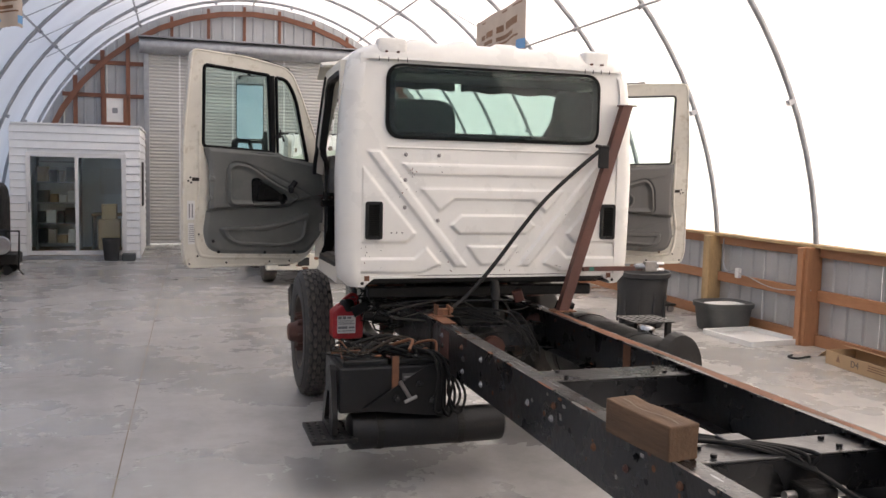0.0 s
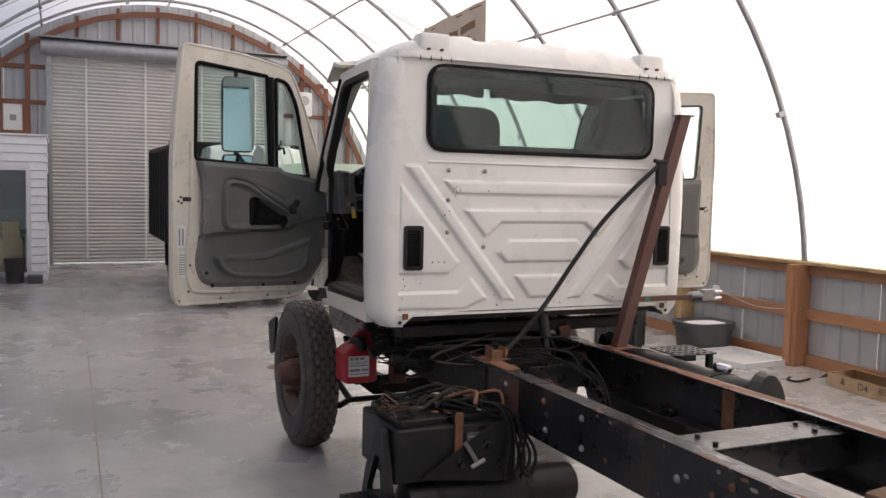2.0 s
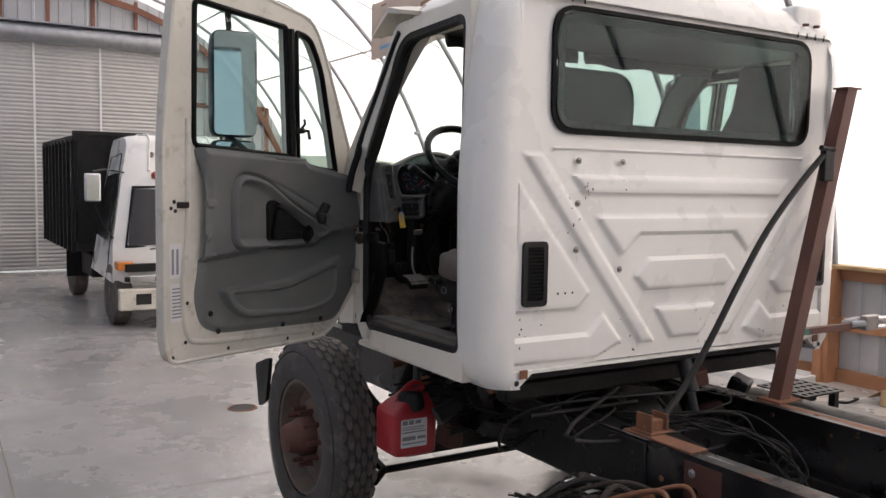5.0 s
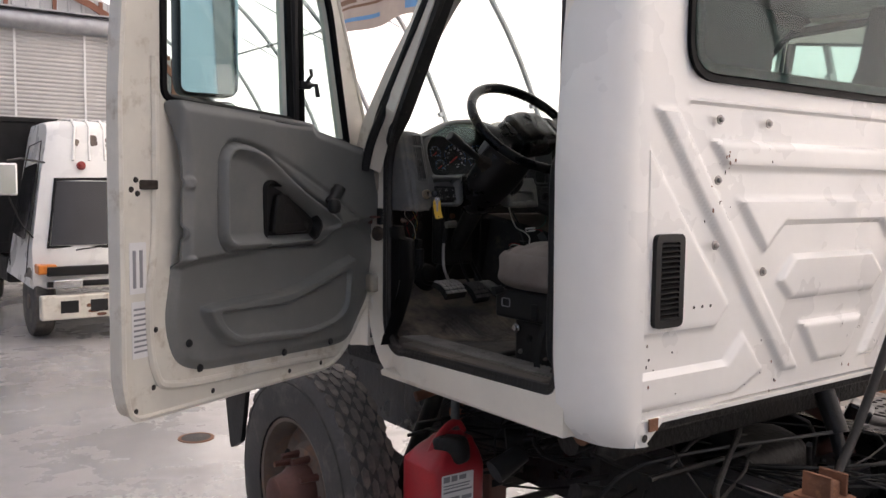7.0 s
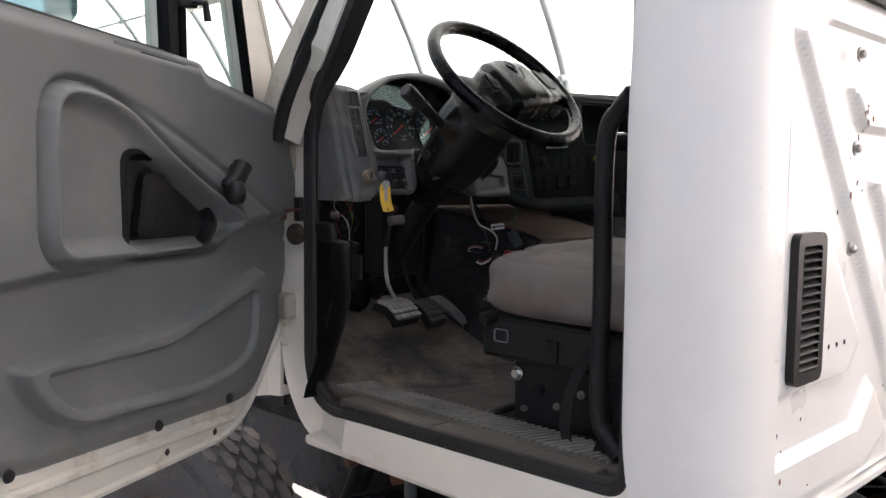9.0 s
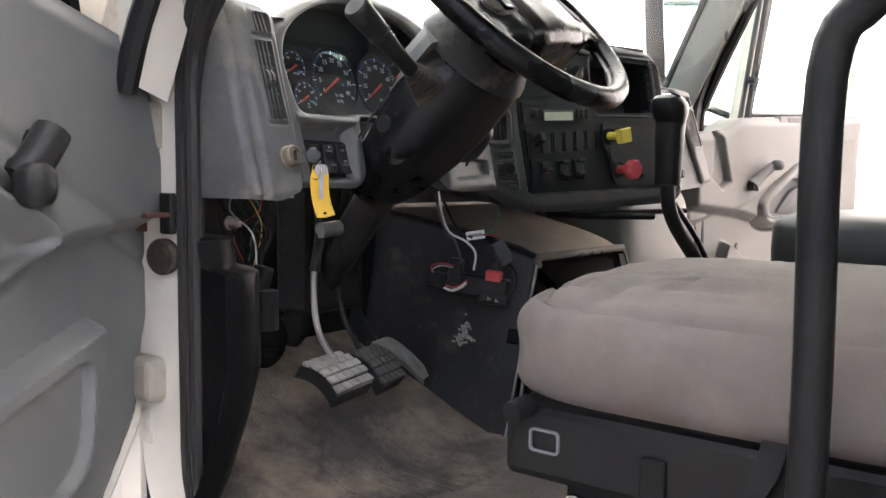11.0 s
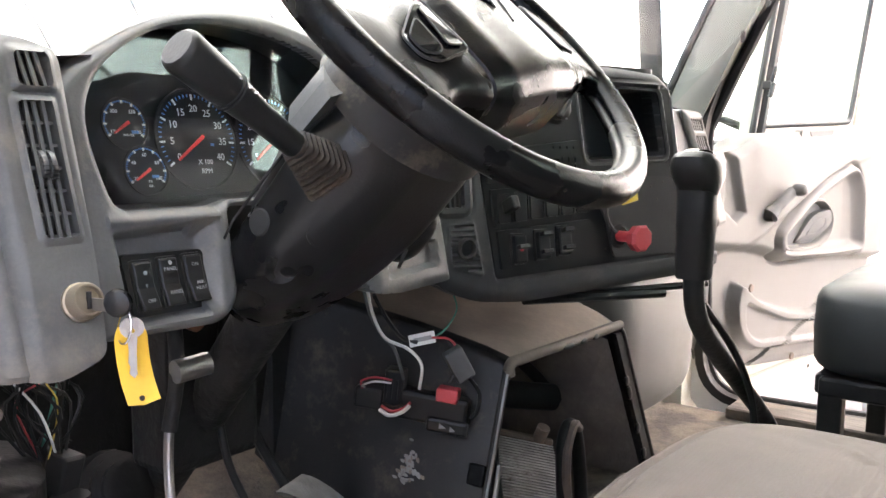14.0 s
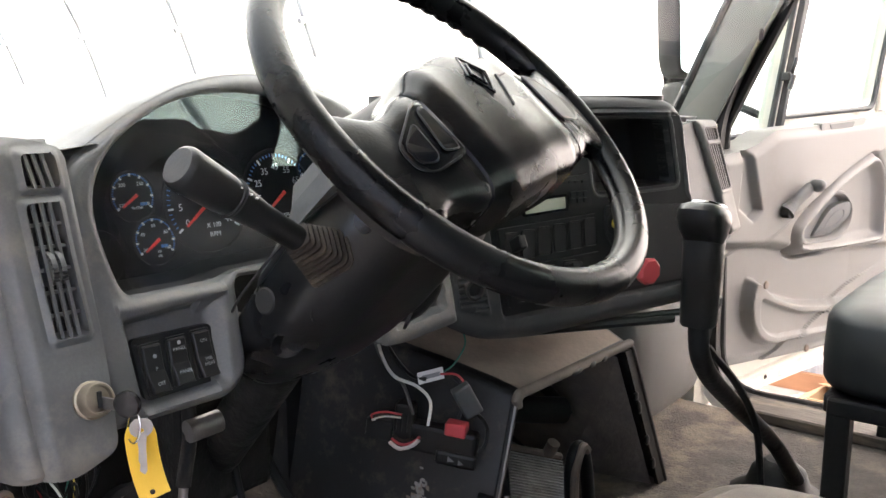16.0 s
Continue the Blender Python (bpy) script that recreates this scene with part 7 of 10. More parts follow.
for i, x in enumerate((0.046, 0.089, 0.130)):
    z = 1.683 + 0.004 * i
    part("rocker_bed", plate(rrect(x - 0.0135, x + 0.0135, z - 0.023, z + 0.023, 0.003, 3), [rrect(x - 0.0115, x + 0.0115, z - 0.021, z + 0.021, 0.003, 3)], -0.004, -0.001, CS), "black", sb2)
    rk = part("rocker", ride(bx(-0.011, 0.011, -0.011, 0.0, -0.020, 0.020, 0.003), Matrix.Translation(CS(x, -0.001, z)) @ pose(0, 0, 0, -10, 0, -21)), "panel", sb2)
    for dz in ((-0.013, 0.013) if i else (0.0,)):
        part("lever", ride(bx(-0.009, 0.009, -0.020, -0.008, -0.003, 0.003, 0.001), Matrix.Translation(CS(x, -0.001, z + dz)) @ pose(0, 0, 0, -20, 0, -21)), "black", rk)
    part("warning_mark", lathe([(0.0042, 0.0), (0.002, 0.001)], CS(x, -0.0125, z + 0.002), -N2, 10), "redk", rk) if i == 0 else None
# air brake knobs
bp = part("brake_plate", plate(rounded([(0.232, 1.660), (0.410, 1.662), (0.385, 1.782), (0.205, 1.790), (0.205, 1.745), (0.222, 1.72)], [0.012, 0.01, 0.01, 0.01, 0.01, 0.02], 3), [], -0.0005, 0.010, CS), "dashd", stack)
for x, z, m, lab in ((0.222, 1.762, "yellowk", "yellow brake knob"), (0.244, 1.693, "redk", "red brake knob")):
    part("knob_ring", lathe([(0.019, 0.0), (0.019, 0.003), (0.015, 0.004), (0.014, 0.001), (0.004, 0.001)], CS(x, -0.001, z), -N2, 24), "dark", bp, "", True)
    kb = part("brake_knob", cyl(CS(x, -0.001, z), CS(x, -0.036, z), 0.0085, seg=16), m, bp, lab, True)
    nb = 8 if m == "redk" else 4
    part("knob_head", loft([[Vector(CS(x, -0.034 - dd, z)) + E2 * (w * math.cos(t)) + UP * (w * math.sin(t)) for t in [2 * math.pi * (k + 0.5) / nb + (0 if nb == 8 else 0.2) for k in range(nb)]] for dd, w in ((0, 0.015), (0.003, 0.0195), (0.016, 0.0215), (0.020, 0.018))], True), m, kb, "")
part("knob_strap", tube([CS(0.225, -0.006, 1.745), CS(0.218, -0.007, 1.73), CS(0.222, -0.007, 1.712), CS(0.236, -0.006, 1.70)], 0.0025, 6, soft=4), "black", bp, "", True)
part("bore", lathe([(0.0115, 0.0), (0.0115, 0.0012), (0.0095, 0.0015), (0.009, -0.0005), (0.002, -0.0005)], CS(0.303, -0.001, 1.681), -N2, 18), "dark", bp)
for x, z in ((0.318, 1.768), (0.330, 1.748), (0.345, 1.775), (0.215, 1.675)):
    part("screw_hole", lathe([(0.0022, 0.0), (0.001, 0.0006)], CS(x, -0.0012, z), -N2, 8), "chip", bp)
# dash underside, right wing with the far outlet, dash top
FAR = leanfn(1.01, 0.15)
wing = part("dash_wing", plate(rounded([(0.42, 1.64), (0.655, 1.655), (0.585, 1.90), (0.50, 1.905), (0.42, 1.90)], 0.012, 3), [], 0.004, 0.2, FAR), "dashd", truck, "grey passenger side of the dash")
FO = [(0.492, 1.910), (0.600, 1.908), (0.697, 1.668), (0.632, 1.660)]


def lin(u, t):
    a, b = Vector(FO[0]).lerp(Vector(FO[3]), t), Vector(FO[1]).lerp(Vector(FO[2]), t)
    p = a.lerp(b, u)
    return (p.x, p.y)


FSLOTS = [[lin(0.22, 0.17), lin(0.80, 0.17), lin(0.80, 0.07), lin(0.22, 0.07)], [lin(0.22, 0.60), lin(0.85, 0.60), lin(0.82, 0.21), lin(0.20, 0.21)]]


def far_height(X, Z):
    h = -0.008 * np.clip(1 + sdf(FO, X, Z)[0] / 0.012, 0, 1) ** 2
    for q in FSLOTS:
        h += 0.002 * np.exp(-((sdf(q, X, Z)[0] - 0.004) / 0.003) ** 2)
    return h


part("far_outlet", relief(rounded(FO, 0.012, 4), FSLOTS, far_height, 0.003, lambda x, z, h: FAR(x, -0.008 - h, z), 0.02), "trim_r", wing, "pale outlet panel", True)
for q in FSLOTS:
    part("outlet_back", plate(q, [], 0.000, 0.003, FAR), "dark", wing)
    for i in range(1, 5):
        k = i / 5
        a, b = Vector(q[0]).lerp(Vector(q[1]), k), Vector(q[3]).lerp(Vector(q[2]), k)
        part("vane", plate([(a.x - 0.0018, a.y), (a.x + 0.0018, a.y), (b.x + 0.0018, b.y), (b.x - 0.0018, b.y)], [], -0.007, -0.001, FAR), "trim_r", wing)
    for j in range(1, 4):
        k = j / 4
        a, b = Vector(q[0]).lerp(Vector(q[3]), k), Vector(q[1]).lerp(Vector(q[2]), k)
        part("vane", plate([(a.x, a.y - 0.0012), (b.x, b.y - 0.0012), (b.x, b.y + 0.0012), (a.x, a.y + 0.0012)], [], -0.005, -0.001, FAR), "trim_r", wing)
part("dash_top", loft([[(x, y0, 1.915), (x, 1.26, 1.905), (x, 1.44, 1.875), (x, 1.44, 1.85), (x, y0 + 0.02, 1.885)] for x, y0 in ((-0.40, 1.10), (-0.1, 1.10), (0.3, 1.06), (0.58, 1.07), (0.70, 1.16), (0.88, 1.24))], True), "dash_top", truck, "grey dash top", True)
part("stack_top", plate(rounded([(-0.10, 0.012), (0.36, 0.012), (0.36, 0.26), (-0.10, 0.20)], 0.03, 4), [], 1.938, 1.956, lambda u, d, v: CS(u, v, d - 0.03 * max(0, v - 0.1))), "dashd", stack)
part("dash_core", bx(-0.30, 0.88, 1.13, 1.42, 1.66, 1.86, 0.02), "panel", truck)
MF = leanfn(1.06, 0.3)
TRAY = rounded([(-0.420, 1.664), (-0.310, 1.672), (-0.305, 1.706), (-0.405, 1.712)], 0.008, 3)
part("mid_fascia", relief(rounded([(-0.45, 1.652), (-0.40, 1.646), (-0.285, 1.650), (-0.275, 1.76), (-0.45, 1.76)], 0.014, 4), [], lambda X, Z: -0.012 * np.clip(1 + sdf([(-0.45, 1.64), (-0.285, 1.646), (-0.27, 1.77), (-0.45, 1.77)], X, Z)[0] / 0.02, 0, 1) ** 2 - 0.012 * step(sdf(TRAY, X, Z)[0], 0.006), 0.003, lambda x, z, h: MF(x, -h, z), 0.03), "dash", truck, "grey tray beside the column", True)
part("under_bar", tube([CS(0.22, 0.05, 1.598), CS(0.44, 0.0, 1.604)], 0.006, 8), "black", truck, "", True)
part("under_bar", tube([CS(0.10, 0.06, 1.597), CS(0.36, 0.02, 1.592)], 0.008, 8), "black", truck, "", True)

# steering column and wheel
SWC, TILTW = Vector((-0.532, 0.864, 1.936)), radians(45.2)
WN = Vector((0, -math.cos(TILTW), math.sin(TILTW)))
WV = Vector((0, math.sin(TILTW), math.cos(TILTW)))
WM = Matrix(((1, WV.x, WN.x, SWC.x), (0, WV.y, WN.y, SWC.y), (0, WV.z, WN.z, SWC.z), (0, 0, 0, 1)))


def ring_sec(w, h, n=24, e=0.55):
    return [(w * math.copysign(abs(math.cos(t)) ** e, math.cos(t)), h * math.copysign(abs(math.sin(t)) ** e, math.sin(t))) for t in [2 * math.pi * k / n for k in range(n)]]


def shroud_ring(w, a0, a1, vt, vb, r, n=7):
    """Rounded box section of the column cover at the depth w behind the wheel."""
    return [(u, v, w) for u, v in rounded([(a0, vt), (a0 - 0.004, (vt + vb) / 2), (a0 + r * 0.9, vb), (a1 - r * 0.5, vb), (a1, (vt + vb) / 2), (a1, vt)], [0.01, r, r, r * 0.8, r, 0.01], n)]


LOWER = [(-0.092, -0.070, 0.085, 0.015, -0.066, 0.045), (-0.096, -0.084, 0.090, 0.012, -0.074, 0.045), (-0.13, -0.104, 0.088, 0.008, -0.080, 0.045), (-0.17, -0.116, 0.080, 0.004, -0.085, 0.045), (-0.21, -0.120, 0.072, 0.0, -0.087, 0.042),
         (-0.26, -0.122, 0.064, 0.0, -0.084, 0.042), (-0.31, -0.114, 0.056, 0.0, -0.076, 0.04), (-0.36, -0.092, 0.048, 0.0, -0.062, 0.035), (-0.395, -0.066, 0.040, -0.002, -0.046, 0.025), (-0.408, -0.045, 0.034, -0.004, -0.036, 0.015)]
col = part("steering_column", ride(loft([shroud_ring(*s) for s in LOWER[1:]], True), WM), "shroud", truck, "black plastic column shroud", True)
part("collar", ride(loft([shroud_ring(-0.086, -0.066, 0.080, 0.013, -0.062, 0.045), shroud_ring(*LOWER[0]), shroud_ring(-0.0955, -0.083, 0.089, 0.012, -0.073, 0.045)], True), WM), "rim_dust", col, "dust-covered collar", True)
# upper cover: faceted grey moulding with its split line
UPPER = [(-0.090, -0.092, 0.080, 0.040), (-0.096, -0.104, 0.088, 0.050), (-0.150, -0.112, 0.085, 0.050), (-0.170, -0.116, 0.080, 0.030), (-0.235, -0.112, 0.070, 0.020), (-0.26, -0.10, 0.06, 0.012)]
part("upper_cover", ride(loft([[(u, v, w) for u, v in ((a0 - 0.006, 0.003), (a0 + 0.004, vt * 0.55), (a0 + 0.020, vt), (a0 + 0.045, vt * 1.04), (a1 - 0.03, vt * 1.04), (a1 - 0.012, vt * 0.8), (a1, 0.003))] for w, a0, a1, vt in UPPER], True), WM), "cover_haze_grey", col, "grey upper column cover")
part("shroud_seam", ride(tube([(s[1] - 0.006, 0.002, s[0]) for s in LOWER[1:8]], 0.0016, 6), WM), "dark", col)
part("key_hole", ride(lathe([(0.014, 0.0), (0.012, 0.0012), (0.004, 0.0012)], (-0.1245, -0.022, -0.236), (-0.98, 0.05, 0.1), 20), WM), "dark", col)
for u, v, w, q in ((-0.094, -0.068, -0.204, 0.35), (-0.106, -0.062, -0.263, 0.35), (0.058, -0.080, -0.245, -0.2)):
    part("screw_dimple", ride(lathe([(0.017, -0.003), (0.016, 0.0008), (0.0125, 0.0), (0.008, -0.003), (0.003, -0.004)], (u, v, w), (-0.55 if q > 0 else 0.45, -0.8, 0.25), 20), WM), "shroud", col, "", True)
part("bulge", ride(blob((0.062, -0.052, -0.225), (0.022, 0.034, 0.045), 0.8, 0.8, 20, 12), WM), "shroud", col, "", True)
# horn cone between the cover and the wheel, with two screw holes
part("cone", ride(lathe([(0.096, -0.102), (0.094, -0.092), (0.086, -0.075), (0.076, -0.045), (0.066, -0.02)], (-0.005, -0.004, 0), (0, 0, 1), 40, None, False), WM), "boot_dust", col, "dusty black cone behind the wheel", True)
for a, r, w in ((204, 0.0800, -0.058), (232, 0.0835, -0.068)):
    ca, sa = math.cos(radians(a)), math.sin(radians(a))
    part("cone_hole", ride(lathe([(0.0055, 0.0), (0.002, 0.0012)], (r * ca - 0.005, r * sa - 0.004, w), (ca, sa, 0.35), 12), WM), "dark", col)
# multi-function stalk with its square bellows
b0, tip = Vector((-0.676, 0.938, 1.822)), Vector((-0.806, 0.935, 1.899))
dv = (tip - b0).normalized()
bq = dv.to_track_quat("Z", "Y").to_matrix().to_4x4()
rings = []
for k in range(9):
    w, h = 0.025 - 0.0015 * k, -0.040 + 0.0058 * k
    rings += [[(x, y, h) for x, y in ring_sec(w, w * 0.92, 28, 0.32)], [(x, y, h + 0.0022) for x, y in ring_sec(w, w * 0.92, 28, 0.32)], [(x, y, h + 0.0034) for x, y in ring_sec(w - 0.0045, (w - 0.0045) * 0.92, 28, 0.36)]]
bt = part("stalk_boot", ride(loft(rings, True), Matrix.Translation(b0) @ bq @ Matrix.Rotation(radians(38), 4, "Z")), "boot", truck, "cracked rubber stalk boot", True)
for h in (0.0905, 0.094):
    part("stalk_groove", lathe([(0.0166, -0.0006), (0.0176, 0.0), (0.0166, 0.0006)], b0 + dv * h, dv, 24), "dark", bt, "", True)
part("stalk", tube([b0 - dv * 0.01, b0 + dv * 0.055, b0 + dv * 0.075, b0 + dv * 0.10, b0 + dv * 0.102, tip - dv * 0.006, tip - dv * 0.002, tip], [0.0115, 0.0125, 0.0145, 0.0165, 0.0172, 0.0188, 0.0175, 0.0150], 28), "black", bt, "black signal stalk", True)
for k, (t, a) in enumerate(((0.097, 0.3), (0.085, 0.5), (0.078, 0.1))):
    q = b0 + dv * t + Vector((math.cos(a) * 0.3, -1, 0.5)).normalized() * 0.0155
    part("paint_speck", blob(q, (0.0016, 0.0016, 0.001), 0.9, 0.9, 8, 6), "label", bt)
# wheel
R = 0.208
wh = part("steering_wheel", ride(tube([(R * math.cos(t), R * math.sin(t), 0.0) for t in [2 * math.pi * k / 96 for k in range(96)]], 0.0168, 16, closed=True), WM), "leather", truck, "black two-spoke steering wheel", True)
for k in range(22):
    t = radians(38 + 104 * k / 21)
    part("finger_grip", ride(blob((R * math.cos(t), R * math.sin(t), -0.004), (0.0158, 0.0158, 0.0150), 0.9, 0.9, 10, 8), WM), "leather", wh, "", True)



HM = WM @ Matrix.Rotation(radians(10), 4, "Z") @ Matrix.Translation((0, -0.028, 0))
HE = 0.5


def ease(x, tab):
    """Smooth interpolation in a short table."""
    for (x0, y0), (x1, y1) in zip(tab, tab[1:]):
        if x <= x1:
            t = max(0.0, (x - x0) / (x1 - x0))
            return y0 + (y1 - y0) * t * t * (3 - 2 * t)
    return tab[-1][1]


def hub_section(u):
    a = abs(u)
    vt = ease(a, ((0, 0.088), (0.06, 0.080), (0.10, 0.056), (0.145, 0.040), (0.21, 0.062)))
    vb = ease(a, ((0, -0.078), (0.06, -0.078), (0.10, -0.070), (0.145, -0.058), (0.21, -0.098)))
    h = ease(a, ((0, 0.037), (0.06, 0.034), (0.11, 0.024), (0.16, 0.015), (0.21, 0.010)))
    b = ease(a, ((0, -0.062), (0.07, -0.060), (0.12, -0.028), (0.16, -0.016), (0.21, -0.010)))
    return vt, vb, h, b


def hub_ring(u, shrink=0.0):
    vt, vb, h, b = hub_section(u)
    pts = []
    for y, z in ring_sec((vt - vb) / 2 - shrink, (h - b) / 2 - shrink, 40, HE):
        v = (vt + vb) / 2 + y
        k = min(1.0, (R + 0.002) / max(1e-6, math.hypot(u, v - 0.028)))
        pts.append((u * k, 0.028 + (v - 0.028) * k, (h + b) / 2 + z))
    return pts


def hub_skin(u, d, v):
    vt, vb, h, b = hub_section(u)
    t = min(0.98, abs((v - (vt + vb) / 2) / ((vt - vb) / 2)))
    return (u, v, (h + b) / 2 + (h - b) / 2 * (1 - t ** (2 / HE)) ** (HE / 2) + d)


SEAM = 0.097
part("hub_pad", ride(loft([hub_ring(-SEAM, 0.004), hub_ring(-SEAM + 0.0005, 0.0018)] + [hub_ring(-SEAM + 0.002 + (2 * SEAM - 0.004) * i / 30) for i in range(31)] + [hub_ring(SEAM - 0.0005, 0.0018), hub_ring(SEAM, 0.004)], True), HM), "leather", wh, "grained black hub pad", True)
for s in (-1, 1):
    us = [SEAM + 0.003 + (0.207 - SEAM) * i / 16 for i in range(17)]
    part("spoke", ride(loft([hub_ring(s * (SEAM + 0.001), 0.004), hub_ring(s * (SEAM + 0.0015), 0.0018)] + [hub_ring(s * u) for u in us], True), HM), "leather", wh, "", True)
    po = rounded([(s * 0.101, 0.038), (s * 0.118, 0.032), (s * 0.163, 0.002), (s * 0.163, -0.020), (s * 0.145, -0.030), (s * 0.101, -0.026)], 0.008, 4)
    keyp = part("switch_pad", ride(plate(po, [], 0.0005, 0.0035, hub_skin), HM), "gloss" if s < 0 else "dashd", wh, "glossy black switch pad" if s < 0 else "dark grey switch pad")
    part("pad_edge", ride(tube([hub_skin(u, 0.003, v) for u, v in po], 0.0011, 6, closed=True), HM), "shroud" if s < 0 else "trim_r", keyp, "", True)
    for pl_ in ([(0.106, 0.030), (0.118, 0.026), (0.126, -0.018), (0.107, -0.021)], [(0.132, 0.017), (0.157, 0.0), (0.157, -0.017), (0.142, -0.023), (0.134, -0.019)]):
        kq = rounded([(s * a, b) for a, b in pl_], 0.006, 4)
        if s < 0:
            part("key", ride(plate(kq, [], 0.0036, 0.0052, hub_skin), HM), "gloss", keyp)
            part("key_edge", ride(tube([hub_skin(u, 0.0048, v) for u, v in kq], 0.0009, 6, closed=True), HM), "shroud", keyp, "", True)
dm = [(0.0, 0.068), (0.017, 0.043), (0.0, 0.018), (-0.017, 0.043)]
part("hub_mark", ride(tube([hub_skin(u, 0.0006, v) for u, v in dm], 0.0016, 6, closed=True), HM), "gloss", wh, "", True)
part("hub_mark", ride(tube([hub_skin(u * 0.55, 0.0006, 0.043 + (v - 0.043) * 0.55) for u, v in dm], 0.0014, 6, closed=True), HM), "gloss", wh, "", True)
part("hub_ridge", ride(tube([hub_skin(0.058, 0.0, 0.040), hub_skin(0.035, 0.0004, 0.038), hub_skin(0.026, 0.0004, 0.02), hub_skin(0.014, 0.0, 0.0)], 0.0016, 6), HM), "leather", wh, "", True)

# ---- pedals, console, seats, lever ----
def pedal(name, c, w, h, tilt, turn, arm, label, worn):
    m = Matrix.Translation(c) @ Matrix.Rotation(radians(turn), 4, "Z") @ Matrix.Rotation(radians(tilt), 4, "X")
    bow = lambda z: 0.012 * (1 - (2 * z / h) ** 2)
    p = part(name, ride(loft([[(-w / 2, -0.010 - bow(z), z), (w / 2, -0.010 - bow(z), z), (w / 2, 0.012 - bow(z), z), (-w / 2, 0.012 - bow(z), z)] for z in [-h / 2 + h * i / 10 for i in range(11)]], True), m), "rubber", truck, label, True)
    n, r = 5, 5
    for i in range(n):
        for j in range(r):
            x, z = -w / 2 + w * (i + 0.5) / n, -h / 2 + h * (j + 0.5) / r
            part("tread_block", ride(bx(x - w / n * 0.45, x + w / n * 0.45, -0.0145 - bow(z), -0.009 - bow(z), z - h / r * 0.44, z + h / r * 0.44, 0.0012, 1), m), worn, p)
    half = smooth_path(arm, 6)
    k = len(half) * 5 // 9
    part("arm", tube(half[:k + 1], 0.0054, 12), "steel" if worn == "padw" else "blackm", p, "worn steel pedal arm", True)
    part("arm_top", tube(half[k:], 0.0085, 12), "grime", p, "", True)
    return p


pedal("clutch_pedal", (-0.686, 1.09, 1.348), 0.108, 0.080, -60, 12, [(-0.668, 1.105, 1.37), (-0.665, 1.15, 1.42), (-0.655, 1.17, 1.50), (-0.645, 1.165, 1.58), (-0.64, 1.18, 1.68)], "worn ribbed clutch pedal, dusty pale", "padw")
pedal("brake_pedal", (-0.488, 1.182, 1.316), 0.090, 0.086, -50, 14, [(-0.50, 1.20, 1.34), (-0.515, 1.24, 1.42), (-0.52, 1.25, 1.52), (-0.52, 1.22, 1.66)], "worn ribbed brake pedal, dusty grey", "padd")
ac = part("accelerator_pedal", loft([[(-0.425 + 0.10 * t, 1.25 - 0.05 * t, 1.345 + 0.004 - 0.085 * t ** 1.4), (-0.355 + 0.085 * t, 1.27 - 0.05 * t, 1.348 - 0.085 * t ** 1.4), (-0.355 + 0.085 * t, 1.285 - 0.05 * t, 1.335 - 0.085 * t ** 1.4), (-0.405 + 0.10 * t, 1.265 - 0.05 * t, 1.332 - 0.085 * t ** 1.4)] for t in [i / 8 for i in range(9)]], True), "padw", truck, "curved accelerator pedal", True)
part("arm", tube([(-0.385, 1.27, 1.335), (-0.40, 1.31, 1.40), (-0.42, 1.33, 1.47)], 0.008, 8, soft=4), "blackm", ac, "", True)
part("clutch_switch", cyl((-0.655, 1.155, 1.582), (-0.615, 1.15, 1.585), 0.013, seg=14), "steel", truck, "small steel cylinder on the clutch arm", True)
part("pedal_bracket", bx(-0.60, -0.45, 1.25, 1.33, 1.42, 1.66, 0.012), "grime", truck)
for x in (-0.56, -0.505):
    part("bracket_bolt", cyl((x, 1.252, 1.61), (x, 1.238, 1.61), 0.011, seg=6), "rust", truck)
part("steering_shaft", cyl((-0.535, 1.12, 1.66), (-0.52, 1.38, 1.36), 0.035, 0.03, 16), "grime", truck, "", True)
part("shaft_boot", lathe([(0.06, 0.0), (0.055, 0.015), (0.045, 0.02), (0.046, 0.03), (0.036, 0.035), (0.037, 0.045), (0.028, 0.05)], (-0.58, 1.40, 1.36), (0, -1, 0.5), 20), "rubber", truck, "", True)
# left kick moulding and wiring
def kick_ring(z):
    x1 = ease(z, ((1.17, -0.865), (1.27, -0.835), (1.40, -0.812), (1.535, -0.815), (1.549, -0.855), (1.585, -0.862)))
    y1 = ease(z, ((1.17, 1.10), (1.40, 1.06), (1.58, 1.06)))
    return [(-0.92, y1 + 0.005, z)] + [(x1 - 0.08 + 0.08 * math.sin(q), y1 + 0.11 - 0.11 * math.cos(q), z) for q in (-0.3, 0.0, 0.25, 0.5, 0.75, 1.0, 1.25, 1.57)] + [(x1 + 0.01, 1.20, z), (x1 - 0.02, 1.26, z), (-0.92, 1.27, z)]


part("kick_moulding", loft([kick_ring(z) for z in (1.17, 1.20, 1.24, 1.28, 1.33, 1.40, 1.46, 1.51, 1.535, 1.539, 1.544, 1.549, 1.56, 1.578, 1.585)], True), "kick", truck, "black moulded kick panel", True)
part("fuse_stub", cyl((-0.80, 1.12, 1.50), (-0.80, 1.12, 1.44), 0.018, seg=12), "panel", truck)
random.seed(11)
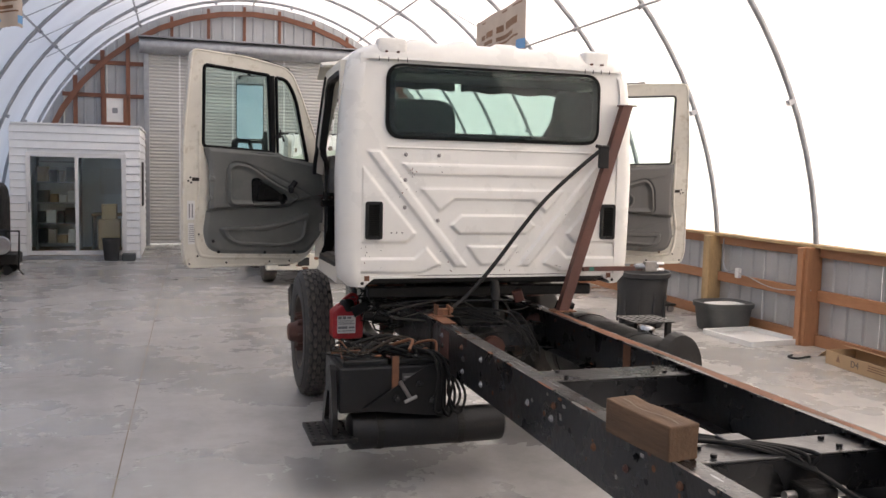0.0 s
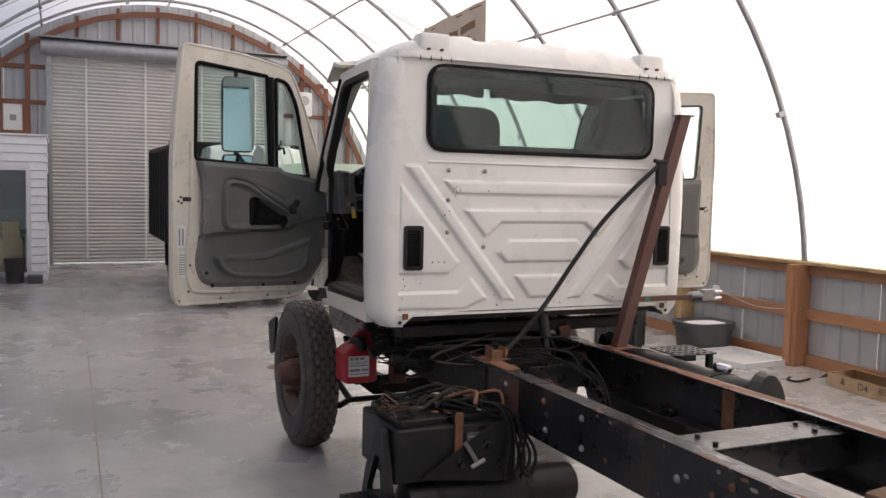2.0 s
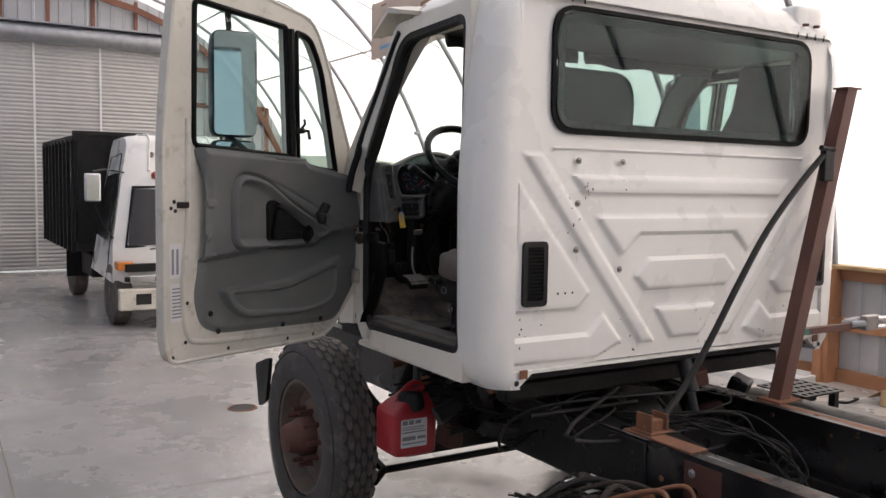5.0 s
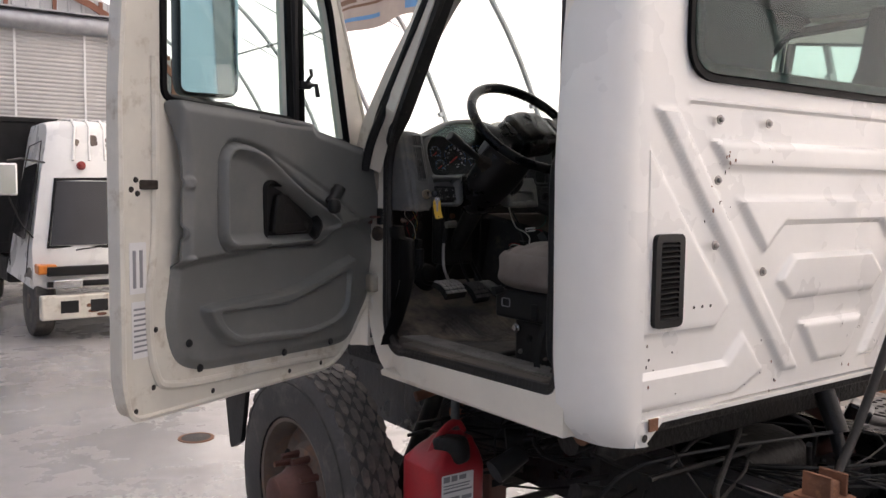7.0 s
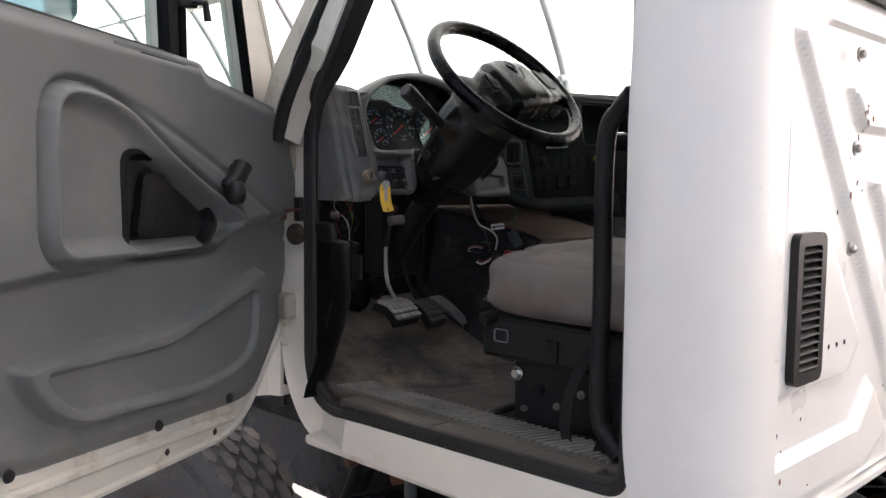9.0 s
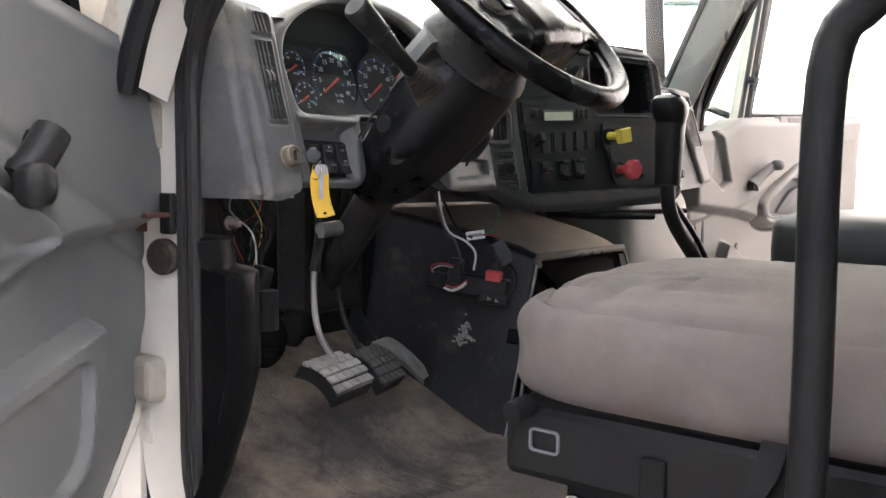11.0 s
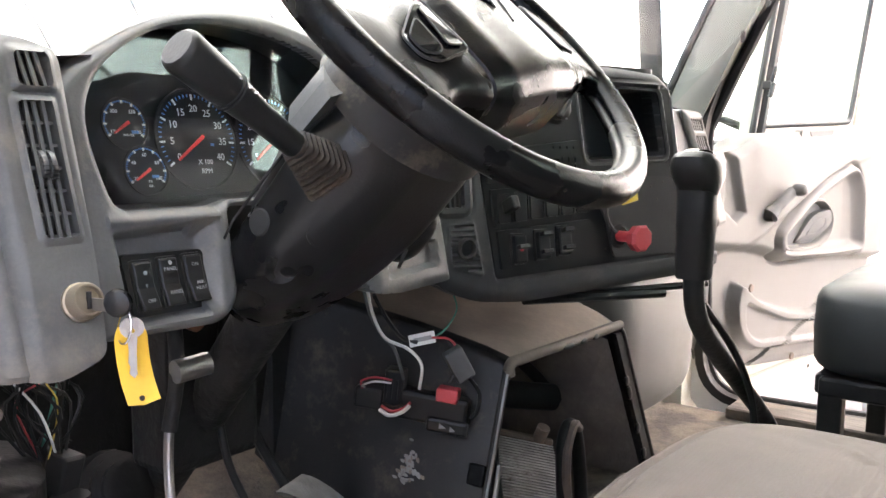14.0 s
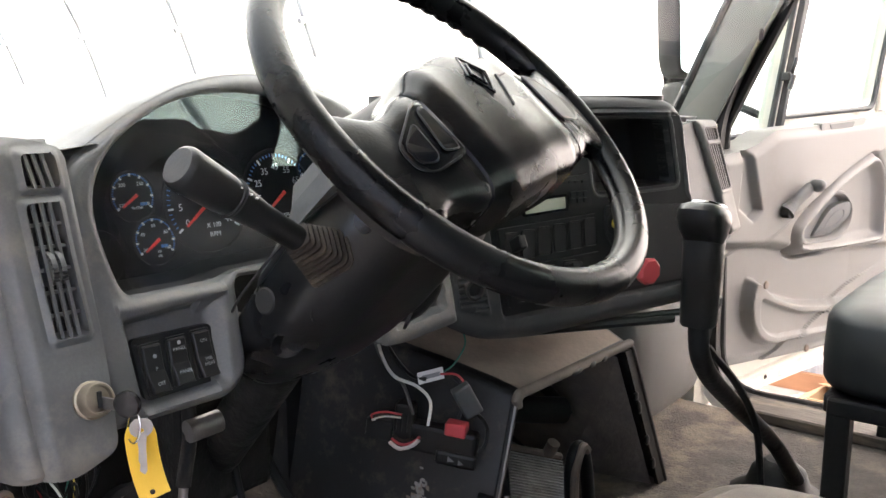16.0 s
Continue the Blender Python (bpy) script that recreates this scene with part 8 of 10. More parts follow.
for i in range(22):
    x = random.uniform(-0.855, -0.79)
    k = 1 if i % 5 else 1.4
    pts = [(x, random.uniform(1.12, 1.20), 1.66), (x + random.uniform(-0.02, 0.02), random.uniform(1.11, 1.18), 1.62), (x + random.uniform(-0.02, 0.03), random.uniform(1.12, 1.18), 1.585), (-0.80 + random.uniform(-0.015, 0.02), 1.15, random.uniform(1.50, 1.545))]
    part("wire", tube(pts, random.uniform(0.0008, 0.0015) * k, 6, soft=4), ("ywire", "rwire", "green", "wwire", "ywire")[i // 5] if i % 5 == 2 else ("rubber", "black")[i % 2], truck, "", True)
part("plug", ride(bx(-0.014, 0.014, -0.012, 0.012, -0.02, 0.02, 0.003), Matrix.Translation((-0.795, 1.14, 1.515)) @ pose(0, 0, 0, 10, 8, 15)), "panel", truck, "dark wiring plug")
part("kick_bolt", lathe([(0.010, 0.0), (0.010, 0.003), (0.006, 0.004), (0.006, 0.020), (0.004, 0.022)], (-0.885, 1.10, 1.605), (0.1, -1, 0), 14), "rim", truck, "bare bolt under the dash", True)
# doghouse console with an open front
def console_ring(t):
    """Half-open section of the engine console; t runs from its open front (0) to the firewall (1)."""
    y = 1.03 + 0.40 * t
    e = t ** 0.7
    zt = 1.508 + 0.095 * e
    xl, xr, foot = -0.145 - 0.10 * e, 0.215 + 0.01 * t, -0.285 - 0.05 * t
    left = [(foot - 0.03 * t * (1 - k / 10) ** 3 + (xl - 0.012 - foot) * (k / 10) ** (1.0 - 0.25 * t), y + 0.015 * (1 - t) * (k / 10), 1.17 + (zt - 0.012 - 1.17) * k / 10) for k in range(11)]
    arc = [(xl - 0.012 + 0.014 * (1 - math.cos(q)), y + 0.015 * (1 - t), zt - 0.012 + 0.014 * math.sin(q)) for q in (0.4, 0.8, 1.2, 1.57)]
    right = [(xr - 0.006, y + 0.005, zt + 0.002), (xr + 0.012, y + 0.005, zt - 0.012), (xr + 0.185 - 0.06 * t, y, 1.17)]
    return left + arc + right


cs = part("engine_console", loft([console_ring(i / 12) for i in range(13)], False, loop=False), "console", truck, "dusty black engine console with its cover off", True)
part("top_skin", loft([[(x0 + (x1 - x0) * k / 8, y, z + 0.005) for k in range(9)] for x0, x1, y, z in [(console_ring(i / 12)[14][0] + 0.004, console_ring(i / 12)[15][0] - 0.004, console_ring(i / 12)[14][1], console_ring(i / 12)[14][2]) for i in range(13)]], False, loop=False), "console_top", cs, "brown dusty top", True)
part("front_lip", tube([(x, y - 0.003, z) for x, y, z in console_ring(0.0)], 0.006, 8), "console", cs, "", True)
part("lip_trim", tube([(x - 0.006, y - 0.009, z) for x, y, z in console_ring(0.0)[:11]], 0.0022, 6), "steel", cs, "thin bare metal edge", True)
FR = [Vector(p) for p in console_ring(0.0)]
part("rolled_lip", tube([FR[10] + Vector((0.004, -0.006, -0.004))] + [p + Vector((0, -0.006, 0.001)) for p in FR[11:16]], 0.0085, 10), "rim_dust", cs, "dusty rolled lip", True)
for f, w in ((0.44, 0.020), (0.58, 0.012), (0.70, 0.010)):
    part("lip_chip", ride(blob((0, 0, 0), (w, 0.005, 0.0055), 0.8, 0.8, 14, 8), Matrix.Translation(FR[14].lerp(FR[15], f) + Vector((0, -0.011, -0.002)))), "console", cs, "", True)
# right-hand flange of the opening with its torn rubber strip
part("side_flange", loft([[FR[16].lerp(FR[17], k) + Vector((dx, dy, 0)) for dx, dy in ((-0.030, 0.004), (-0.030, -0.004), (0.004, -0.006), (0.006, 0.004))] for k in (0.0, 0.2, 0.4, 0.6, 0.8, 1.0)], True), "console", cs, "black flange")
for k, w in ((0.30, 0.010), (0.38, 0.016), (0.62, 0.012), (0.80, 0.014)):
    part("torn_strip", ride(blob((0, 0, 0), (0.009, 0.004, w), 0.9, 0.9, 12, 8), Matrix.Translation(FR[16].lerp(FR[17], k) + Vector((-0.031, -0.003, 0))) @ pose(0, 0, 0, 0, -28, 0)), "kick", cs, "", True)
part("inner_right", loft([[FR[16] + Vector((-0.034, 0.01, -0.012)), FR[17] + Vector((-0.036, 0.01, 0))], [(0.19, 1.22, 1.535), (0.33, 1.22, 1.17)], [(0.195, 1.39, 1.57), (0.31, 1.39, 1.17)]], False, loop=False), "console_in", cs, "grey-brown inner liner")
part("inner_top", loft([[FR[13] + Vector((0.01, 0.01, -0.016)), FR[15] + Vector((-0.01, 0.01, -0.016))], [(-0.19, 1.39, 1.55), (0.20, 1.39, 1.57)]], False, loop=False), "console_in", cs)
# dark sheet closes the console; the shade of its depth is its colour
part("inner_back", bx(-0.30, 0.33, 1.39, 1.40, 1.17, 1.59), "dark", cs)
CX = Vector((-0.077, 0.068, 0.0276)).normalized()
CY = Vector((-0.1026, -0.029, -0.0458))
CY = (CY - CX * CY.dot(CX)).normalized()
CM = Matrix.Translation((0.1327, 1.1185, 1.2865)) @ Matrix((CX, CY, CX.cross(CY))).transposed().to_4x4()
core = part("heater_core", ride(bx(0.0, 0.115, 0.0, 0.17, -0.05, 0.0, 0.003, 1), CM), "tub", cs, "ribbed grey cooler core")
for i in range(27):
    y = 0.006 + 0.006 * i
    part("fin", ride(bx(0.002, 0.113, y - 0.0013, y + 0.0013, -0.001, 0.004), CM), "padw", core)
part("core_tank", ride(bx(0.0, 0.12, -0.014, 0.0, -0.04, 0.006, 0.004, 1), CM), "rim", core)
part("core_nipple", ride(cyl((0.03, -0.006, 0.0), (0.03, -0.012, 0.03), 0.012, seg=14), CM), "rim", core, "", True)
part("duct_hose", tube([(-0.06, 1.36, 1.44), (0.02, 1.27, 1.40), (0.11, 1.20, 1.375), (0.20, 1.16, 1.355)], 0.026, 14, soft=5), "rubber", cs, "black rubber hose", True)
part("duct_hose", tube([(0.05, 1.34, 1.50), (0.13, 1.26, 1.47), (0.19, 1.20, 1.40), (0.22, 1.16, 1.34)], 0.012, 12, soft=5), "rubber", cs, "thin black hose", True)
lp = part("loop_strap", tube([(0.025, 1.035, 1.20), (0.005, 1.03, 1.29), (0.0, 1.028, 1.345), (0.014, 1.026, 1.374), (0.034, 1.024, 1.358), (0.052, 1.025, 1.30), (0.075, 1.03, 1.22)], [0.012], 10, soft=7), "rubber", cs, "worn rubber loop", True)
part("worn_face", tube([(0.018, 1.025, 1.23), (-0.004, 1.019, 1.30), (-0.004, 1.017, 1.345), (0.013, 1.015, 1.378), (0.028, 1.014, 1.368)], 0.0075, 8, soft=6), "rim", lp, "dusty tan worn face", True)
random.seed(23)
for k in range(46):
    t, zz = random.gauss(0.30, 0.022), random.gauss(1.352, 0.014)
    rg = console_ring(t)
    f = (zz - 1.17) / (rg[10][2] - 1.17) * 10
    i0 = int(f)
    p = Vector(rg[i0]).lerp(Vector(rg[i0 + 1]), f - i0)
    part("scuff", blob(p + Vector((-0.0005, 0, 0)), (0.0007, random.uniform(0.002, 0.006), random.uniform(0.002, 0.007)), 0.9, 0.9, 7, 5), random.choice(["padw", "console_top", "padw"]), cs)
part("console_switch", ride(bx(-0.004, 0.004, -0.014, 0.014, -0.016, 0.016, 0.003), Matrix.Translation((-0.222, 1.05, 1.357)) @ Matrix.Rotation(radians(17), 4, "Y")), "kick", cs)
part("side_strip", tube([(-0.262, 1.012, 1.19), (-0.225, 1.02, 1.30), (-0.20, 1.025, 1.37)], 0.004, 6), "steel", cs, "", True)
# loose switch module on its wires
MM = Matrix.Translation((-0.262, 1.128, 1.457)) @ pose(0, 0, 0, 0, 6, -68)
mod = part("loose_switch", ride(bx(-0.035, 0.078, -0.014, 0.014, -0.022, 0.022, 0.006), MM), "black", truck, "loose black switch module hanging on its wires")
part("switch_lever", ride(bx(0.02, 0.082, -0.020, -0.010, -0.030, -0.008, 0.005), MM), "black", mod)
part("red_plug", ride(bx(0.030, 0.062, -0.020, 0.004, 0.016, 0.036, 0.003), MM), "redk", mod, "red plug")
part("red_tip", ride(bx(0.066, 0.084, -0.006, 0.0, 0.034, 0.041, 0.001), MM @ pose(0, 0, 0, 0, -25, 0)), "redk", mod)
for q in (((0.040, -0.014), (0.050, -0.020), (0.040, -0.022)), ((0.056, -0.016), (0.064, -0.022), (0.056, -0.024))):
    part("arrow_mark", plate([(a, b) for a, b in q], [], -0.0212, -0.0200, lambda u, d, v: tuple(MM @ Vector((u, d, v)))), "greyink", mod)
part("socket_block", ride(bx(-0.092, -0.050, -0.014, 0.014, -0.016, 0.016, 0.004), MM), "black", mod)
part("connector", ride(bx(-0.048, -0.020, -0.018, 0.010, -0.012, 0.050, 0.004), MM), "black", mod)
for k in range(3):
    part("key_slot", ride(bx(-0.045 + 0.008 * k, -0.042 + 0.008 * k, -0.020, -0.017, 0.008, 0.036), MM), "panel", mod)
part("relay", ride(bx(-0.014, 0.014, -0.010, 0.010, -0.024, 0.024, 0.003), Matrix.Translation((-0.252, 1.062, 1.525)) @ pose(0, 0, 0, 0, -28, -40)), "tub", mod)
TG = Matrix.Translation((-0.277, 1.108, 1.559)) @ pose(0, 0, 0, -12, -6, -28)
part("white_tag", ride(bx(-0.020, 0.020, -0.0006, 0.0006, -0.0085, 0.0085), TG), "label", mod, "white wire tag")
part("tag_print", ride(bx(-0.014, 0.014, -0.0012, -0.0006, -0.003, 0.003), TG), "greyink", mod)
for pts, m, r in (([(-0.375, 1.125, 1.645), (-0.350, 1.135, 1.60), (-0.325, 1.135, 1.565), (-0.300, 1.115, 1.548), (-0.288, 1.10, 1.525), (-0.296, 1.098, 1.492)], "wwire", 0.0023), ([(-0.365, 1.14, 1.64), (-0.340, 1.15, 1.60), (-0.315, 1.15, 1.565), (-0.300, 1.14, 1.545), (-0.29, 1.13, 1.50)], "tub", 0.0026),
                  ([(-0.355, 1.13, 1.63), (-0.325, 1.13, 1.59), (-0.30, 1.125, 1.562), (-0.285, 1.11, 1.555)], "black", 0.0030), ([(-0.200, 1.11, 1.615), (-0.205, 1.10, 1.59), (-0.235, 1.10, 1.566), (-0.268, 1.105, 1.557)], "green", 0.0014),
                  ([(-0.265, 1.10, 1.560), (-0.248, 1.085, 1.558), (-0.243, 1.075, 1.548), (-0.255, 1.075, 1.543)], "rwire", 0.0018), ([(-0.250, 1.085, 1.552), (-0.250, 1.07, 1.54), (-0.255, 1.065, 1.52), (-0.262, 1.07, 1.498)], "black", 0.0028), ([(-0.238, 1.055, 1.505), (-0.225, 1.045, 1.48), (-0.230, 1.045, 1.455), (-0.24, 1.05, 1.445)], "black", 0.0030),
                  ([(-0.305, 1.195, 1.480), (-0.318, 1.185, 1.495), (-0.312, 1.165, 1.502), (-0.298, 1.145, 1.498)], "rwire", 0.0016), ([(-0.306, 1.19, 1.482), (-0.322, 1.18, 1.490), (-0.318, 1.16, 1.498), (-0.30, 1.145, 1.494)], "wwire", 0.0014),
                  ([(-0.302, 1.165, 1.452), (-0.304, 1.145, 1.448), (-0.300, 1.125, 1.456), (-0.296, 1.115, 1.466)], "wwire", 0.0030), ([(-0.301, 1.162, 1.458), (-0.302, 1.143, 1.454), (-0.298, 1.124, 1.461), (-0.294, 1.115, 1.470)], "rwire", 0.0022), ([(-0.300, 1.16, 1.463), (-0.300, 1.142, 1.460), (-0.297, 1.124, 1.466)], "boot", 0.0022)):
    part("wire", tube(pts, r, 6, soft=5), m, mod, "", True)
# floor right of the console, right kick area
part("heater_case", blob((0.60, 1.25, 1.45), (0.24, 0.16, 0.22), 0.4, 0.4), "trim_r", truck, "pale grey heater case", True)

# gear lever
gl = part("gear_lever", tube([(0.42, 0.775, 1.235), (0.24, 0.770, 1.370), (0.09, 0.768, 1.462), (-0.07, 0.768, 1.560), (-0.135, 0.768, 1.615), (-0.150, 0.768, 1.665), (-0.150, 0.768, 1.70)], [0.016, 0.0155, 0.015, 0.0145, 0.014, 0.0135], 14, soft=5), "blackm", truck, "black gear lever with a shifter knob", True)
part("grip", ride(loft([[(x, y, z) for x, y in ring_sec(a, b, 24, 0.75)] for z, a, b in ((0.0, 0.021, 0.020), (0.004, 0.0235, 0.022), (0.06, 0.0245, 0.023), (0.061, 0.0252, 0.0237), (0.10, 0.0262, 0.0245), (0.125, 0.027, 0.025))], True), Matrix.Translation((-0.151, 0.768, 1.662)) @ pose(0, 0, 0, 0, 3, 0)), "black", gl, "black shifter grip", True)
part("knob", ride(loft([[(x + off, y, z) for x, y in ring_sec(a, b, 28, 0.8)] for z, a, b, off in ((-0.024, 0.024, 0.023, 0.004), (-0.012, 0.033, 0.028, -0.004), (0.0, 0.039, 0.031, -0.008), (0.010, 0.040, 0.031, -0.008), (0.018, 0.036, 0.028, -0.006), (0.022, 0.028, 0.022, -0.003))], True), Matrix.Translation((-0.150, 0.766, 1.795)) @ pose(0, 0, 0, 0, 16, 0)), "black", gl, "black shifter knob", True)
part("knob_plate", ride(blob((0, 0, 0), (0.030, 0.022, 0.004), 0.6, 0.8, 20, 8), Matrix.Translation((-0.145, 0.765, 1.817)) @ pose(0, 0, 0, 0, 16, 0)), "chrome", gl, "chrome top plate", True)
part("range_button", bx(-0.108, -0.090, 0.758, 0.778, 1.676, 1.694, 0.004), "panel", gl)
part("collar_screw", lathe([(0.004, 0.0), (0.002, 0.001)], (-0.128, 0.757, 1.70), (0.4, -1, 0), 8), "steel", gl)
part("air_line", tube([(-0.125, 0.765, 1.63), (-0.02, 0.752, 1.545), (0.05, 0.745, 1.46), (0.06, 0.735, 1.36), (0.09, 0.73, 1.31), (0.18, 0.735, 1.285), (0.32, 0.75, 1.25)], 0.0055, 8, soft=6), "rubber", gl, "", True)
part("lever_boot", lathe([(0.10, 0.0), (0.09, 0.03), (0.06, 0.05), (0.05, 0.08), (0.025, 0.10)], (0.42, 0.81, 1.172), (0, 0, 1), 20), "rubber", truck, "", True)


# driver's seat
def seat_cushion(x0, x1, y0, y1, z0, z1):
    """Upholstered block with a soft crown and creases; gives its mesh and the seam line of its top panel."""
    rings, nu, nv = [], 132, 52
    cx, cy, cz = (x0 + x1) / 2, (y0 + y1) / 2, (z0 + z1) / 2
    rx, ry, rz = (x1 - x0) / 2, (y1 - y0) / 2, (z1 - z0) / 2
    pw = lambda a, e: math.copysign(abs(a) ** e, a)
    rng = random.Random(8)
    folds = [(rng.uniform(-0.85, 0.5), rng.uniform(-0.1, 0.95), rng.uniform(-0.7, 0.7) + (1.57 if k % 3 == 0 else 0), rng.uniform(0.18, 0.5), rng.uniform(-0.010, 0.005), rng.uniform(0.02, 0.05)) for k in range(22)]
    e1, e2, e3 = 0.36, 0.32, 0.5

    def shape(ux, uy, uz):
        z = cz + rz * uz
        if uz > 0:
            k = min(1, uz * 1.5)
            z += 0.014 * math.exp(-(ux / 0.75) ** 4) * (1 - 0.3 * uy) + 0.008 * math.cos(ux * 3.1) * math.exp(-uy * uy)
            r = (abs(ux) ** (2 / e2) + abs(uy) ** (2 / e2)) ** (e2 / 2)
            z -= 0.010 * math.exp(-((r - 0.90) / 0.02) ** 2) * k
            z -= 0.009 * math.exp(-((uy - 0.30 - 0.12 * ux * ux) / 0.022) ** 2) * k * math.exp(-(ux / 0.7) ** 6)
            for fx, fy, fa, fl, fh, fw in folds:
                ax, ay = (ux - fx) * math.cos(fa) + (uy - fy) * math.sin(fa), -(ux - fx) * math.sin(fa) + (uy - fy) * math.cos(fa)
                z += k * fh * math.exp(-(ax / fl) ** 2 - (ay / fw) ** 2)
        b = 1 + 0.012 * math.sin(ux * 7 + uy * 5 + 4 * uz) * math.exp(-(uz / 0.8) ** 2)
        return (cx + rx * ux * b, cy + ry * uy * b, z)

    for j in range(1, nv):
        ph = -math.pi / 2 + math.pi * j / nv
        rings.append([shape(pw(math.cos(ph), e1) * pw(math.cos(t), e2), pw(math.cos(ph), e1) * pw(math.sin(t), e2), pw(math.sin(ph), e3)) for t in [2 * math.pi * i / nu for i in range(nu)]])
    seam = []
    for i in range(nu):
        t = 2 * math.pi * i / nu
        uz = math.sqrt(1 - 0.90 ** (2 / e1)) ** e3
        seam.append(shape(0.90 * pw(math.cos(t), e2), 0.90 * pw(math.sin(t), e2), uz))
    return loft(rings, True), seam


cushion, seam_line = seat_cushion(-0.835, -0.24, 0.13, 0.70, 1.402, 1.548)
ds = part("driver_seat", cushion, "seat", truck, "beige cloth driver's seat on a black base", True)
part("seam", tube([Vector(p) + Vector((0, 0, 0.001)) for p in seam_line], 0.0022, 6, closed=True), "seat", ds, "", True)
part("backrest", ride(blob((0, 0, 0), (0.265, 0.075, 0.40), 0.35, 0.4), Matrix.Translation((-0.51, 0.17, 1.88)) @ Matrix.Rotation(radians(8), 4, "X")), "tub", ds, "dark grey backrest", True)
part("seat_pan", bx(-0.79, -0.27, 0.17, 0.67, 1.345, 1.42, 0.015), "blackm", ds)
part("side_cover", bx(-0.80, -0.755, 0.22, 0.69, 1.315, 1.408, 0.012), "black", ds, "black side cover with a rocker and a rimmed hole")
part("rocker", bx(-0.808, -0.80, 0.48, 0.51, 1.325, 1.375, 0.003), "panel", ds)
# light edge of a rectangular hole, drawn as a pale ring; no hole is cut
part("outline_switch", plate(rrect(0.612, 0.652, 1.352, 1.380, 0.007), [rrect(0.6145, 0.6495, 1.3545, 1.3775, 0.005)], -0.804, -0.799, lambda u, d, v: (d, u, v)), "greyink", ds)
part("cover_knob", cyl((-0.80, 0.655, 1.405), (-0.83, 0.66, 1.40), 0.014, seg=14), "black", ds, "", True)
part("base_box", bx(-0.775, -0.28, 0.20, 0.62, 1.18, 1.345, 0.012), "blackm", ds, "black steel seat base")
part("base_bolt", lathe([(0.016, 0.0), (0.016, 0.008), (0.009, 0.009), (0.009, 0.016)], (-0.778, 0.60, 1.288), (-1, 0, 0), 12), "chrome", ds, "", True)
part("base_rail", bx(-0.83, -0.25, 0.16, 0.67, 1.176, 1.184, 0.004), "blackm", ds)
part("seat_track", tube([(-0.665, 0.672, 1.192), (-0.80, 0.655, 1.194), (-0.835, 0.625, 1.194), (-0.872, 0.545, 1.194), (-0.868, 0.44, 1.194), (-0.80, 0.40, 1.194)], 0.010, 8, soft=3), "blackm", ds, "black seat adjuster loop", True)
part("track_plate", plate(rounded([(-0.82, 0.42), (-0.845, 0.54), (-0.80, 0.635), (-0.70, 0.65), (-0.70, 0.42)], 0.02, 4), [rrect(-0.80, -0.775, 0.46, 0.58, 0.008, 3)], 1.184, 1.190, lambda u, d, v: (u, v, d)), "rubber", ds)
strap = [(-0.815, 0.36, 1.44), (-0.825, 0.372, 1.39), (-0.845, 0.395, 1.34), (-0.858, 0.408, 1.292), (-0.868, 0.413, 1.23), (-0.876, 0.40, 1.203), (-0.885, 0.365, 1.193), (-0.89, 0.32, 1.20), (-0.885, 0.30, 1.26), (-0.86, 0.29, 1.36)]
part("belt", loft([[(x - 0.002, y - 0.012, z), (x - 0.002, y + 0.012, z + 0.004), (x + 0.001, y + 0.012, z + 0.004), (x + 0.001, y - 0.012, z)] for x, y, z in strap], True), "rubber", ds, "black seat belt webbing", True)
for y, z, r, m in ((0.545, 1.262, 0.013, "rubber"), (0.50, 1.235, 0.008, "steel"), (0.585, 1.215, 0.008, "steel"), (0.44, 1.27, 0.009, "steel"), (0.47, 1.21, 0.006, "rim")):
    part("base_bolt", lathe([(r, 0.0), (r, 0.005), (r * 0.6, 0.006), (r * 0.6, 0.010)], (-0.776, y, z), (-1, 0, 0), 8), m, ds, "", True)
# grab tube on the door post
part("grab_bar", tube([(-0.915, 0.255, 1.84), (-0.905, 0.285, 1.815), (-0.90, 0.315, 1.76), (-0.90, 0.315, 1.50), (-0.90, 0.315, 1.29), (-0.90, 0.295, 1.245), (-0.91, 0.26, 1.215)], 0.0165, 12, soft=5), "blackm", truck, "black grab tube beside the door", True)
# passenger seat
ps = part("passenger_seat", ride(blob((0.62, 0.50, 1.515), (0.285, 0.25, 0.088), 0.35, 0.3), Matrix.Identity(4)), "arm", truck, "dark green vinyl passenger seat", True)
part("backrest", ride(loft([[(x, y, z) for x, y in ring_sec(w, 0.07, 24, 0.5)] for z, w in ((-0.40, 0.24), (-0.1, 0.25), (0.12, 0.22), (0.24, 0.15), (0.36, 0.135), (0.43, 0.12), (0.45, 0.09))], True), Matrix.Translation((0.62, 0.20, 1.93)) @ Matrix.Rotation(radians(6), 4, "X")), "tub", ps, "dark grey backrest", True)
for x in (0.375, 0.86):
    for y in (0.30, 0.70):
        part("leg", bx(x - 0.02, x + 0.02, y - 0.02, y + 0.02, 1.165, 1.43, 0.004), "blackm", ps)
    part("frame_bar", bx(x - 0.022, x + 0.022, 0.28, 0.72, 1.40, 1.435, 0.006), "blackm", ps)
part("frame_bar", bx(0.37, 0.87, 0.69, 0.73, 1.40, 1.435, 0.006), "blackm", ps)

# ---- frame and running gear ----
RZ0, RZ1 = 0.655, 0.91


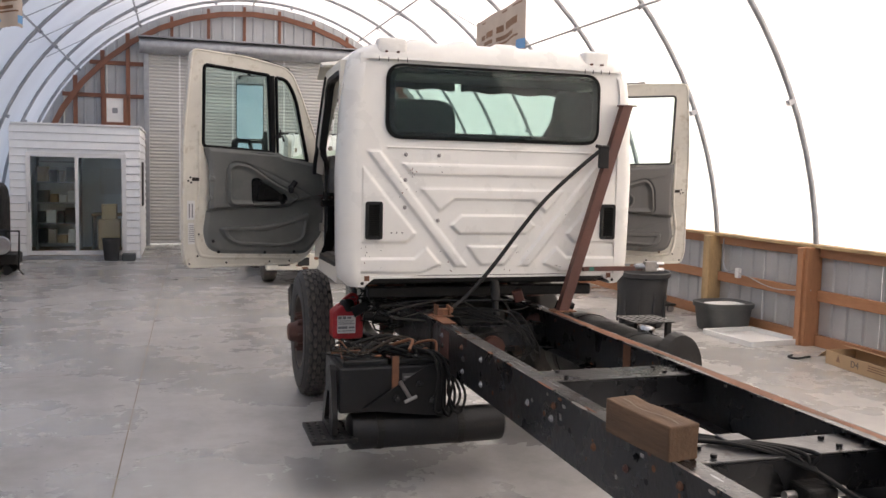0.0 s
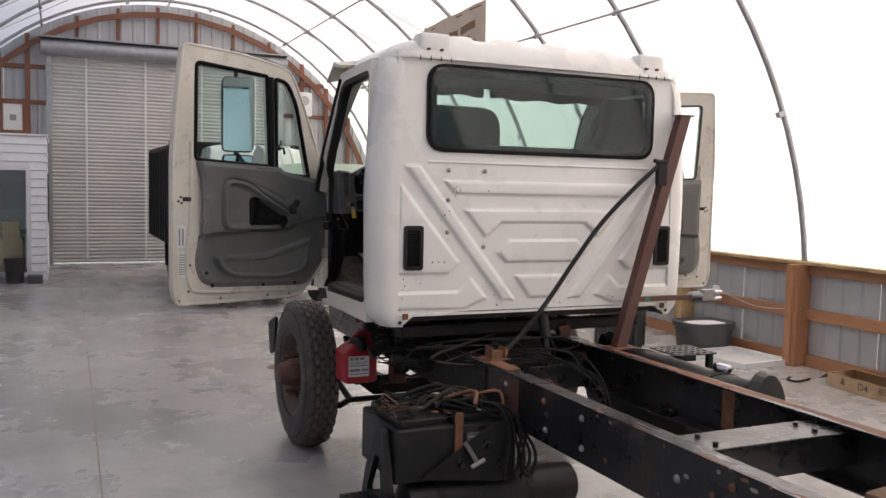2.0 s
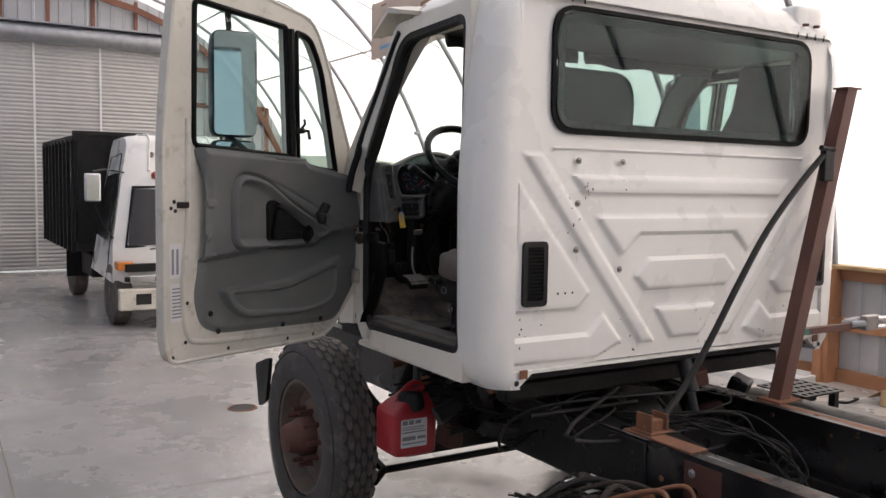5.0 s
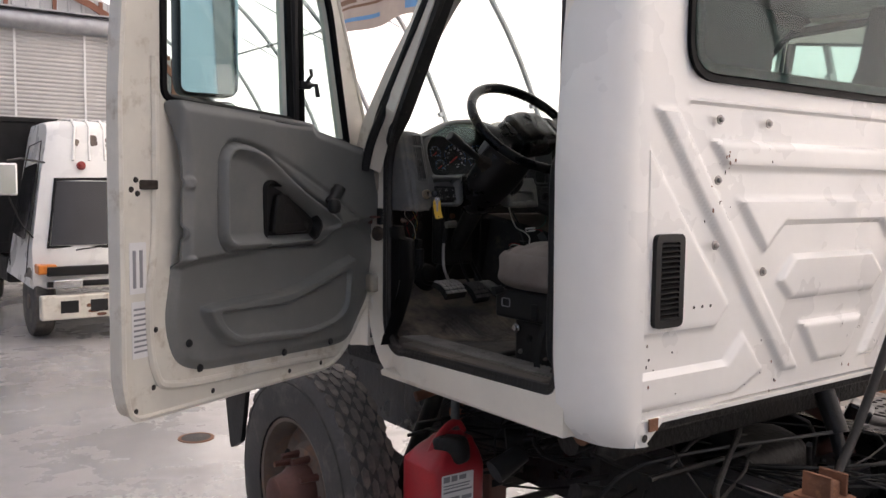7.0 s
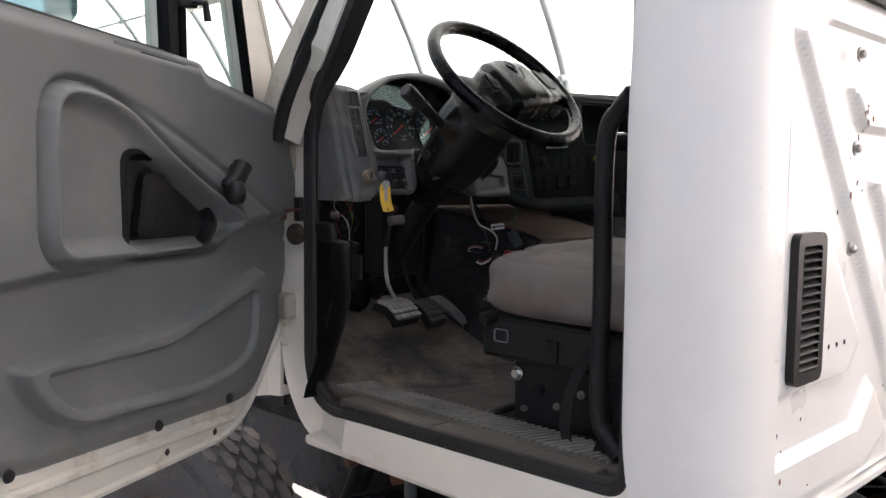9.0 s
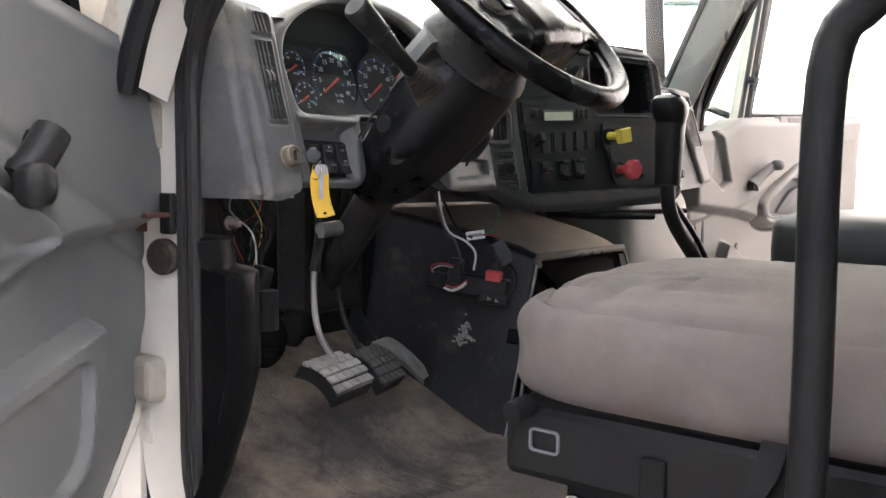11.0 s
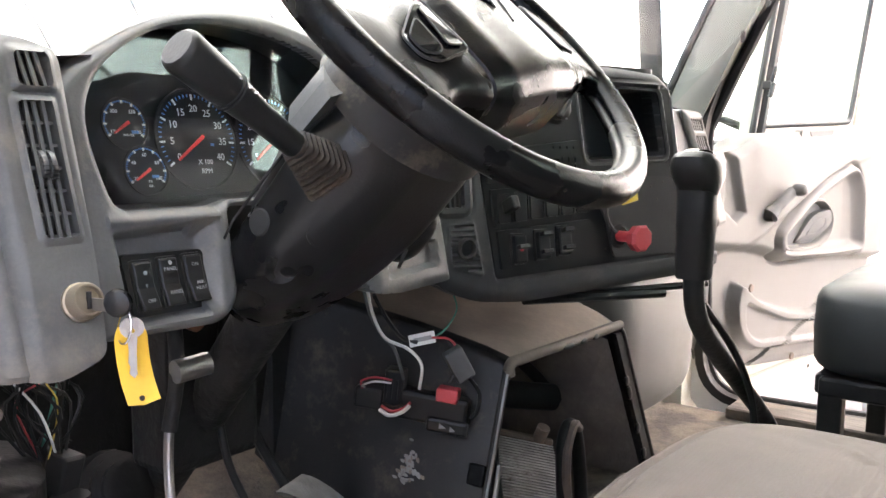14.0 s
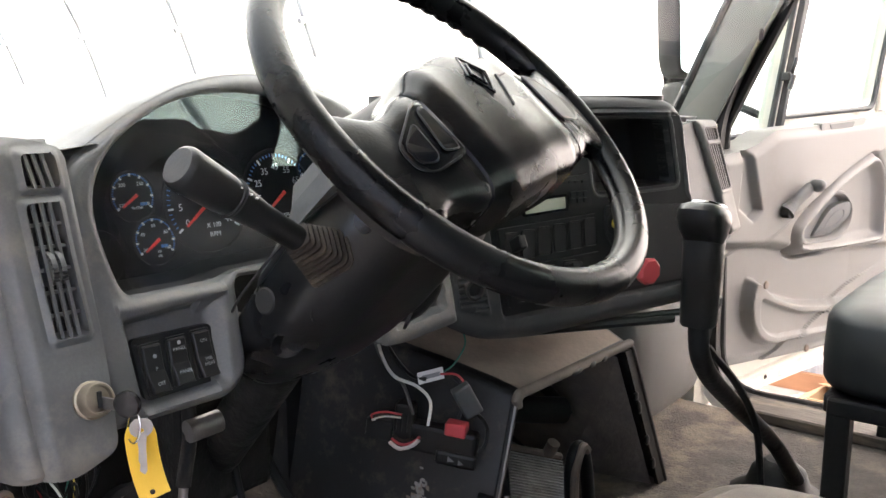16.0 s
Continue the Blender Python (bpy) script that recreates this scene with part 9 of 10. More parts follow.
def rail(s, xo):
    """C-section, its web at xo and its flanges towards the middle."""
    f, t = -s * 0.085, -s * 0.009
    sec = [(xo, RZ0), (xo + f, RZ0), (xo + f, RZ0 + 0.009), (xo + t, RZ0 + 0.009), (xo + t, RZ1 - 0.009), (xo + f, RZ1 - 0.009), (xo + f, RZ1), (xo, RZ1)]
    r = part("frame_rail", loft([[(x, y, z) for x, z in sec] for y in (-6.5, -4, -2, 0, 1.2, 2.6)], True), "frame", truck, "black steel frame rail with rust at its edges")
    part("flange_wear", loft([[(xo + f * 0.15, y, RZ1 + 0.0008), (xo + f * (0.75 + 0.2 * math.sin(y * 5)), y, RZ1 + 0.0008)] for y in [-6.4 + 0.1 * i for i in range(64)]], False, loop=False), "rust" if s > 0 else "frame", r, "rusty worn flange" if s > 0 else "")
    return r


LX, RX = -0.488, 0.418
rl, rr = rail(-1, LX), rail(1, RX)
random.seed(8)
for r, x, s in ((rl, LX, -1), (rr, RX, 1)):
    for y in [-5.5 + 0.31 * i for i in range(20)]:
        for z in (0.72, 0.79, 0.85):
            if random.random() < 0.7:
                yy = y + random.uniform(-0.05, 0.05)
                a = lathe([(0.016, 0.0), (0.016, 0.004), (0.010, 0.005), (0.008, 0.012)], (x, yy, z), (s, 0, 0), 8)
                part("rail_bolt", a, random.choice(["rust", "rust_dark", "frame", "frame", "galv"]), r)
            if random.random() < 0.35:
                yy = y + random.uniform(0.08, 0.2)
                part("rail_hole", lathe([(0.012, 0.0), (0.010, 0.0015), (0.002, 0.0016)], (x, yy, z), (s, 0, 0), 10), random.choice(["dark", "rust"]), r)
                xi = x - s * 0.009
                part("rail_bolt", lathe([(0.011, 0.0), (0.011, 0.008)], (xi, yy, z), (-s, 0, 0), 6), random.choice(["frame", "rust_dark"]), r)
for k in range(90):
    r, x, sd = random.choice([(rl, LX, -1), (rl, LX, -1), (rr, RX - 0.009, -1)])
    y, z = random.uniform(-5.0, 0.4), random.choice([random.uniform(0.67, 0.90), random.gauss(0.89, 0.01)])
    part("rust_spot", blob((x + sd * 0.0005, y, min(0.905, z)), (0.0014, random.uniform(0.004, 0.02), random.uniform(0.003, 0.010)), 0.9, 0.9, 8, 5), random.choice(["rust", "rust_dark", "rust", "steel"]), r)
for k in range(34):
    y = random.uniform(-5.0, 0.0)
    part("worn_edge", blob((LX + random.choice([0.004, 0.02, 0.05]), y, RZ1), (random.uniform(0.003, 0.012), random.uniform(0.02, 0.10), 0.0012), 0.9, 0.9, 8, 5), random.choice(["steel", "rust", "galv"]), rl)
part("rust_patch", bx(LX - 0.0025, LX, -0.62, -0.46, 0.70, 0.89), "rust_dark", rl, "rusty patch plate")
part("rust_patch", bx(RX - 0.0125, RX - 0.009, -1.12, -1.04, 0.69, 0.88), "rust", rr)
part("rail_splice", bx(LX - 0.012, LX, -0.28, 0.5, 0.665, 0.90, 0.003, 1), "grime", rl)


def crossmember(y, w, z):
    c = part("crossmember", bx(LX + 0.012, RX - 0.012, y - w / 2, y + w / 2, z - 0.012, z, 0.003, 1), "frame", truck, "black steel crossmember")
    for dy in (-w / 2 + 0.006, w / 2 - 0.006):
        part("web", bx(LX + 0.012, RX - 0.012, y + dy - 0.005, y + dy + 0.005, z - 0.14, z - 0.012), "frame", c)
    for x in (LX + 0.08, LX + 0.2, RX - 0.2, RX - 0.08):
        for dy in (-w / 4, w / 4):
            part("bolt", cyl((x, y + dy, z), (x, y + dy, z + 0.012), 0.011, seg=6), "blackm", c)
    return c


crossmember(-1.72, 0.20, 0.885), crossmember(-2.86, 0.18, 0.885), crossmember(-4.4, 0.2, 0.88), crossmember(0.1, 0.16, 0.80)
part("clamp_bracket", bx(-0.16, -0.06, -2.80, -2.72, 0.78, 0.90, 0.006), "frame", truck)
# valve and hoses on the rear crossmember
vb = part("relay_valve", bx(-0.02, 0.10, -3.05, -2.92, 0.70, 0.80, 0.012), "grime", truck, "greasy brake relay valve")
part("fitting", cyl((-0.06, -2.98, 0.76), (0.18, -2.98, 0.76), 0.018, seg=12), "steel", vb)
random.seed(21)
for i in range(5):
    pts = [(-0.35 + 0.05 * i, -2.6, 0.86), (-0.15 + 0.05 * i, -2.85 - 0.03 * i, 0.90), (0.05, -3.0, 0.84), (0.22, -3.05 - 0.05 * i, 0.72), (0.32, -3.3, 0.68)]
    part("hose", tube(pts, 0.008, 8, soft=5), "rubber", truck, "", True)
blk = thing("timber_block", "weathered square timber block lying on the frame rail", "timber block", (-0.468, -2.80, RZ1), rz=5)
bb = bx(-0.060, 0.060, -0.18, 0.18, 0.0, 0.118, 0.006)
bmesh.ops.subdivide_edges(bb, edges=bb.edges[:], cuts=3, use_grid_fill=True)
for v in bb.verts:
    v.co += Vector((noise.noise(v.co * 9), noise.noise(v.co * 9 + Vector((5, 1, 2))), noise.noise(v.co * 8 + Vector((1, 7, 3))) * (v.co.z > 0.01))) * 0.005
    v.co.z = max(0.0, v.co.z)
part("block", bb, "wood_block", blk)
part("split", loft([[(-0.02 + 0.012 * math.sin(i), -0.17 + 0.040 * i, 0.1205), (-0.014 + 0.012 * math.sin(i), -0.17 + 0.040 * i, 0.1205)] for i in range(9)], False, loop=False), "joint", blk)


# wheels
def wheel(x, s, y=1.63, z=0.500):
    K = 0.77
    W_ = lambda prof: [(r, a * K) for r, a in prof]
    w = part("wheel", lathe(W_([(0.30, -0.02), (0.40, -0.02), (0.465, 0.0), (0.497, 0.035), (0.502, 0.06), (0.502, 0.21), (0.497, 0.235), (0.470, 0.268), (0.42, 0.290), (0.36, 0.292), (0.30, 0.280)]), (x, y, z), (s, 0, 0), 72, None, False), "tyre_in", truck, "worn truck wheel with lugged tyre", True)
    part("sidewall", lathe(W_([(0.302, 0.2815), (0.36, 0.2935), (0.42, 0.2915), (0.471, 0.270), (0.495, 0.240)]), (x, y, z), (s, 0, 0), 72, None, False), "tyre_side", w, "scuffed grey sidewall", True)
    part("bead_line", lathe(W_([(0.438, 0.288), (0.444, 0.291), (0.450, 0.284)]), (x, y, z), (s, 0, 0), 72, None, False), "tyre_in", w, "", True)
    ax = Matrix.Translation((x, y, z)) @ Vector((s, 0, 0)).to_track_quat("Z", "Y").to_matrix().to_4x4()
    n = 34
    for k in range(n):
        for row in range(6):
            a = 2 * math.pi * (k + (row % 2) * 0.5) / n
            zc = (0.032 + 0.0415 * row) * K
            d = 0.0 if 0 < row < 5 else 0.008
            bm = loft([[((0.502 - d + h) * math.cos(a + t), (0.502 - d + h) * math.sin(a + t), zc + b * K) for t, b in ((-0.086 * q, 0.0), (-0.048 * q, -0.0195 * q), (0.048 * q, -0.0195 * q), (0.086 * q, 0.0), (0.048 * q, 0.0195 * q), (-0.048 * q, 0.0195 * q))] for h, q in ((-0.004, 0.97), (0.006, 0.90))], True)
            part("tread_lug", bm, "tyre", w, m=ax) if k == 0 else None
            if k == 0:
                TREAD.append((w.children[-1], row))
    for o, row in list(TREAD) if s < 0 else []:
        for k in range(1, n):
            c = o.copy()
            scene.collection.objects.link(c)
            c.matrix_basis = ax @ Matrix.Rotation(2 * math.pi * k / n, 4, "Z") @ ax.inverted()
    TREAD.clear()
    rim = part("rim", lathe(W_([(0.29, 0.02), (0.305, 0.25), (0.295, 0.275), (0.280, 0.27), (0.265, 0.20), (0.255, 0.155), (0.19, 0.165), (0.165, 0.205), (0.13, 0.215), (0.125, 0.19), (0.10, 0.19)]), (x, y, z), (s, 0, 0), 56, None, False), "rim", w, "rusty steel rim", True)
    # hand holes are dark blobs on the uncut rim, shade put in as colour
    for k in range(5):
        a = 2 * math.pi * k / 5 + 0.3
        part("hand_hole", ride(blob((0.223 * math.cos(a), 0.223 * math.sin(a), 0.163 * K), (0.034, 0.034, 0.006), 0.7, 0.9, 14, 6), ax), "dark", rim)
    for k in range(10):
        a = 2 * math.pi * k / 10
        part("wheel_nut", ride(cyl((0.143 * math.cos(a), 0.143 * math.sin(a), 0.150), (0.143 * math.cos(a), 0.143 * math.sin(a), 0.235), 0.017, 0.012, 6), ax), "rust_dark", rim)
    part("hub", lathe([(0.10, 0.1), (0.10, 0.215), (0.085, 0.235), (0.07, 0.29), (0.055, 0.30), (0.02, 0.302)], (x, y, z), (s, 0, 0), 28), "rust_dark", w, "rusty hub", True)
    return w


TREAD = []
wheel(-0.84, -1), wheel(0.84, 1)
part("front_axle", loft([[(x, 1.63 - 0.05, z - 0.05), (x, 1.63 + 0.05, z - 0.05), (x, 1.63 + 0.05, z + 0.05), (x, 1.63 - 0.05, z + 0.05)] for x, z in ((-0.75, 0.49), (-0.55, 0.44), (-0.45, 0.36), (0.45, 0.36), (0.55, 0.44), (0.75, 0.49))], True), "grime", truck, "greasy front axle beam")
part("tie_rod", tube([(-0.72, 1.36, 0.345), (0.72, 1.36, 0.345)], 0.02, 10), "grime", truck, "", True)
part("steering_arm", tube([(-0.82, 1.23, 0.345), (-0.70, 1.36, 0.345), (-0.70, 1.7, 0.42)], 0.022, 10), "grime", truck, "", True)
for x in (-0.44, 0.37):
    sp = part("leaf_spring", loft([[(x - 0.035, y, zz), (x + 0.035, y, zz), (x + 0.035, y, zz + 0.03), (x - 0.035, y, zz + 0.03)] for y, zz in [(1.63 + 0.62 * t, 0.44 + 0.16 * t * t) for t in [-1 + 0.1 * k for k in range(21)]]], True), "grime", truck, "rusty front leaf spring", True)
    for dz, k in ((-0.03, 0.7), (-0.06, 0.45)):
        part("leaf", loft([[(x - 0.035, y, zz), (x + 0.035, y, zz), (x + 0.035, y, zz + 0.026), (x - 0.035, y, zz + 0.026)] for y, zz in [(1.63 + 0.62 * t, 0.44 + dz + 0.16 * t * t) for t in [-k + k * 0.1 * j for j in range(21)]]], True), "grime", sp)
    part("hanger", bx(x - 0.045, x + 0.045, 1.08, 1.2, 0.50, 0.72, 0.01), "rust_dark", truck, "rusty spring hanger")
part("shock", cyl((-0.60, 1.55, 0.42), (-0.52, 1.35, 0.95), 0.035, seg=14), "grime", truck, "", True)
# engine and gearbox under the cab
part("engine", ride(blob((0, 0, 0), (0.33, 0.62, 0.33), 0.3, 0.3), Matrix.Translation((-0.02, 1.75, 0.93))), "grime", truck, "greasy black engine", True)
part("gearbox", blob((-0.03, 0.62, 0.72), (0.23, 0.50, 0.20), 0.35, 0.35), "grime", truck, "greasy gearbox", True)
part("gearbox_tail", cyl((-0.03, 0.15, 0.70), (-0.03, -0.10, 0.69), 0.11, 0.085, 20), "grime", truck, "", True)
part("drive_flange", cyl((-0.03, -0.10, 0.69), (-0.03, -0.16, 0.69), 0.07, seg=16), "rust_dark", truck)
random.seed(5)
for i in range(46):
    c = Vector((random.uniform(-0.8, 0.7), random.uniform(0.12, 1.3), random.uniform(0.70, 1.04)))
    sz = [random.uniform(0.02, 0.085) for _ in range(3)]
    m = Matrix.Translation(c) @ pose(0, 0, 0, random.uniform(-25, 25), random.uniform(-25, 25), random.uniform(-40, 40))
    k = i % 3
    bm = bx(-sz[0], sz[0], -sz[1], sz[1], -sz[2] * 0.5, sz[2] * 0.5, 0.01) if k == 0 else cyl((-sz[0], 0, 0), (sz[0], 0, 0), sz[1] * 0.7, sz[1] * 0.55, 14) if k == 1 else blob((0, 0, 0), sz, 0.6, 0.7, 14, 8)
    part("under_fitting", ride(bm, m), random.choice(["grime", "grime", "blackm", "rust_dark", "rust", "frame"]), truck, "", k > 0)
for i in range(40):
    y0 = random.uniform(-0.2, 0.4)
    pts = [(random.uniform(-0.75, 0.35), y0 + random.uniform(-0.1, 1.1), random.uniform(0.66, 1.0)) for _ in range(4)]
    pts.sort(key=lambda p: p[1])
    part("hose", tube(pts, random.uniform(0.003, 0.009), 8, soft=5), random.choice(["rubber", "rubber", "grime", "black"]), truck, "", True)
part("cab_mount_beam", bx(-0.80, 0.80, 0.16, 0.24, 0.98, 1.05, 0.012), "grime", truck, "black cab mount beam")
part("under_floor", bx(-0.88, 0.88, 0.22, 1.5, 1.06, 1.10, 0.01), "grime", truck)
part("cab_shock", tube([(0.02, -0.04, 0.88), (0.02, 0.0, 1.0)], 0.022, 12), "blackm", truck, "", True)
part("shock_body", tube([(0.02, -0.02, 0.97), (0.03, 0.04, 1.09)], 0.032, 14), "blackm", truck, "", True)
# cable bundle between the rails
for i in range(9):
    r = random.uniform(0.0025, 0.006)
    g = random.gauss
    pts = [(-0.34 + g(0, 0.03), 0.10, 0.90), (-0.26 + g(0, 0.05), -0.12, 0.91 + g(0, 0.02)), (-0.10 + g(0, 0.07), -0.26 + g(0, 0.05), 0.915 + g(0, 0.02)), (0.03 + g(0, 0.06), -0.40 + g(0, 0.05), 0.86 + g(0, 0.02)), (0.08 + g(0, 0.05), -0.48 + g(0, 0.05), 0.76), (0.03 + g(0, 0.10), -0.50 + g(0, 0.06), 0.69)]
    part("cable", tube(pts, r, 8, soft=6), "rubber", truck, "", True)
part("wiring_loom", tube([(-0.30, -0.3, 0.70), (-0.33, -1.4, 0.70), (-0.36, -3.0, 0.71), (-0.36, -5.5, 0.70)], 0.018, 10, soft=4), "rubber", truck, "", True)

# battery box, step and air tank on the driver's side
bt_ = part("battery_box", bx(-1.12, -0.52, -0.60, -0.12, 0.44, 0.70, 0.012), "tank", truck, "open black battery box with dirty cables")
for i in range(2):
    b = part("battery", bx(-1.09 + 0.28 * i, -0.83 + 0.28 * i, -0.56, -0.16, 0.52, 0.735, 0.012), "black", bt_, "grimy truck battery")
    for y in (-0.46, -0.26):
        part("terminal", cyl((-0.96 + 0.28 * i, y, 0.73), (-0.96 + 0.28 * i, y, 0.765), 0.016, seg=12), "steel", b)
        part("clamp", ride(bx(-0.03, 0.03, -0.018, 0.018, 0.0, 0.018, 0.004), Matrix.Translation((-0.955 + 0.28 * i, y, 0.748))), random.choice(["rust", "steel"]), b)
part("hold_down", bx(-1.13, -0.54, -0.38, -0.35, 0.737, 0.752, 0.003), "rust", bt_, "rusty hold-down bar")
for i in range(16):
    a = Vector((random.uniform(-1.05, -0.6), random.uniform(-0.5, -0.2), 0.76))
    b = Vector((random.uniform(-0.75, -0.52), random.uniform(-0.75, -0.1), random.uniform(0.70, 0.80)))
    md = (a + b) / 2 + Vector((random.uniform(-0.1, 0.1), random.uniform(-0.1, 0.1), random.uniform(0.02, 0.07)))
    part("cable", tube([a, md, b], random.uniform(0.005, 0.012), 8, soft=6), random.choice(["rubber", "rubber", "rubber", "rust", "rubber", "boot"]), bt_, "", True)
for i in range(26):
    g = random.uniform
    p0 = Vector((g(-1.08, -0.55), g(-0.56, -0.16), 0.75))
    pts = [p0, p0 + Vector((g(-0.08, 0.08), g(-0.08, 0.08), g(0.01, 0.05))), p0 + Vector((g(-0.16, 0.16), g(-0.14, 0.14), g(0.0, 0.05))), p0 + Vector((g(-0.2, 0.2), g(-0.18, 0.18), g(-0.01, 0.02)))]
    part("thin_wire", tube(pts, g(0.0025, 0.005), 6, soft=5), random.choice(["rubber", "rubber", "boot", "rust", "black", "wwire" if i % 9 == 0 else "rubber"]), bt_, "", True)
for i in range(18):
    part("corrosion", blob((random.uniform(-1.07, -0.57), random.uniform(-0.54, -0.18), 0.742), (random.uniform(0.006, 0.025), random.uniform(0.006, 0.025), random.uniform(0.004, 0.012)), 0.9, 0.9, 9, 6), random.choice(["rust", "label", "rust_dark", "rim", "padw"]), bt_, "", True)
part("data_plate", bx(-0.76, -0.62, -0.6135, -0.612, 0.56, 0.66), "tub", bt_, "faded printed plate")
for i in range(4):
    part("print_line", bx(-0.75, -0.65 + 0.02 * (i % 2), -0.6145, -0.6136, 0.575 + 0.02 * i, 0.583 + 0.02 * i), "greyink", bt_)
part("corroded_plate", ride(bx(-0.10, 0.10, -0.05, 0.05, 0, 0.004), Matrix.Translation((-0.72, -0.24, 0.775)) @ pose(0, 0, 0, 12, 8, 20)), "label", bt_)
part("rust_strap", bx(-0.82, -0.78, -0.615, -0.60, 0.44, 0.76, 0.003), "rust", bt_)
for i in range(4):
    g = random.gauss
    x = -0.58 + 0.03 * i
    pts = [(x - 0.22, -0.50 + g(0, 0.03), 0.78), (x - 0.03, -0.60, 0.765 + g(0, 0.015)), (x + 0.02, -0.66 + g(0, 0.01), 0.66), (x + 0.01 + g(0, 0.02), -0.665, 0.48 + g(0, 0.03)), (x + 0.07, -0.645, 0.43 + g(0, 0.02)), (x + 0.11, -0.60, 0.54), (-0.49, -0.52, 0.72)]
    part("battery_cable", tube(pts, 0.0085, 8, soft=6), "rubber", bt_, "", True)
part("bracket_plate", plate(rounded([(-1.0, 0.46), (-0.50, 0.40), (-0.50, 0.72), (-0.62, 0.70)], 0.02, 3), [], -0.625, -0.612), "blackm", bt_, "black gusset plate")
for x, z in ((-0.80, 0.52), (-0.66, 0.60), (-0.58, 0.50)):
    part("stud", lathe([(0.022, 0.0), (0.022, 0.01), (0.012, 0.012), (0.012, 0.04)], (x, -0.625, z), (0, -1, 0), 12), "frame", bt_, "", True)
part("tee_handle", tube([(-0.78, -0.635, 0.62), (-0.72, -0.655, 0.52)], 0.012, 8), "steel", bt_, "", True)
part("tee_bar", tube([(-0.755, -0.66, 0.505), (-0.685, -0.66, 0.535)], 0.011, 8), "steel", bt_, "", True)
part("air_tank", lathe([(0.02, -0.40), (0.085, -0.395), (0.104, -0.38), (0.108, -0.36), (0.108, 0.51), (0.104, 0.53), (0.085, 0.545), (0.02, 0.55)], (-0.66, -0.52, 0.315), (1, 0, 0), 32), "tank", truck, "black air tank under the battery box", True)
for x in (-0.88, -0.40):
    part("tank_strap", cyl((x - 0.02, -0.52, 0.315), (x + 0.02, -0.52, 0.315), 0.112, seg=32), "grime", truck)
stp = part("step_bracket", plate(rounded([(-0.25, 0.30), (-0.60, 0.30), (-0.62, 0.42), (-0.52, 0.70), (-0.46, 0.70), (-0.30, 0.45)], 0.03, 4), [rounded([(-0.32, 0.34), (-0.52, 0.36), (-0.50, 0.55), (-0.44, 0.55)], 0.03, 4)], -1.16, -1.13, lambda u, d, v: (d, u, v)), "blackm", truck, "black step bracket")
part("step_tread", bx(-1.28, -1.02, -0.66, -0.26, 0.285, 0.31, 0.006), "blackm", stp, "perforated step tread")
for i in range(5):
    for j in range(7):
        part("tread_stud", lathe([(0.012, 0.0), (0.010, 0.008), (0.006, 0.008)], (-1.255 + 0.05 * i, -0.63 + 0.055 * j, 0.31), (0, 0, 1), 8), "frame", stp)

# fuel tank and step on the far side
ft = part("fuel_tank", lathe([(0.05, -0.60), (0.20, -0.59), (0.235, -0.565), (0.25, -0.53), (0.25, 0.53), (0.235, 0.565), (0.20, 0.59), (0.05, 0.60)], (0.76, -0.25, 0.595), (0, 1, 0), 40), "blackm", truck, "long black cylindrical fuel tank", True)
for y in (-0.62, 0.10):
    part("tank_band", cyl((0.76, y - 0.03, 0.595), (0.76, y + 0.03, 0.595), 0.255, seg=40), "blackm", ft)
part("filler_cap", lathe([(0.05, 0.0), (0.055, 0.03), (0.05, 0.045), (0.02, 0.05)], (0.80, -0.60, 0.84), (0.2, 0, 1), 24), "chrome", ft, "bright filler cap", True)
fs = part("tank_step", plate(rrect(1.26, 1.60, 0.32, 0.64, 0.02), [[(1.295 + 0.054 * i + 0.018 * math.cos(t), 0.355 + 0.062 * j + 0.018 * math.sin(t)) for t in [2 * math.pi * k / 10 for k in range(10)]] for i in range(6) for j in range(5)], 0.722, 0.730, lambda u, d, v: (u, v, d)), "blackm", truck, "black perforated metal step")
for x in (1.30, 1.56):
    part("step_leg", bx(x - 0.02, x + 0.02, 0.34, 0.38, 0.60, 0.722, 0.004), "blackm", fs)
part("step_arm", bx(0.45, 1.5, 0.42, 0.48, 0.66, 0.70, 0.006), "blackm", fs)
part("hub_cap", lathe([(0.22, 0.0), (0.20, 0.05), (0.09, 0.06)], (0.90, -0.80, 0.66), (0.4, -1, 0.1), 24), "blackm", ft)

# rusty post, brace rod, clamp bar
sec = [(-0.035, -0.03), (0.035, -0.03), (0.035, 0.03), (0.028, 0.03), (0.028, -0.023), (-0.028, -0.023), (-0.028, 0.03), (-0.035, 0.03)]
post = part("rusty_post", loft([[(0.45 + 0.445 * t + x, -0.12 + 0.05 * t + y, 0.908 + 1.37 * t) for x, y in sec] for t in (0, 0.5, 1)], True), "rust_dark", truck, "red-brown steel channel post leaning beside the cab")
part("post_cap", bx(0.845, 0.955, -0.105, -0.035, 2.276, 2.284), "rust_dark", post)
part("post_foot", bx(0.38, 0.53, -0.18, -0.06, 0.911, 0.918), "rust", post)
part("rod_bracket", bx(0.685, 0.755, -0.125, -0.095, 1.86, 2.0, 0.006), "blackm", post)
rod = part("brace_rod", tube([(0.705, -0.11, 1.985), (0.52, -0.12, 1.84), (0.30, -0.14, 1.65), (0.12, -0.16, 1.45), (-0.06, -0.18, 1.23), (-0.22, -0.20, 1.06), (-0.345, -0.22, 0.965)], 0.0135, 10, soft=5), "blackm", truck, "bent black brace rod", True)
part("rod_hook", tube([(0.66, -0.12, 2.005), (0.705, -0.115, 2.0), (0.75, -0.12, 2.0)], 0.012, 8), "blackm", rod, "", True)
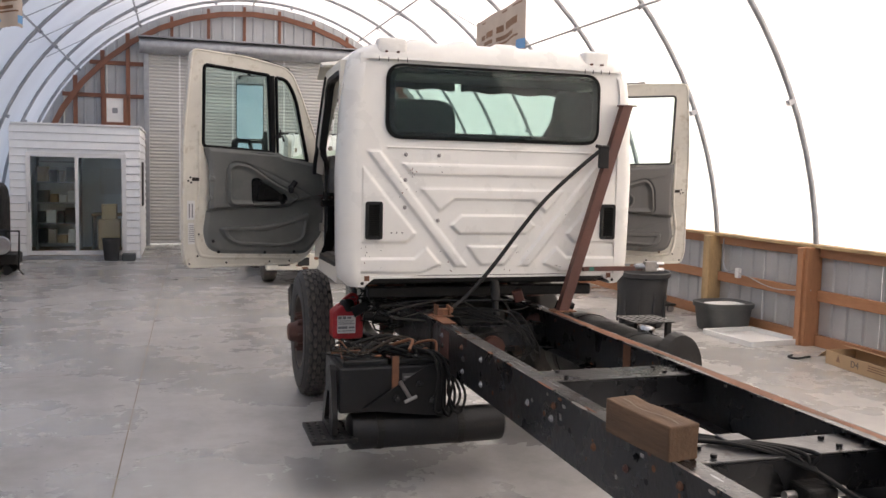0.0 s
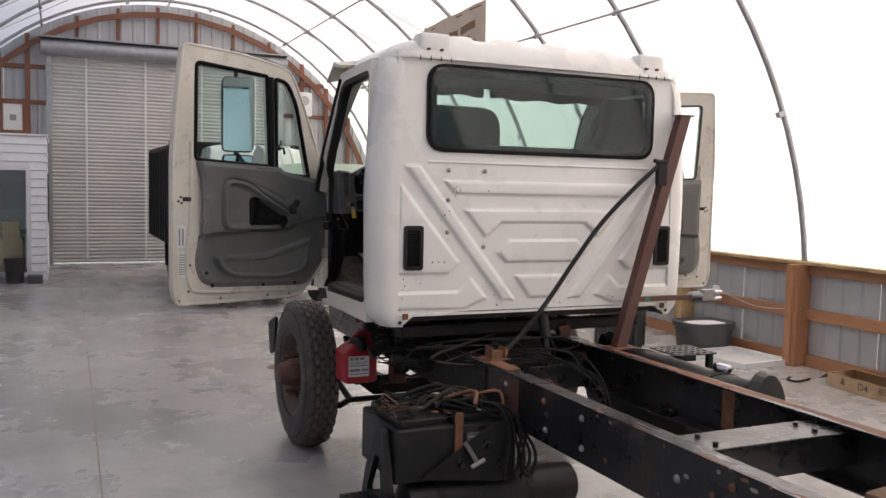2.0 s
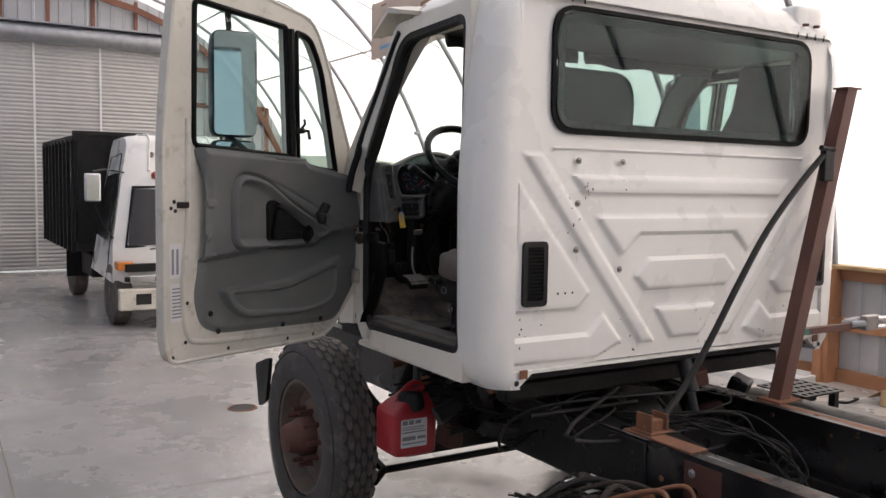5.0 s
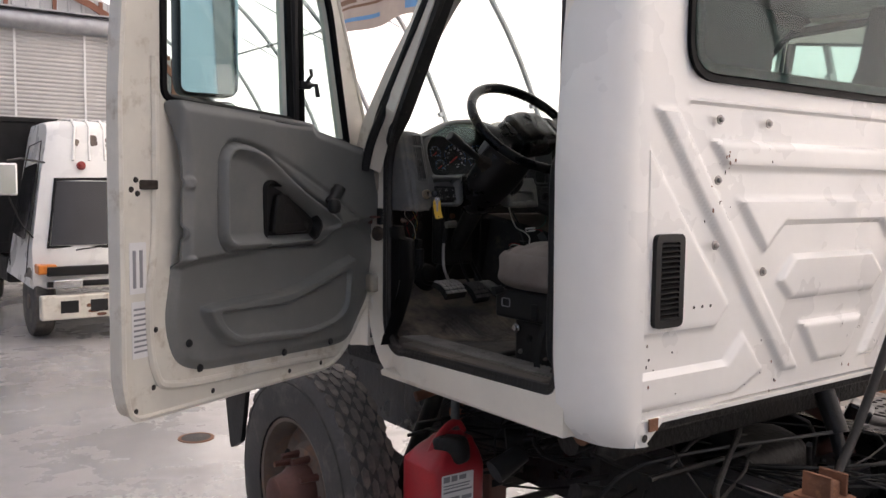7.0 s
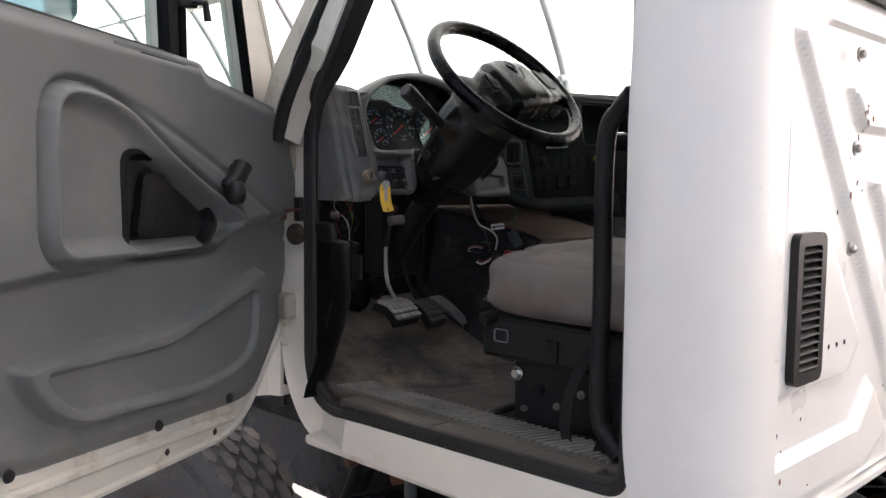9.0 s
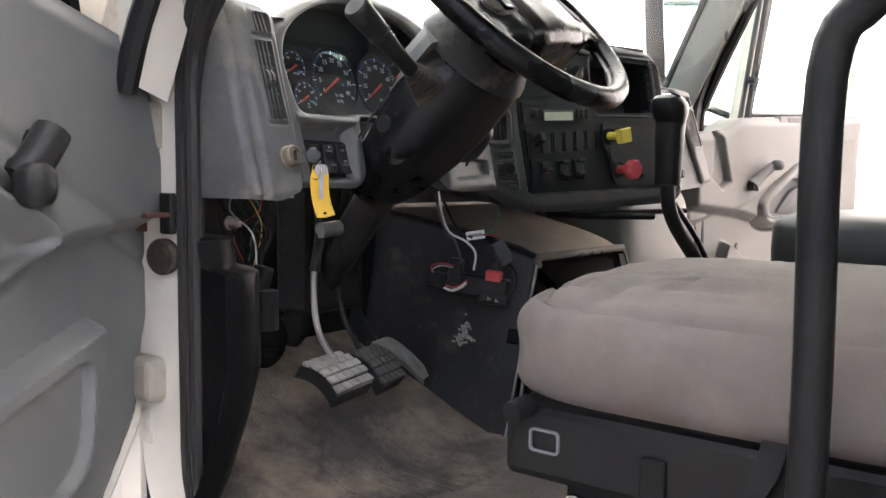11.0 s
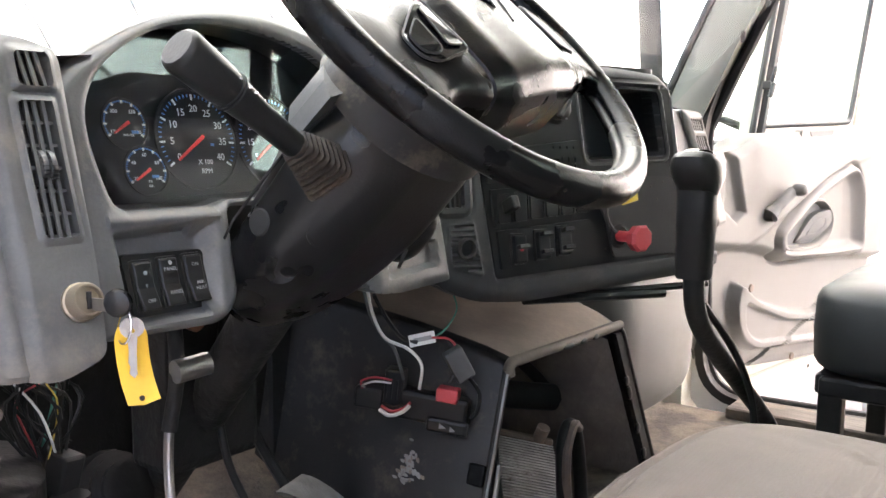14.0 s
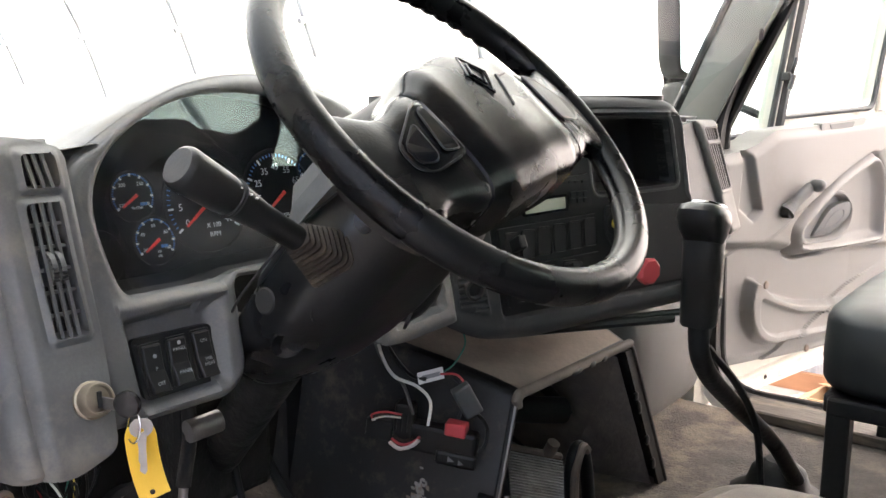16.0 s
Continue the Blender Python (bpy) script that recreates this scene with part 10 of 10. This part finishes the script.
rb = part("rod_foot", bx(-0.455, -0.446, -0.265, -0.185, 0.918, 0.99, 0.002, 1), "rust", truck, "rusty rod foot bracket")
part("foot_cheek", bx(-0.376, -0.367, -0.265, -0.185, 0.918, 0.985, 0.002, 1), "rust", rb)
part("foot_block", bx(-0.446, -0.376, -0.25, -0.20, 0.918, 0.965, 0.006), "rust", rb)
part("foot_base", bx(-0.47, -0.35, -0.28, -0.17, 0.9195, 0.926, 0.002, 1), "rust", rb)
part("foot_plate", bx(-0.485, -0.40, -0.48, -0.15, 0.9105, 0.919, 0.002, 1), "rust", rb)
part("foot_nut", cyl((-0.36, -0.225, 0.955), (-0.345, -0.225, 0.955), 0.02, seg=6), "rust", rb)
cl = part("clamp_bar", bx(0.62, 1.16, -0.075, -0.05, 1.168, 1.198, 0.002, 1), "rust_dark", truck, "rusty flat bar with a zinc clamp")
part("teal_mark", bx(0.665, 0.70, -0.0765, -0.0755, 1.17, 1.196), "green", cl)
part("zinc_clamp", tube([(1.02, -0.08, 1.195), (1.06, -0.105, 1.20), (1.15, -0.105, 1.20), (1.17, -0.06, 1.20), (1.13, -0.02, 1.20), (1.04, -0.025, 1.195)], 0.016, 8, closed=True), "galv", cl, "zinc-plated clamp", True)
part("clamp_jaw", bx(1.06, 1.17, -0.12, -0.085, 1.165, 1.235, 0.006), "steel", cl)
for z in (1.18, 1.22):
    part("clamp_bolt", cyl((1.15, -0.115, z), (1.20, -0.125, z), 0.011, seg=8), "chrome", cl)

# mud flap piece and inner arch ahead of the wheel
part("arch_liner", plate(rounded([(2.06, 0.84), (2.30, 0.76), (2.24, 0.52), (2.12, 0.58)], 0.03, 4), [], -1.06, -1.04, lambda u, d, v: (d, u, v)), "blackm", truck, "black inner arch piece")
# red jug hung under the cab
jug = thing("fuel_jug", "red plastic fuel jug with a white label hung beside the wheel", "fuel jug", (-0.79, 0.97, 0.575))
part("body", loft([[(x + ox, y, z) for x, y in ring_sec(a * 0.5, b * 0.5, 32, 0.3)] for z, a, b, ox in ((0.0, 0.20, 0.19, 0), (0.008, 0.222, 0.21, 0), (0.020, 0.228, 0.215, 0), (0.185, 0.228, 0.215, 0), (0.196, 0.222, 0.21, 0.0), (0.232, 0.165, 0.18, 0.018), (0.258, 0.115, 0.14, 0.034), (0.272, 0.10, 0.12, 0.040))], True), "red", jug, "", True)
part("label_sheet", plate(rrect(-0.085, 0.050, 0.045, 0.175, 0.006), [], -0.1095, -0.1078, lambda u, d, v: (u, d, v)), "label", jug, "worn white label")
for u0, u1, v0, v1 in ((-0.078, -0.052, 0.150, 0.170), (-0.045, -0.02, 0.150, 0.170), (-0.012, 0.018, 0.152, 0.168), (-0.078, 0.042, 0.112, 0.118), (-0.078, 0.03, 0.126, 0.130), (-0.078, 0.042, 0.060, 0.066), (-0.078, -0.01, 0.078, 0.096), (0.0, 0.042, 0.080, 0.094), (-0.078, 0.036, 0.136, 0.140)):
    part("print_mark", plate([(u0, v0), (u1, v0), (u1, v1), (u0, v1)], [], -0.1103, -0.1096, lambda u, d, v: (u, d, v)), "greyink", jug)
part("spout", cyl((0.05, 0.0, 0.262), (0.065, 0.02, 0.42), 0.018, 0.015, 14), "tub", jug, "grey spout", True)
part("collar", lathe([(0.032, 0.0), (0.034, 0.02), (0.026, 0.028)], (0.048, 0.0, 0.262), (0.1, 0.1, 1), 20), "red", jug, "", True)
part("handle", tube([(-0.055, 0, 0.222), (-0.03, 0, 0.262), (0.01, 0, 0.300), (0.055, 0, 0.315), (0.085, 0, 0.28)], 0.015, 10, soft=4), "red", jug, "", True)

# tilted hood: its inside faces the cab, the wings reach back on both sides
hd = part("hood", loft([[(x * (1.0 - 0.12 * j / 6), 3.75 + 0.35 * (1 - x * x) - 0.12 * j / 6, 0.95 + 1.08 * j / 6 - 0.10 * abs(x) ** 3 * j / 6) for x in [-1 + i / 8 for i in range(17)]] for j in range(7)], False, loop=False), "hoodfg", truck, "white hood tilted forward", True)
for s in (-1, 1):
    part("wing", plate(rounded([(3.75, 0.95), (3.30, 0.95), (3.10, 1.25), (2.75, 1.62), (2.62, 1.75), (2.60, 2.08), (2.85, 2.14), (3.72, 1.95)], [0.05, 0.1, 0.3, 0.1, 0.05, 0.06, 0.1, 0.1], 5), [], 0.0, 0.03, lambda u, d, v, s=s: (s * (1.0 + d - 0.10 * max(0, (u - 2.9))), u, v)), "white_in", hd, "", True)
part("radiator", bx(-0.42, 0.42, 2.42, 2.52, 0.75, 1.55, 0.01), "grime", truck, "dark radiator")

# ---- white cabover dump truck parked ahead ----
dt = thing("dump_truck", "white cabover truck with a black slatted dump body and rusty bumper", "truck", (0.29, 8.35, 0))
W2 = 1.0
prof = [(-0.02, 0.55), (-0.06, 0.62), (-0.03, 1.0), (0.30, 1.72), (0.50, 2.28), (0.62, 2.37), (0.95, 2.40), (1.45, 2.38), (1.50, 2.25), (1.50, 0.60), (0.85, 0.58)]
taper = lambda z: float(np.interp(z, (0.9, 1.0, 1.72, 2.38), (1.0, 1.0, 0.84, 0.70)))
cabd = part("cab", loft([[(x * taper(z), y + 0.16 * abs(x / W2) ** 4, z - (0.04 * abs(x / W2) ** 6 if z > 2.2 else 0)) for y, z in prof] for x in [-W2 + 2 * W2 * i / 20 for i in range(21)]], True), "white", dt, "rust-spotted white cab", True)
for i in range(7):
    x = -0.46 + 0.153 * i
    part("roof_rib", tube([(x * 1.12, 0.375, 1.93), (x * 1.06, 0.455, 2.14), (x, 0.525, 2.31), (x, 0.66, 2.39), (x, 1.3, 2.41)], 0.016, 8), "white", cabd, "", True)
part("windscreen", loft([[(x * taper(z), y + 0.16 * abs(x / W2) ** 4, z) for y, z in ((-0.045, 1.02), (0.10, 1.34), (0.265, 1.70))] for x in [-0.84 + 1.68 * i / 16 for i in range(17)]], False, loop=False), "gloss", cabd, "dark windscreen", True)
part("screen_frame", tube([(-0.86, 0.04, 1.0), (0.0, -0.05, 0.99), (0.86, 0.04, 1.0), (0.71, 0.345, 1.72), (0.0, 0.275, 1.73), (-0.71, 0.345, 1.72)], 0.02, 8, closed=True), "rubber", cabd, "", True)
for x in (-0.6, 0.1):
    part("wiper", tube([(x, -0.06, 0.97), (x + 0.3, -0.03, 1.0), (x + 0.55, 0.0, 1.06)], 0.008, 6), "rubber", cabd, "", True)
part("grille_band", bx(-0.90, 0.90, -0.10, -0.03, 0.70, 0.80, 0.01), "black", cabd, "black grille band")
part("grille_line", bx(-0.90, 0.90, -0.09, -0.03, 0.58, 0.64, 0.01), "black", cabd)
for s in (-1, 1):
    part("indicator", bx(min(s * 0.80, s * 0.985), max(s * 0.80, s * 0.985), -0.08, 0.12, 0.72, 0.82, 0.015), "amber", cabd, "amber indicator")
    part("headlamp", bx(min(s * 0.55, s * 0.85), max(s * 0.55, s * 0.85), -0.115, -0.09, 0.57, 0.66, 0.01), "chrome", cabd, "rectangular headlamp")
    part("roof_lamp", lathe([(0.05, 0.0), (0.045, 0.03), (0.02, 0.045)], (s * 0.44, 0.345, 1.87), (0, -1, 0.3), 14), "redlens", cabd, "", True)
    part("side_window", plate(rounded([(0.42, 1.05), (1.25, 1.10), (1.25, 1.85), (0.62, 1.90)], 0.05, 4), [], 0.0, 0.008, lambda u, d, v, s=s: (s * (W2 * taper(v) + 0.004 + d), u + 0.12, v)), "gloss", cabd, "dark side window")
    part("door_line", tube([(s * (W2 * taper(z) + 0.003), y, z) for y, z in ((1.42, 0.70), (1.42, 1.0), (1.42, 2.1), (0.80, 2.15), (0.55, 1.6), (0.32, 1.0), (0.45, 0.70))], 0.006, 6), "grime", cabd)
    mm = part("mirror", bx(min(s * 1.16, s * 1.34), max(s * 1.16, s * 1.34), -0.10, -0.04, 1.55, 1.88, 0.02), "chrome", dt, "chrome mirror on a stalk")
    part("mirror_arm", tube([(s * 0.80, 0.45, 1.90), (s * 1.1, 0.05, 1.93), (s * 1.25, -0.06, 1.9)], 0.012, 6), "blackm", mm, "", True)
    part("mirror_arm", tube([(s * 0.985, 0.15, 1.10), (s * 1.12, 0.0, 1.25), (s * 1.25, -0.06, 1.55)], 0.01, 6), "blackm", mm, "", True)
bmp = part("bumper", bx(-0.98, 0.98, -0.16, -0.04, 0.24, 0.50, 0.02), "white_in", dt, "rusty white bumper with square openings")
# openings are dark boxes on the bumper face, painted with their shade
for x in (-0.70, -0.40, 0.40, 0.70):
    part("opening", bx(x - 0.09, x + 0.09, -0.165, -0.158, 0.31, 0.44, 0.004), "dark", bmp)
random.seed(3)
for k in range(10):
    x = random.uniform(-0.95, 0.95)
    part("rust_patch", blob((x, -0.16, random.uniform(0.27, 0.47)), (random.uniform(0.02, 0.06), 0.003, random.uniform(0.01, 0.03)), 0.9, 0.9, 10, 6), "rust", bmp)
# bare, rusted patches on the forehead panel
for cx, cz, w, h, m in ((-0.29, 2.14, 0.05, 0.075, "rim"), (-0.07, 2.14, 0.09, 0.065, "rim"), (-0.04, 2.06, 0.11, 0.018, "rust"), (-0.46, 2.14, 0.03, 0.045, "console_top"), (0.10, 2.16, 0.06, 0.05, "rim")):
    for k in range(5):
        px_, pz_ = cx + random.uniform(-0.6, 0.6) * w, cz + random.uniform(-0.6, 0.6) * h
        part("rust_patch", ride(blob((0, 0, 0), (w * random.uniform(0.4, 0.7), 0.005, h * random.uniform(0.4, 0.7)), 0.9, 0.9, 12, 6), Matrix.Translation((px_, 0.300 + (pz_ - 1.72) * 0.357 + 0.16 * abs(px_) ** 4, pz_)) @ Matrix.Rotation(radians(-20), 4, "X")), m, cabd)


def small_wheel(x, s, y):
    w = part("wheel", lathe([(0.20, 0.0), (0.34, 0.0), (0.38, 0.03), (0.385, 0.05), (0.385, 0.17), (0.37, 0.2), (0.33, 0.215), (0.22, 0.21)], (x, y, 0.385), (s, 0, 0), 40), "tyre", dt, "", True)
    part("rim", lathe([(0.215, 0.05), (0.21, 0.2), (0.18, 0.16), (0.10, 0.17), (0.08, 0.22), (0.02, 0.22)], (x, y, 0.385), (s, 0, 0), 32), "rim", w, "", True)


for s in (-1, 1):
    small_wheel(s * 0.78, s, 0.42)
    small_wheel(s * 0.78, s, 3.6)
part("chassis", bx(-0.42, 0.42, 0.5, 4.6, 0.50, 0.74, 0.01), "grime", dt)
bed = part("dump_body", bx(-1.15, 1.08, 1.75, 4.9, 0.82, 0.95, 0.01), "blackm", dt, "black slatted dump body")
for s, x in ((-1, -1.16), (1, 1.09)):
    part("side_board", bx(x - 0.02, x + 0.02, 1.75, 4.9, 0.95, 2.32, 0.004, 1), "blackm", bed)
    for k in range(9):
        y = 1.80 + 0.375 * k
        part("upright", bx(min(x, x + s * 0.06), max(x, x + s * 0.06), y, y + 0.07, 0.80, 2.36, 0.006, 1), "grime", bed)
    part("top_rail", bx(x - 0.045, x + 0.045, 1.72, 4.93, 2.32, 2.40, 0.006, 1), "grime", bed)
part("front_board", bx(-1.15, 1.08, 1.73, 1.77, 0.95, 2.42, 0.004, 1), "blackm", bed)
part("front_rail", bx(-1.2, 1.13, 1.70, 1.80, 2.40, 2.46, 0.006, 1), "grime", bed)
part("tail_board", bx(-1.15, 1.08, 4.86, 4.9, 0.95, 2.3, 0.004, 1), "blackm", bed)
part("mud_flap", bx(-1.12, -0.75, 3.05, 3.08, 0.35, 0.85), "rubber", dt)
part("side_tank", bx(-0.98, -0.5, 1.75, 2.6, 0.45, 0.78, 0.03), "grime", dt)
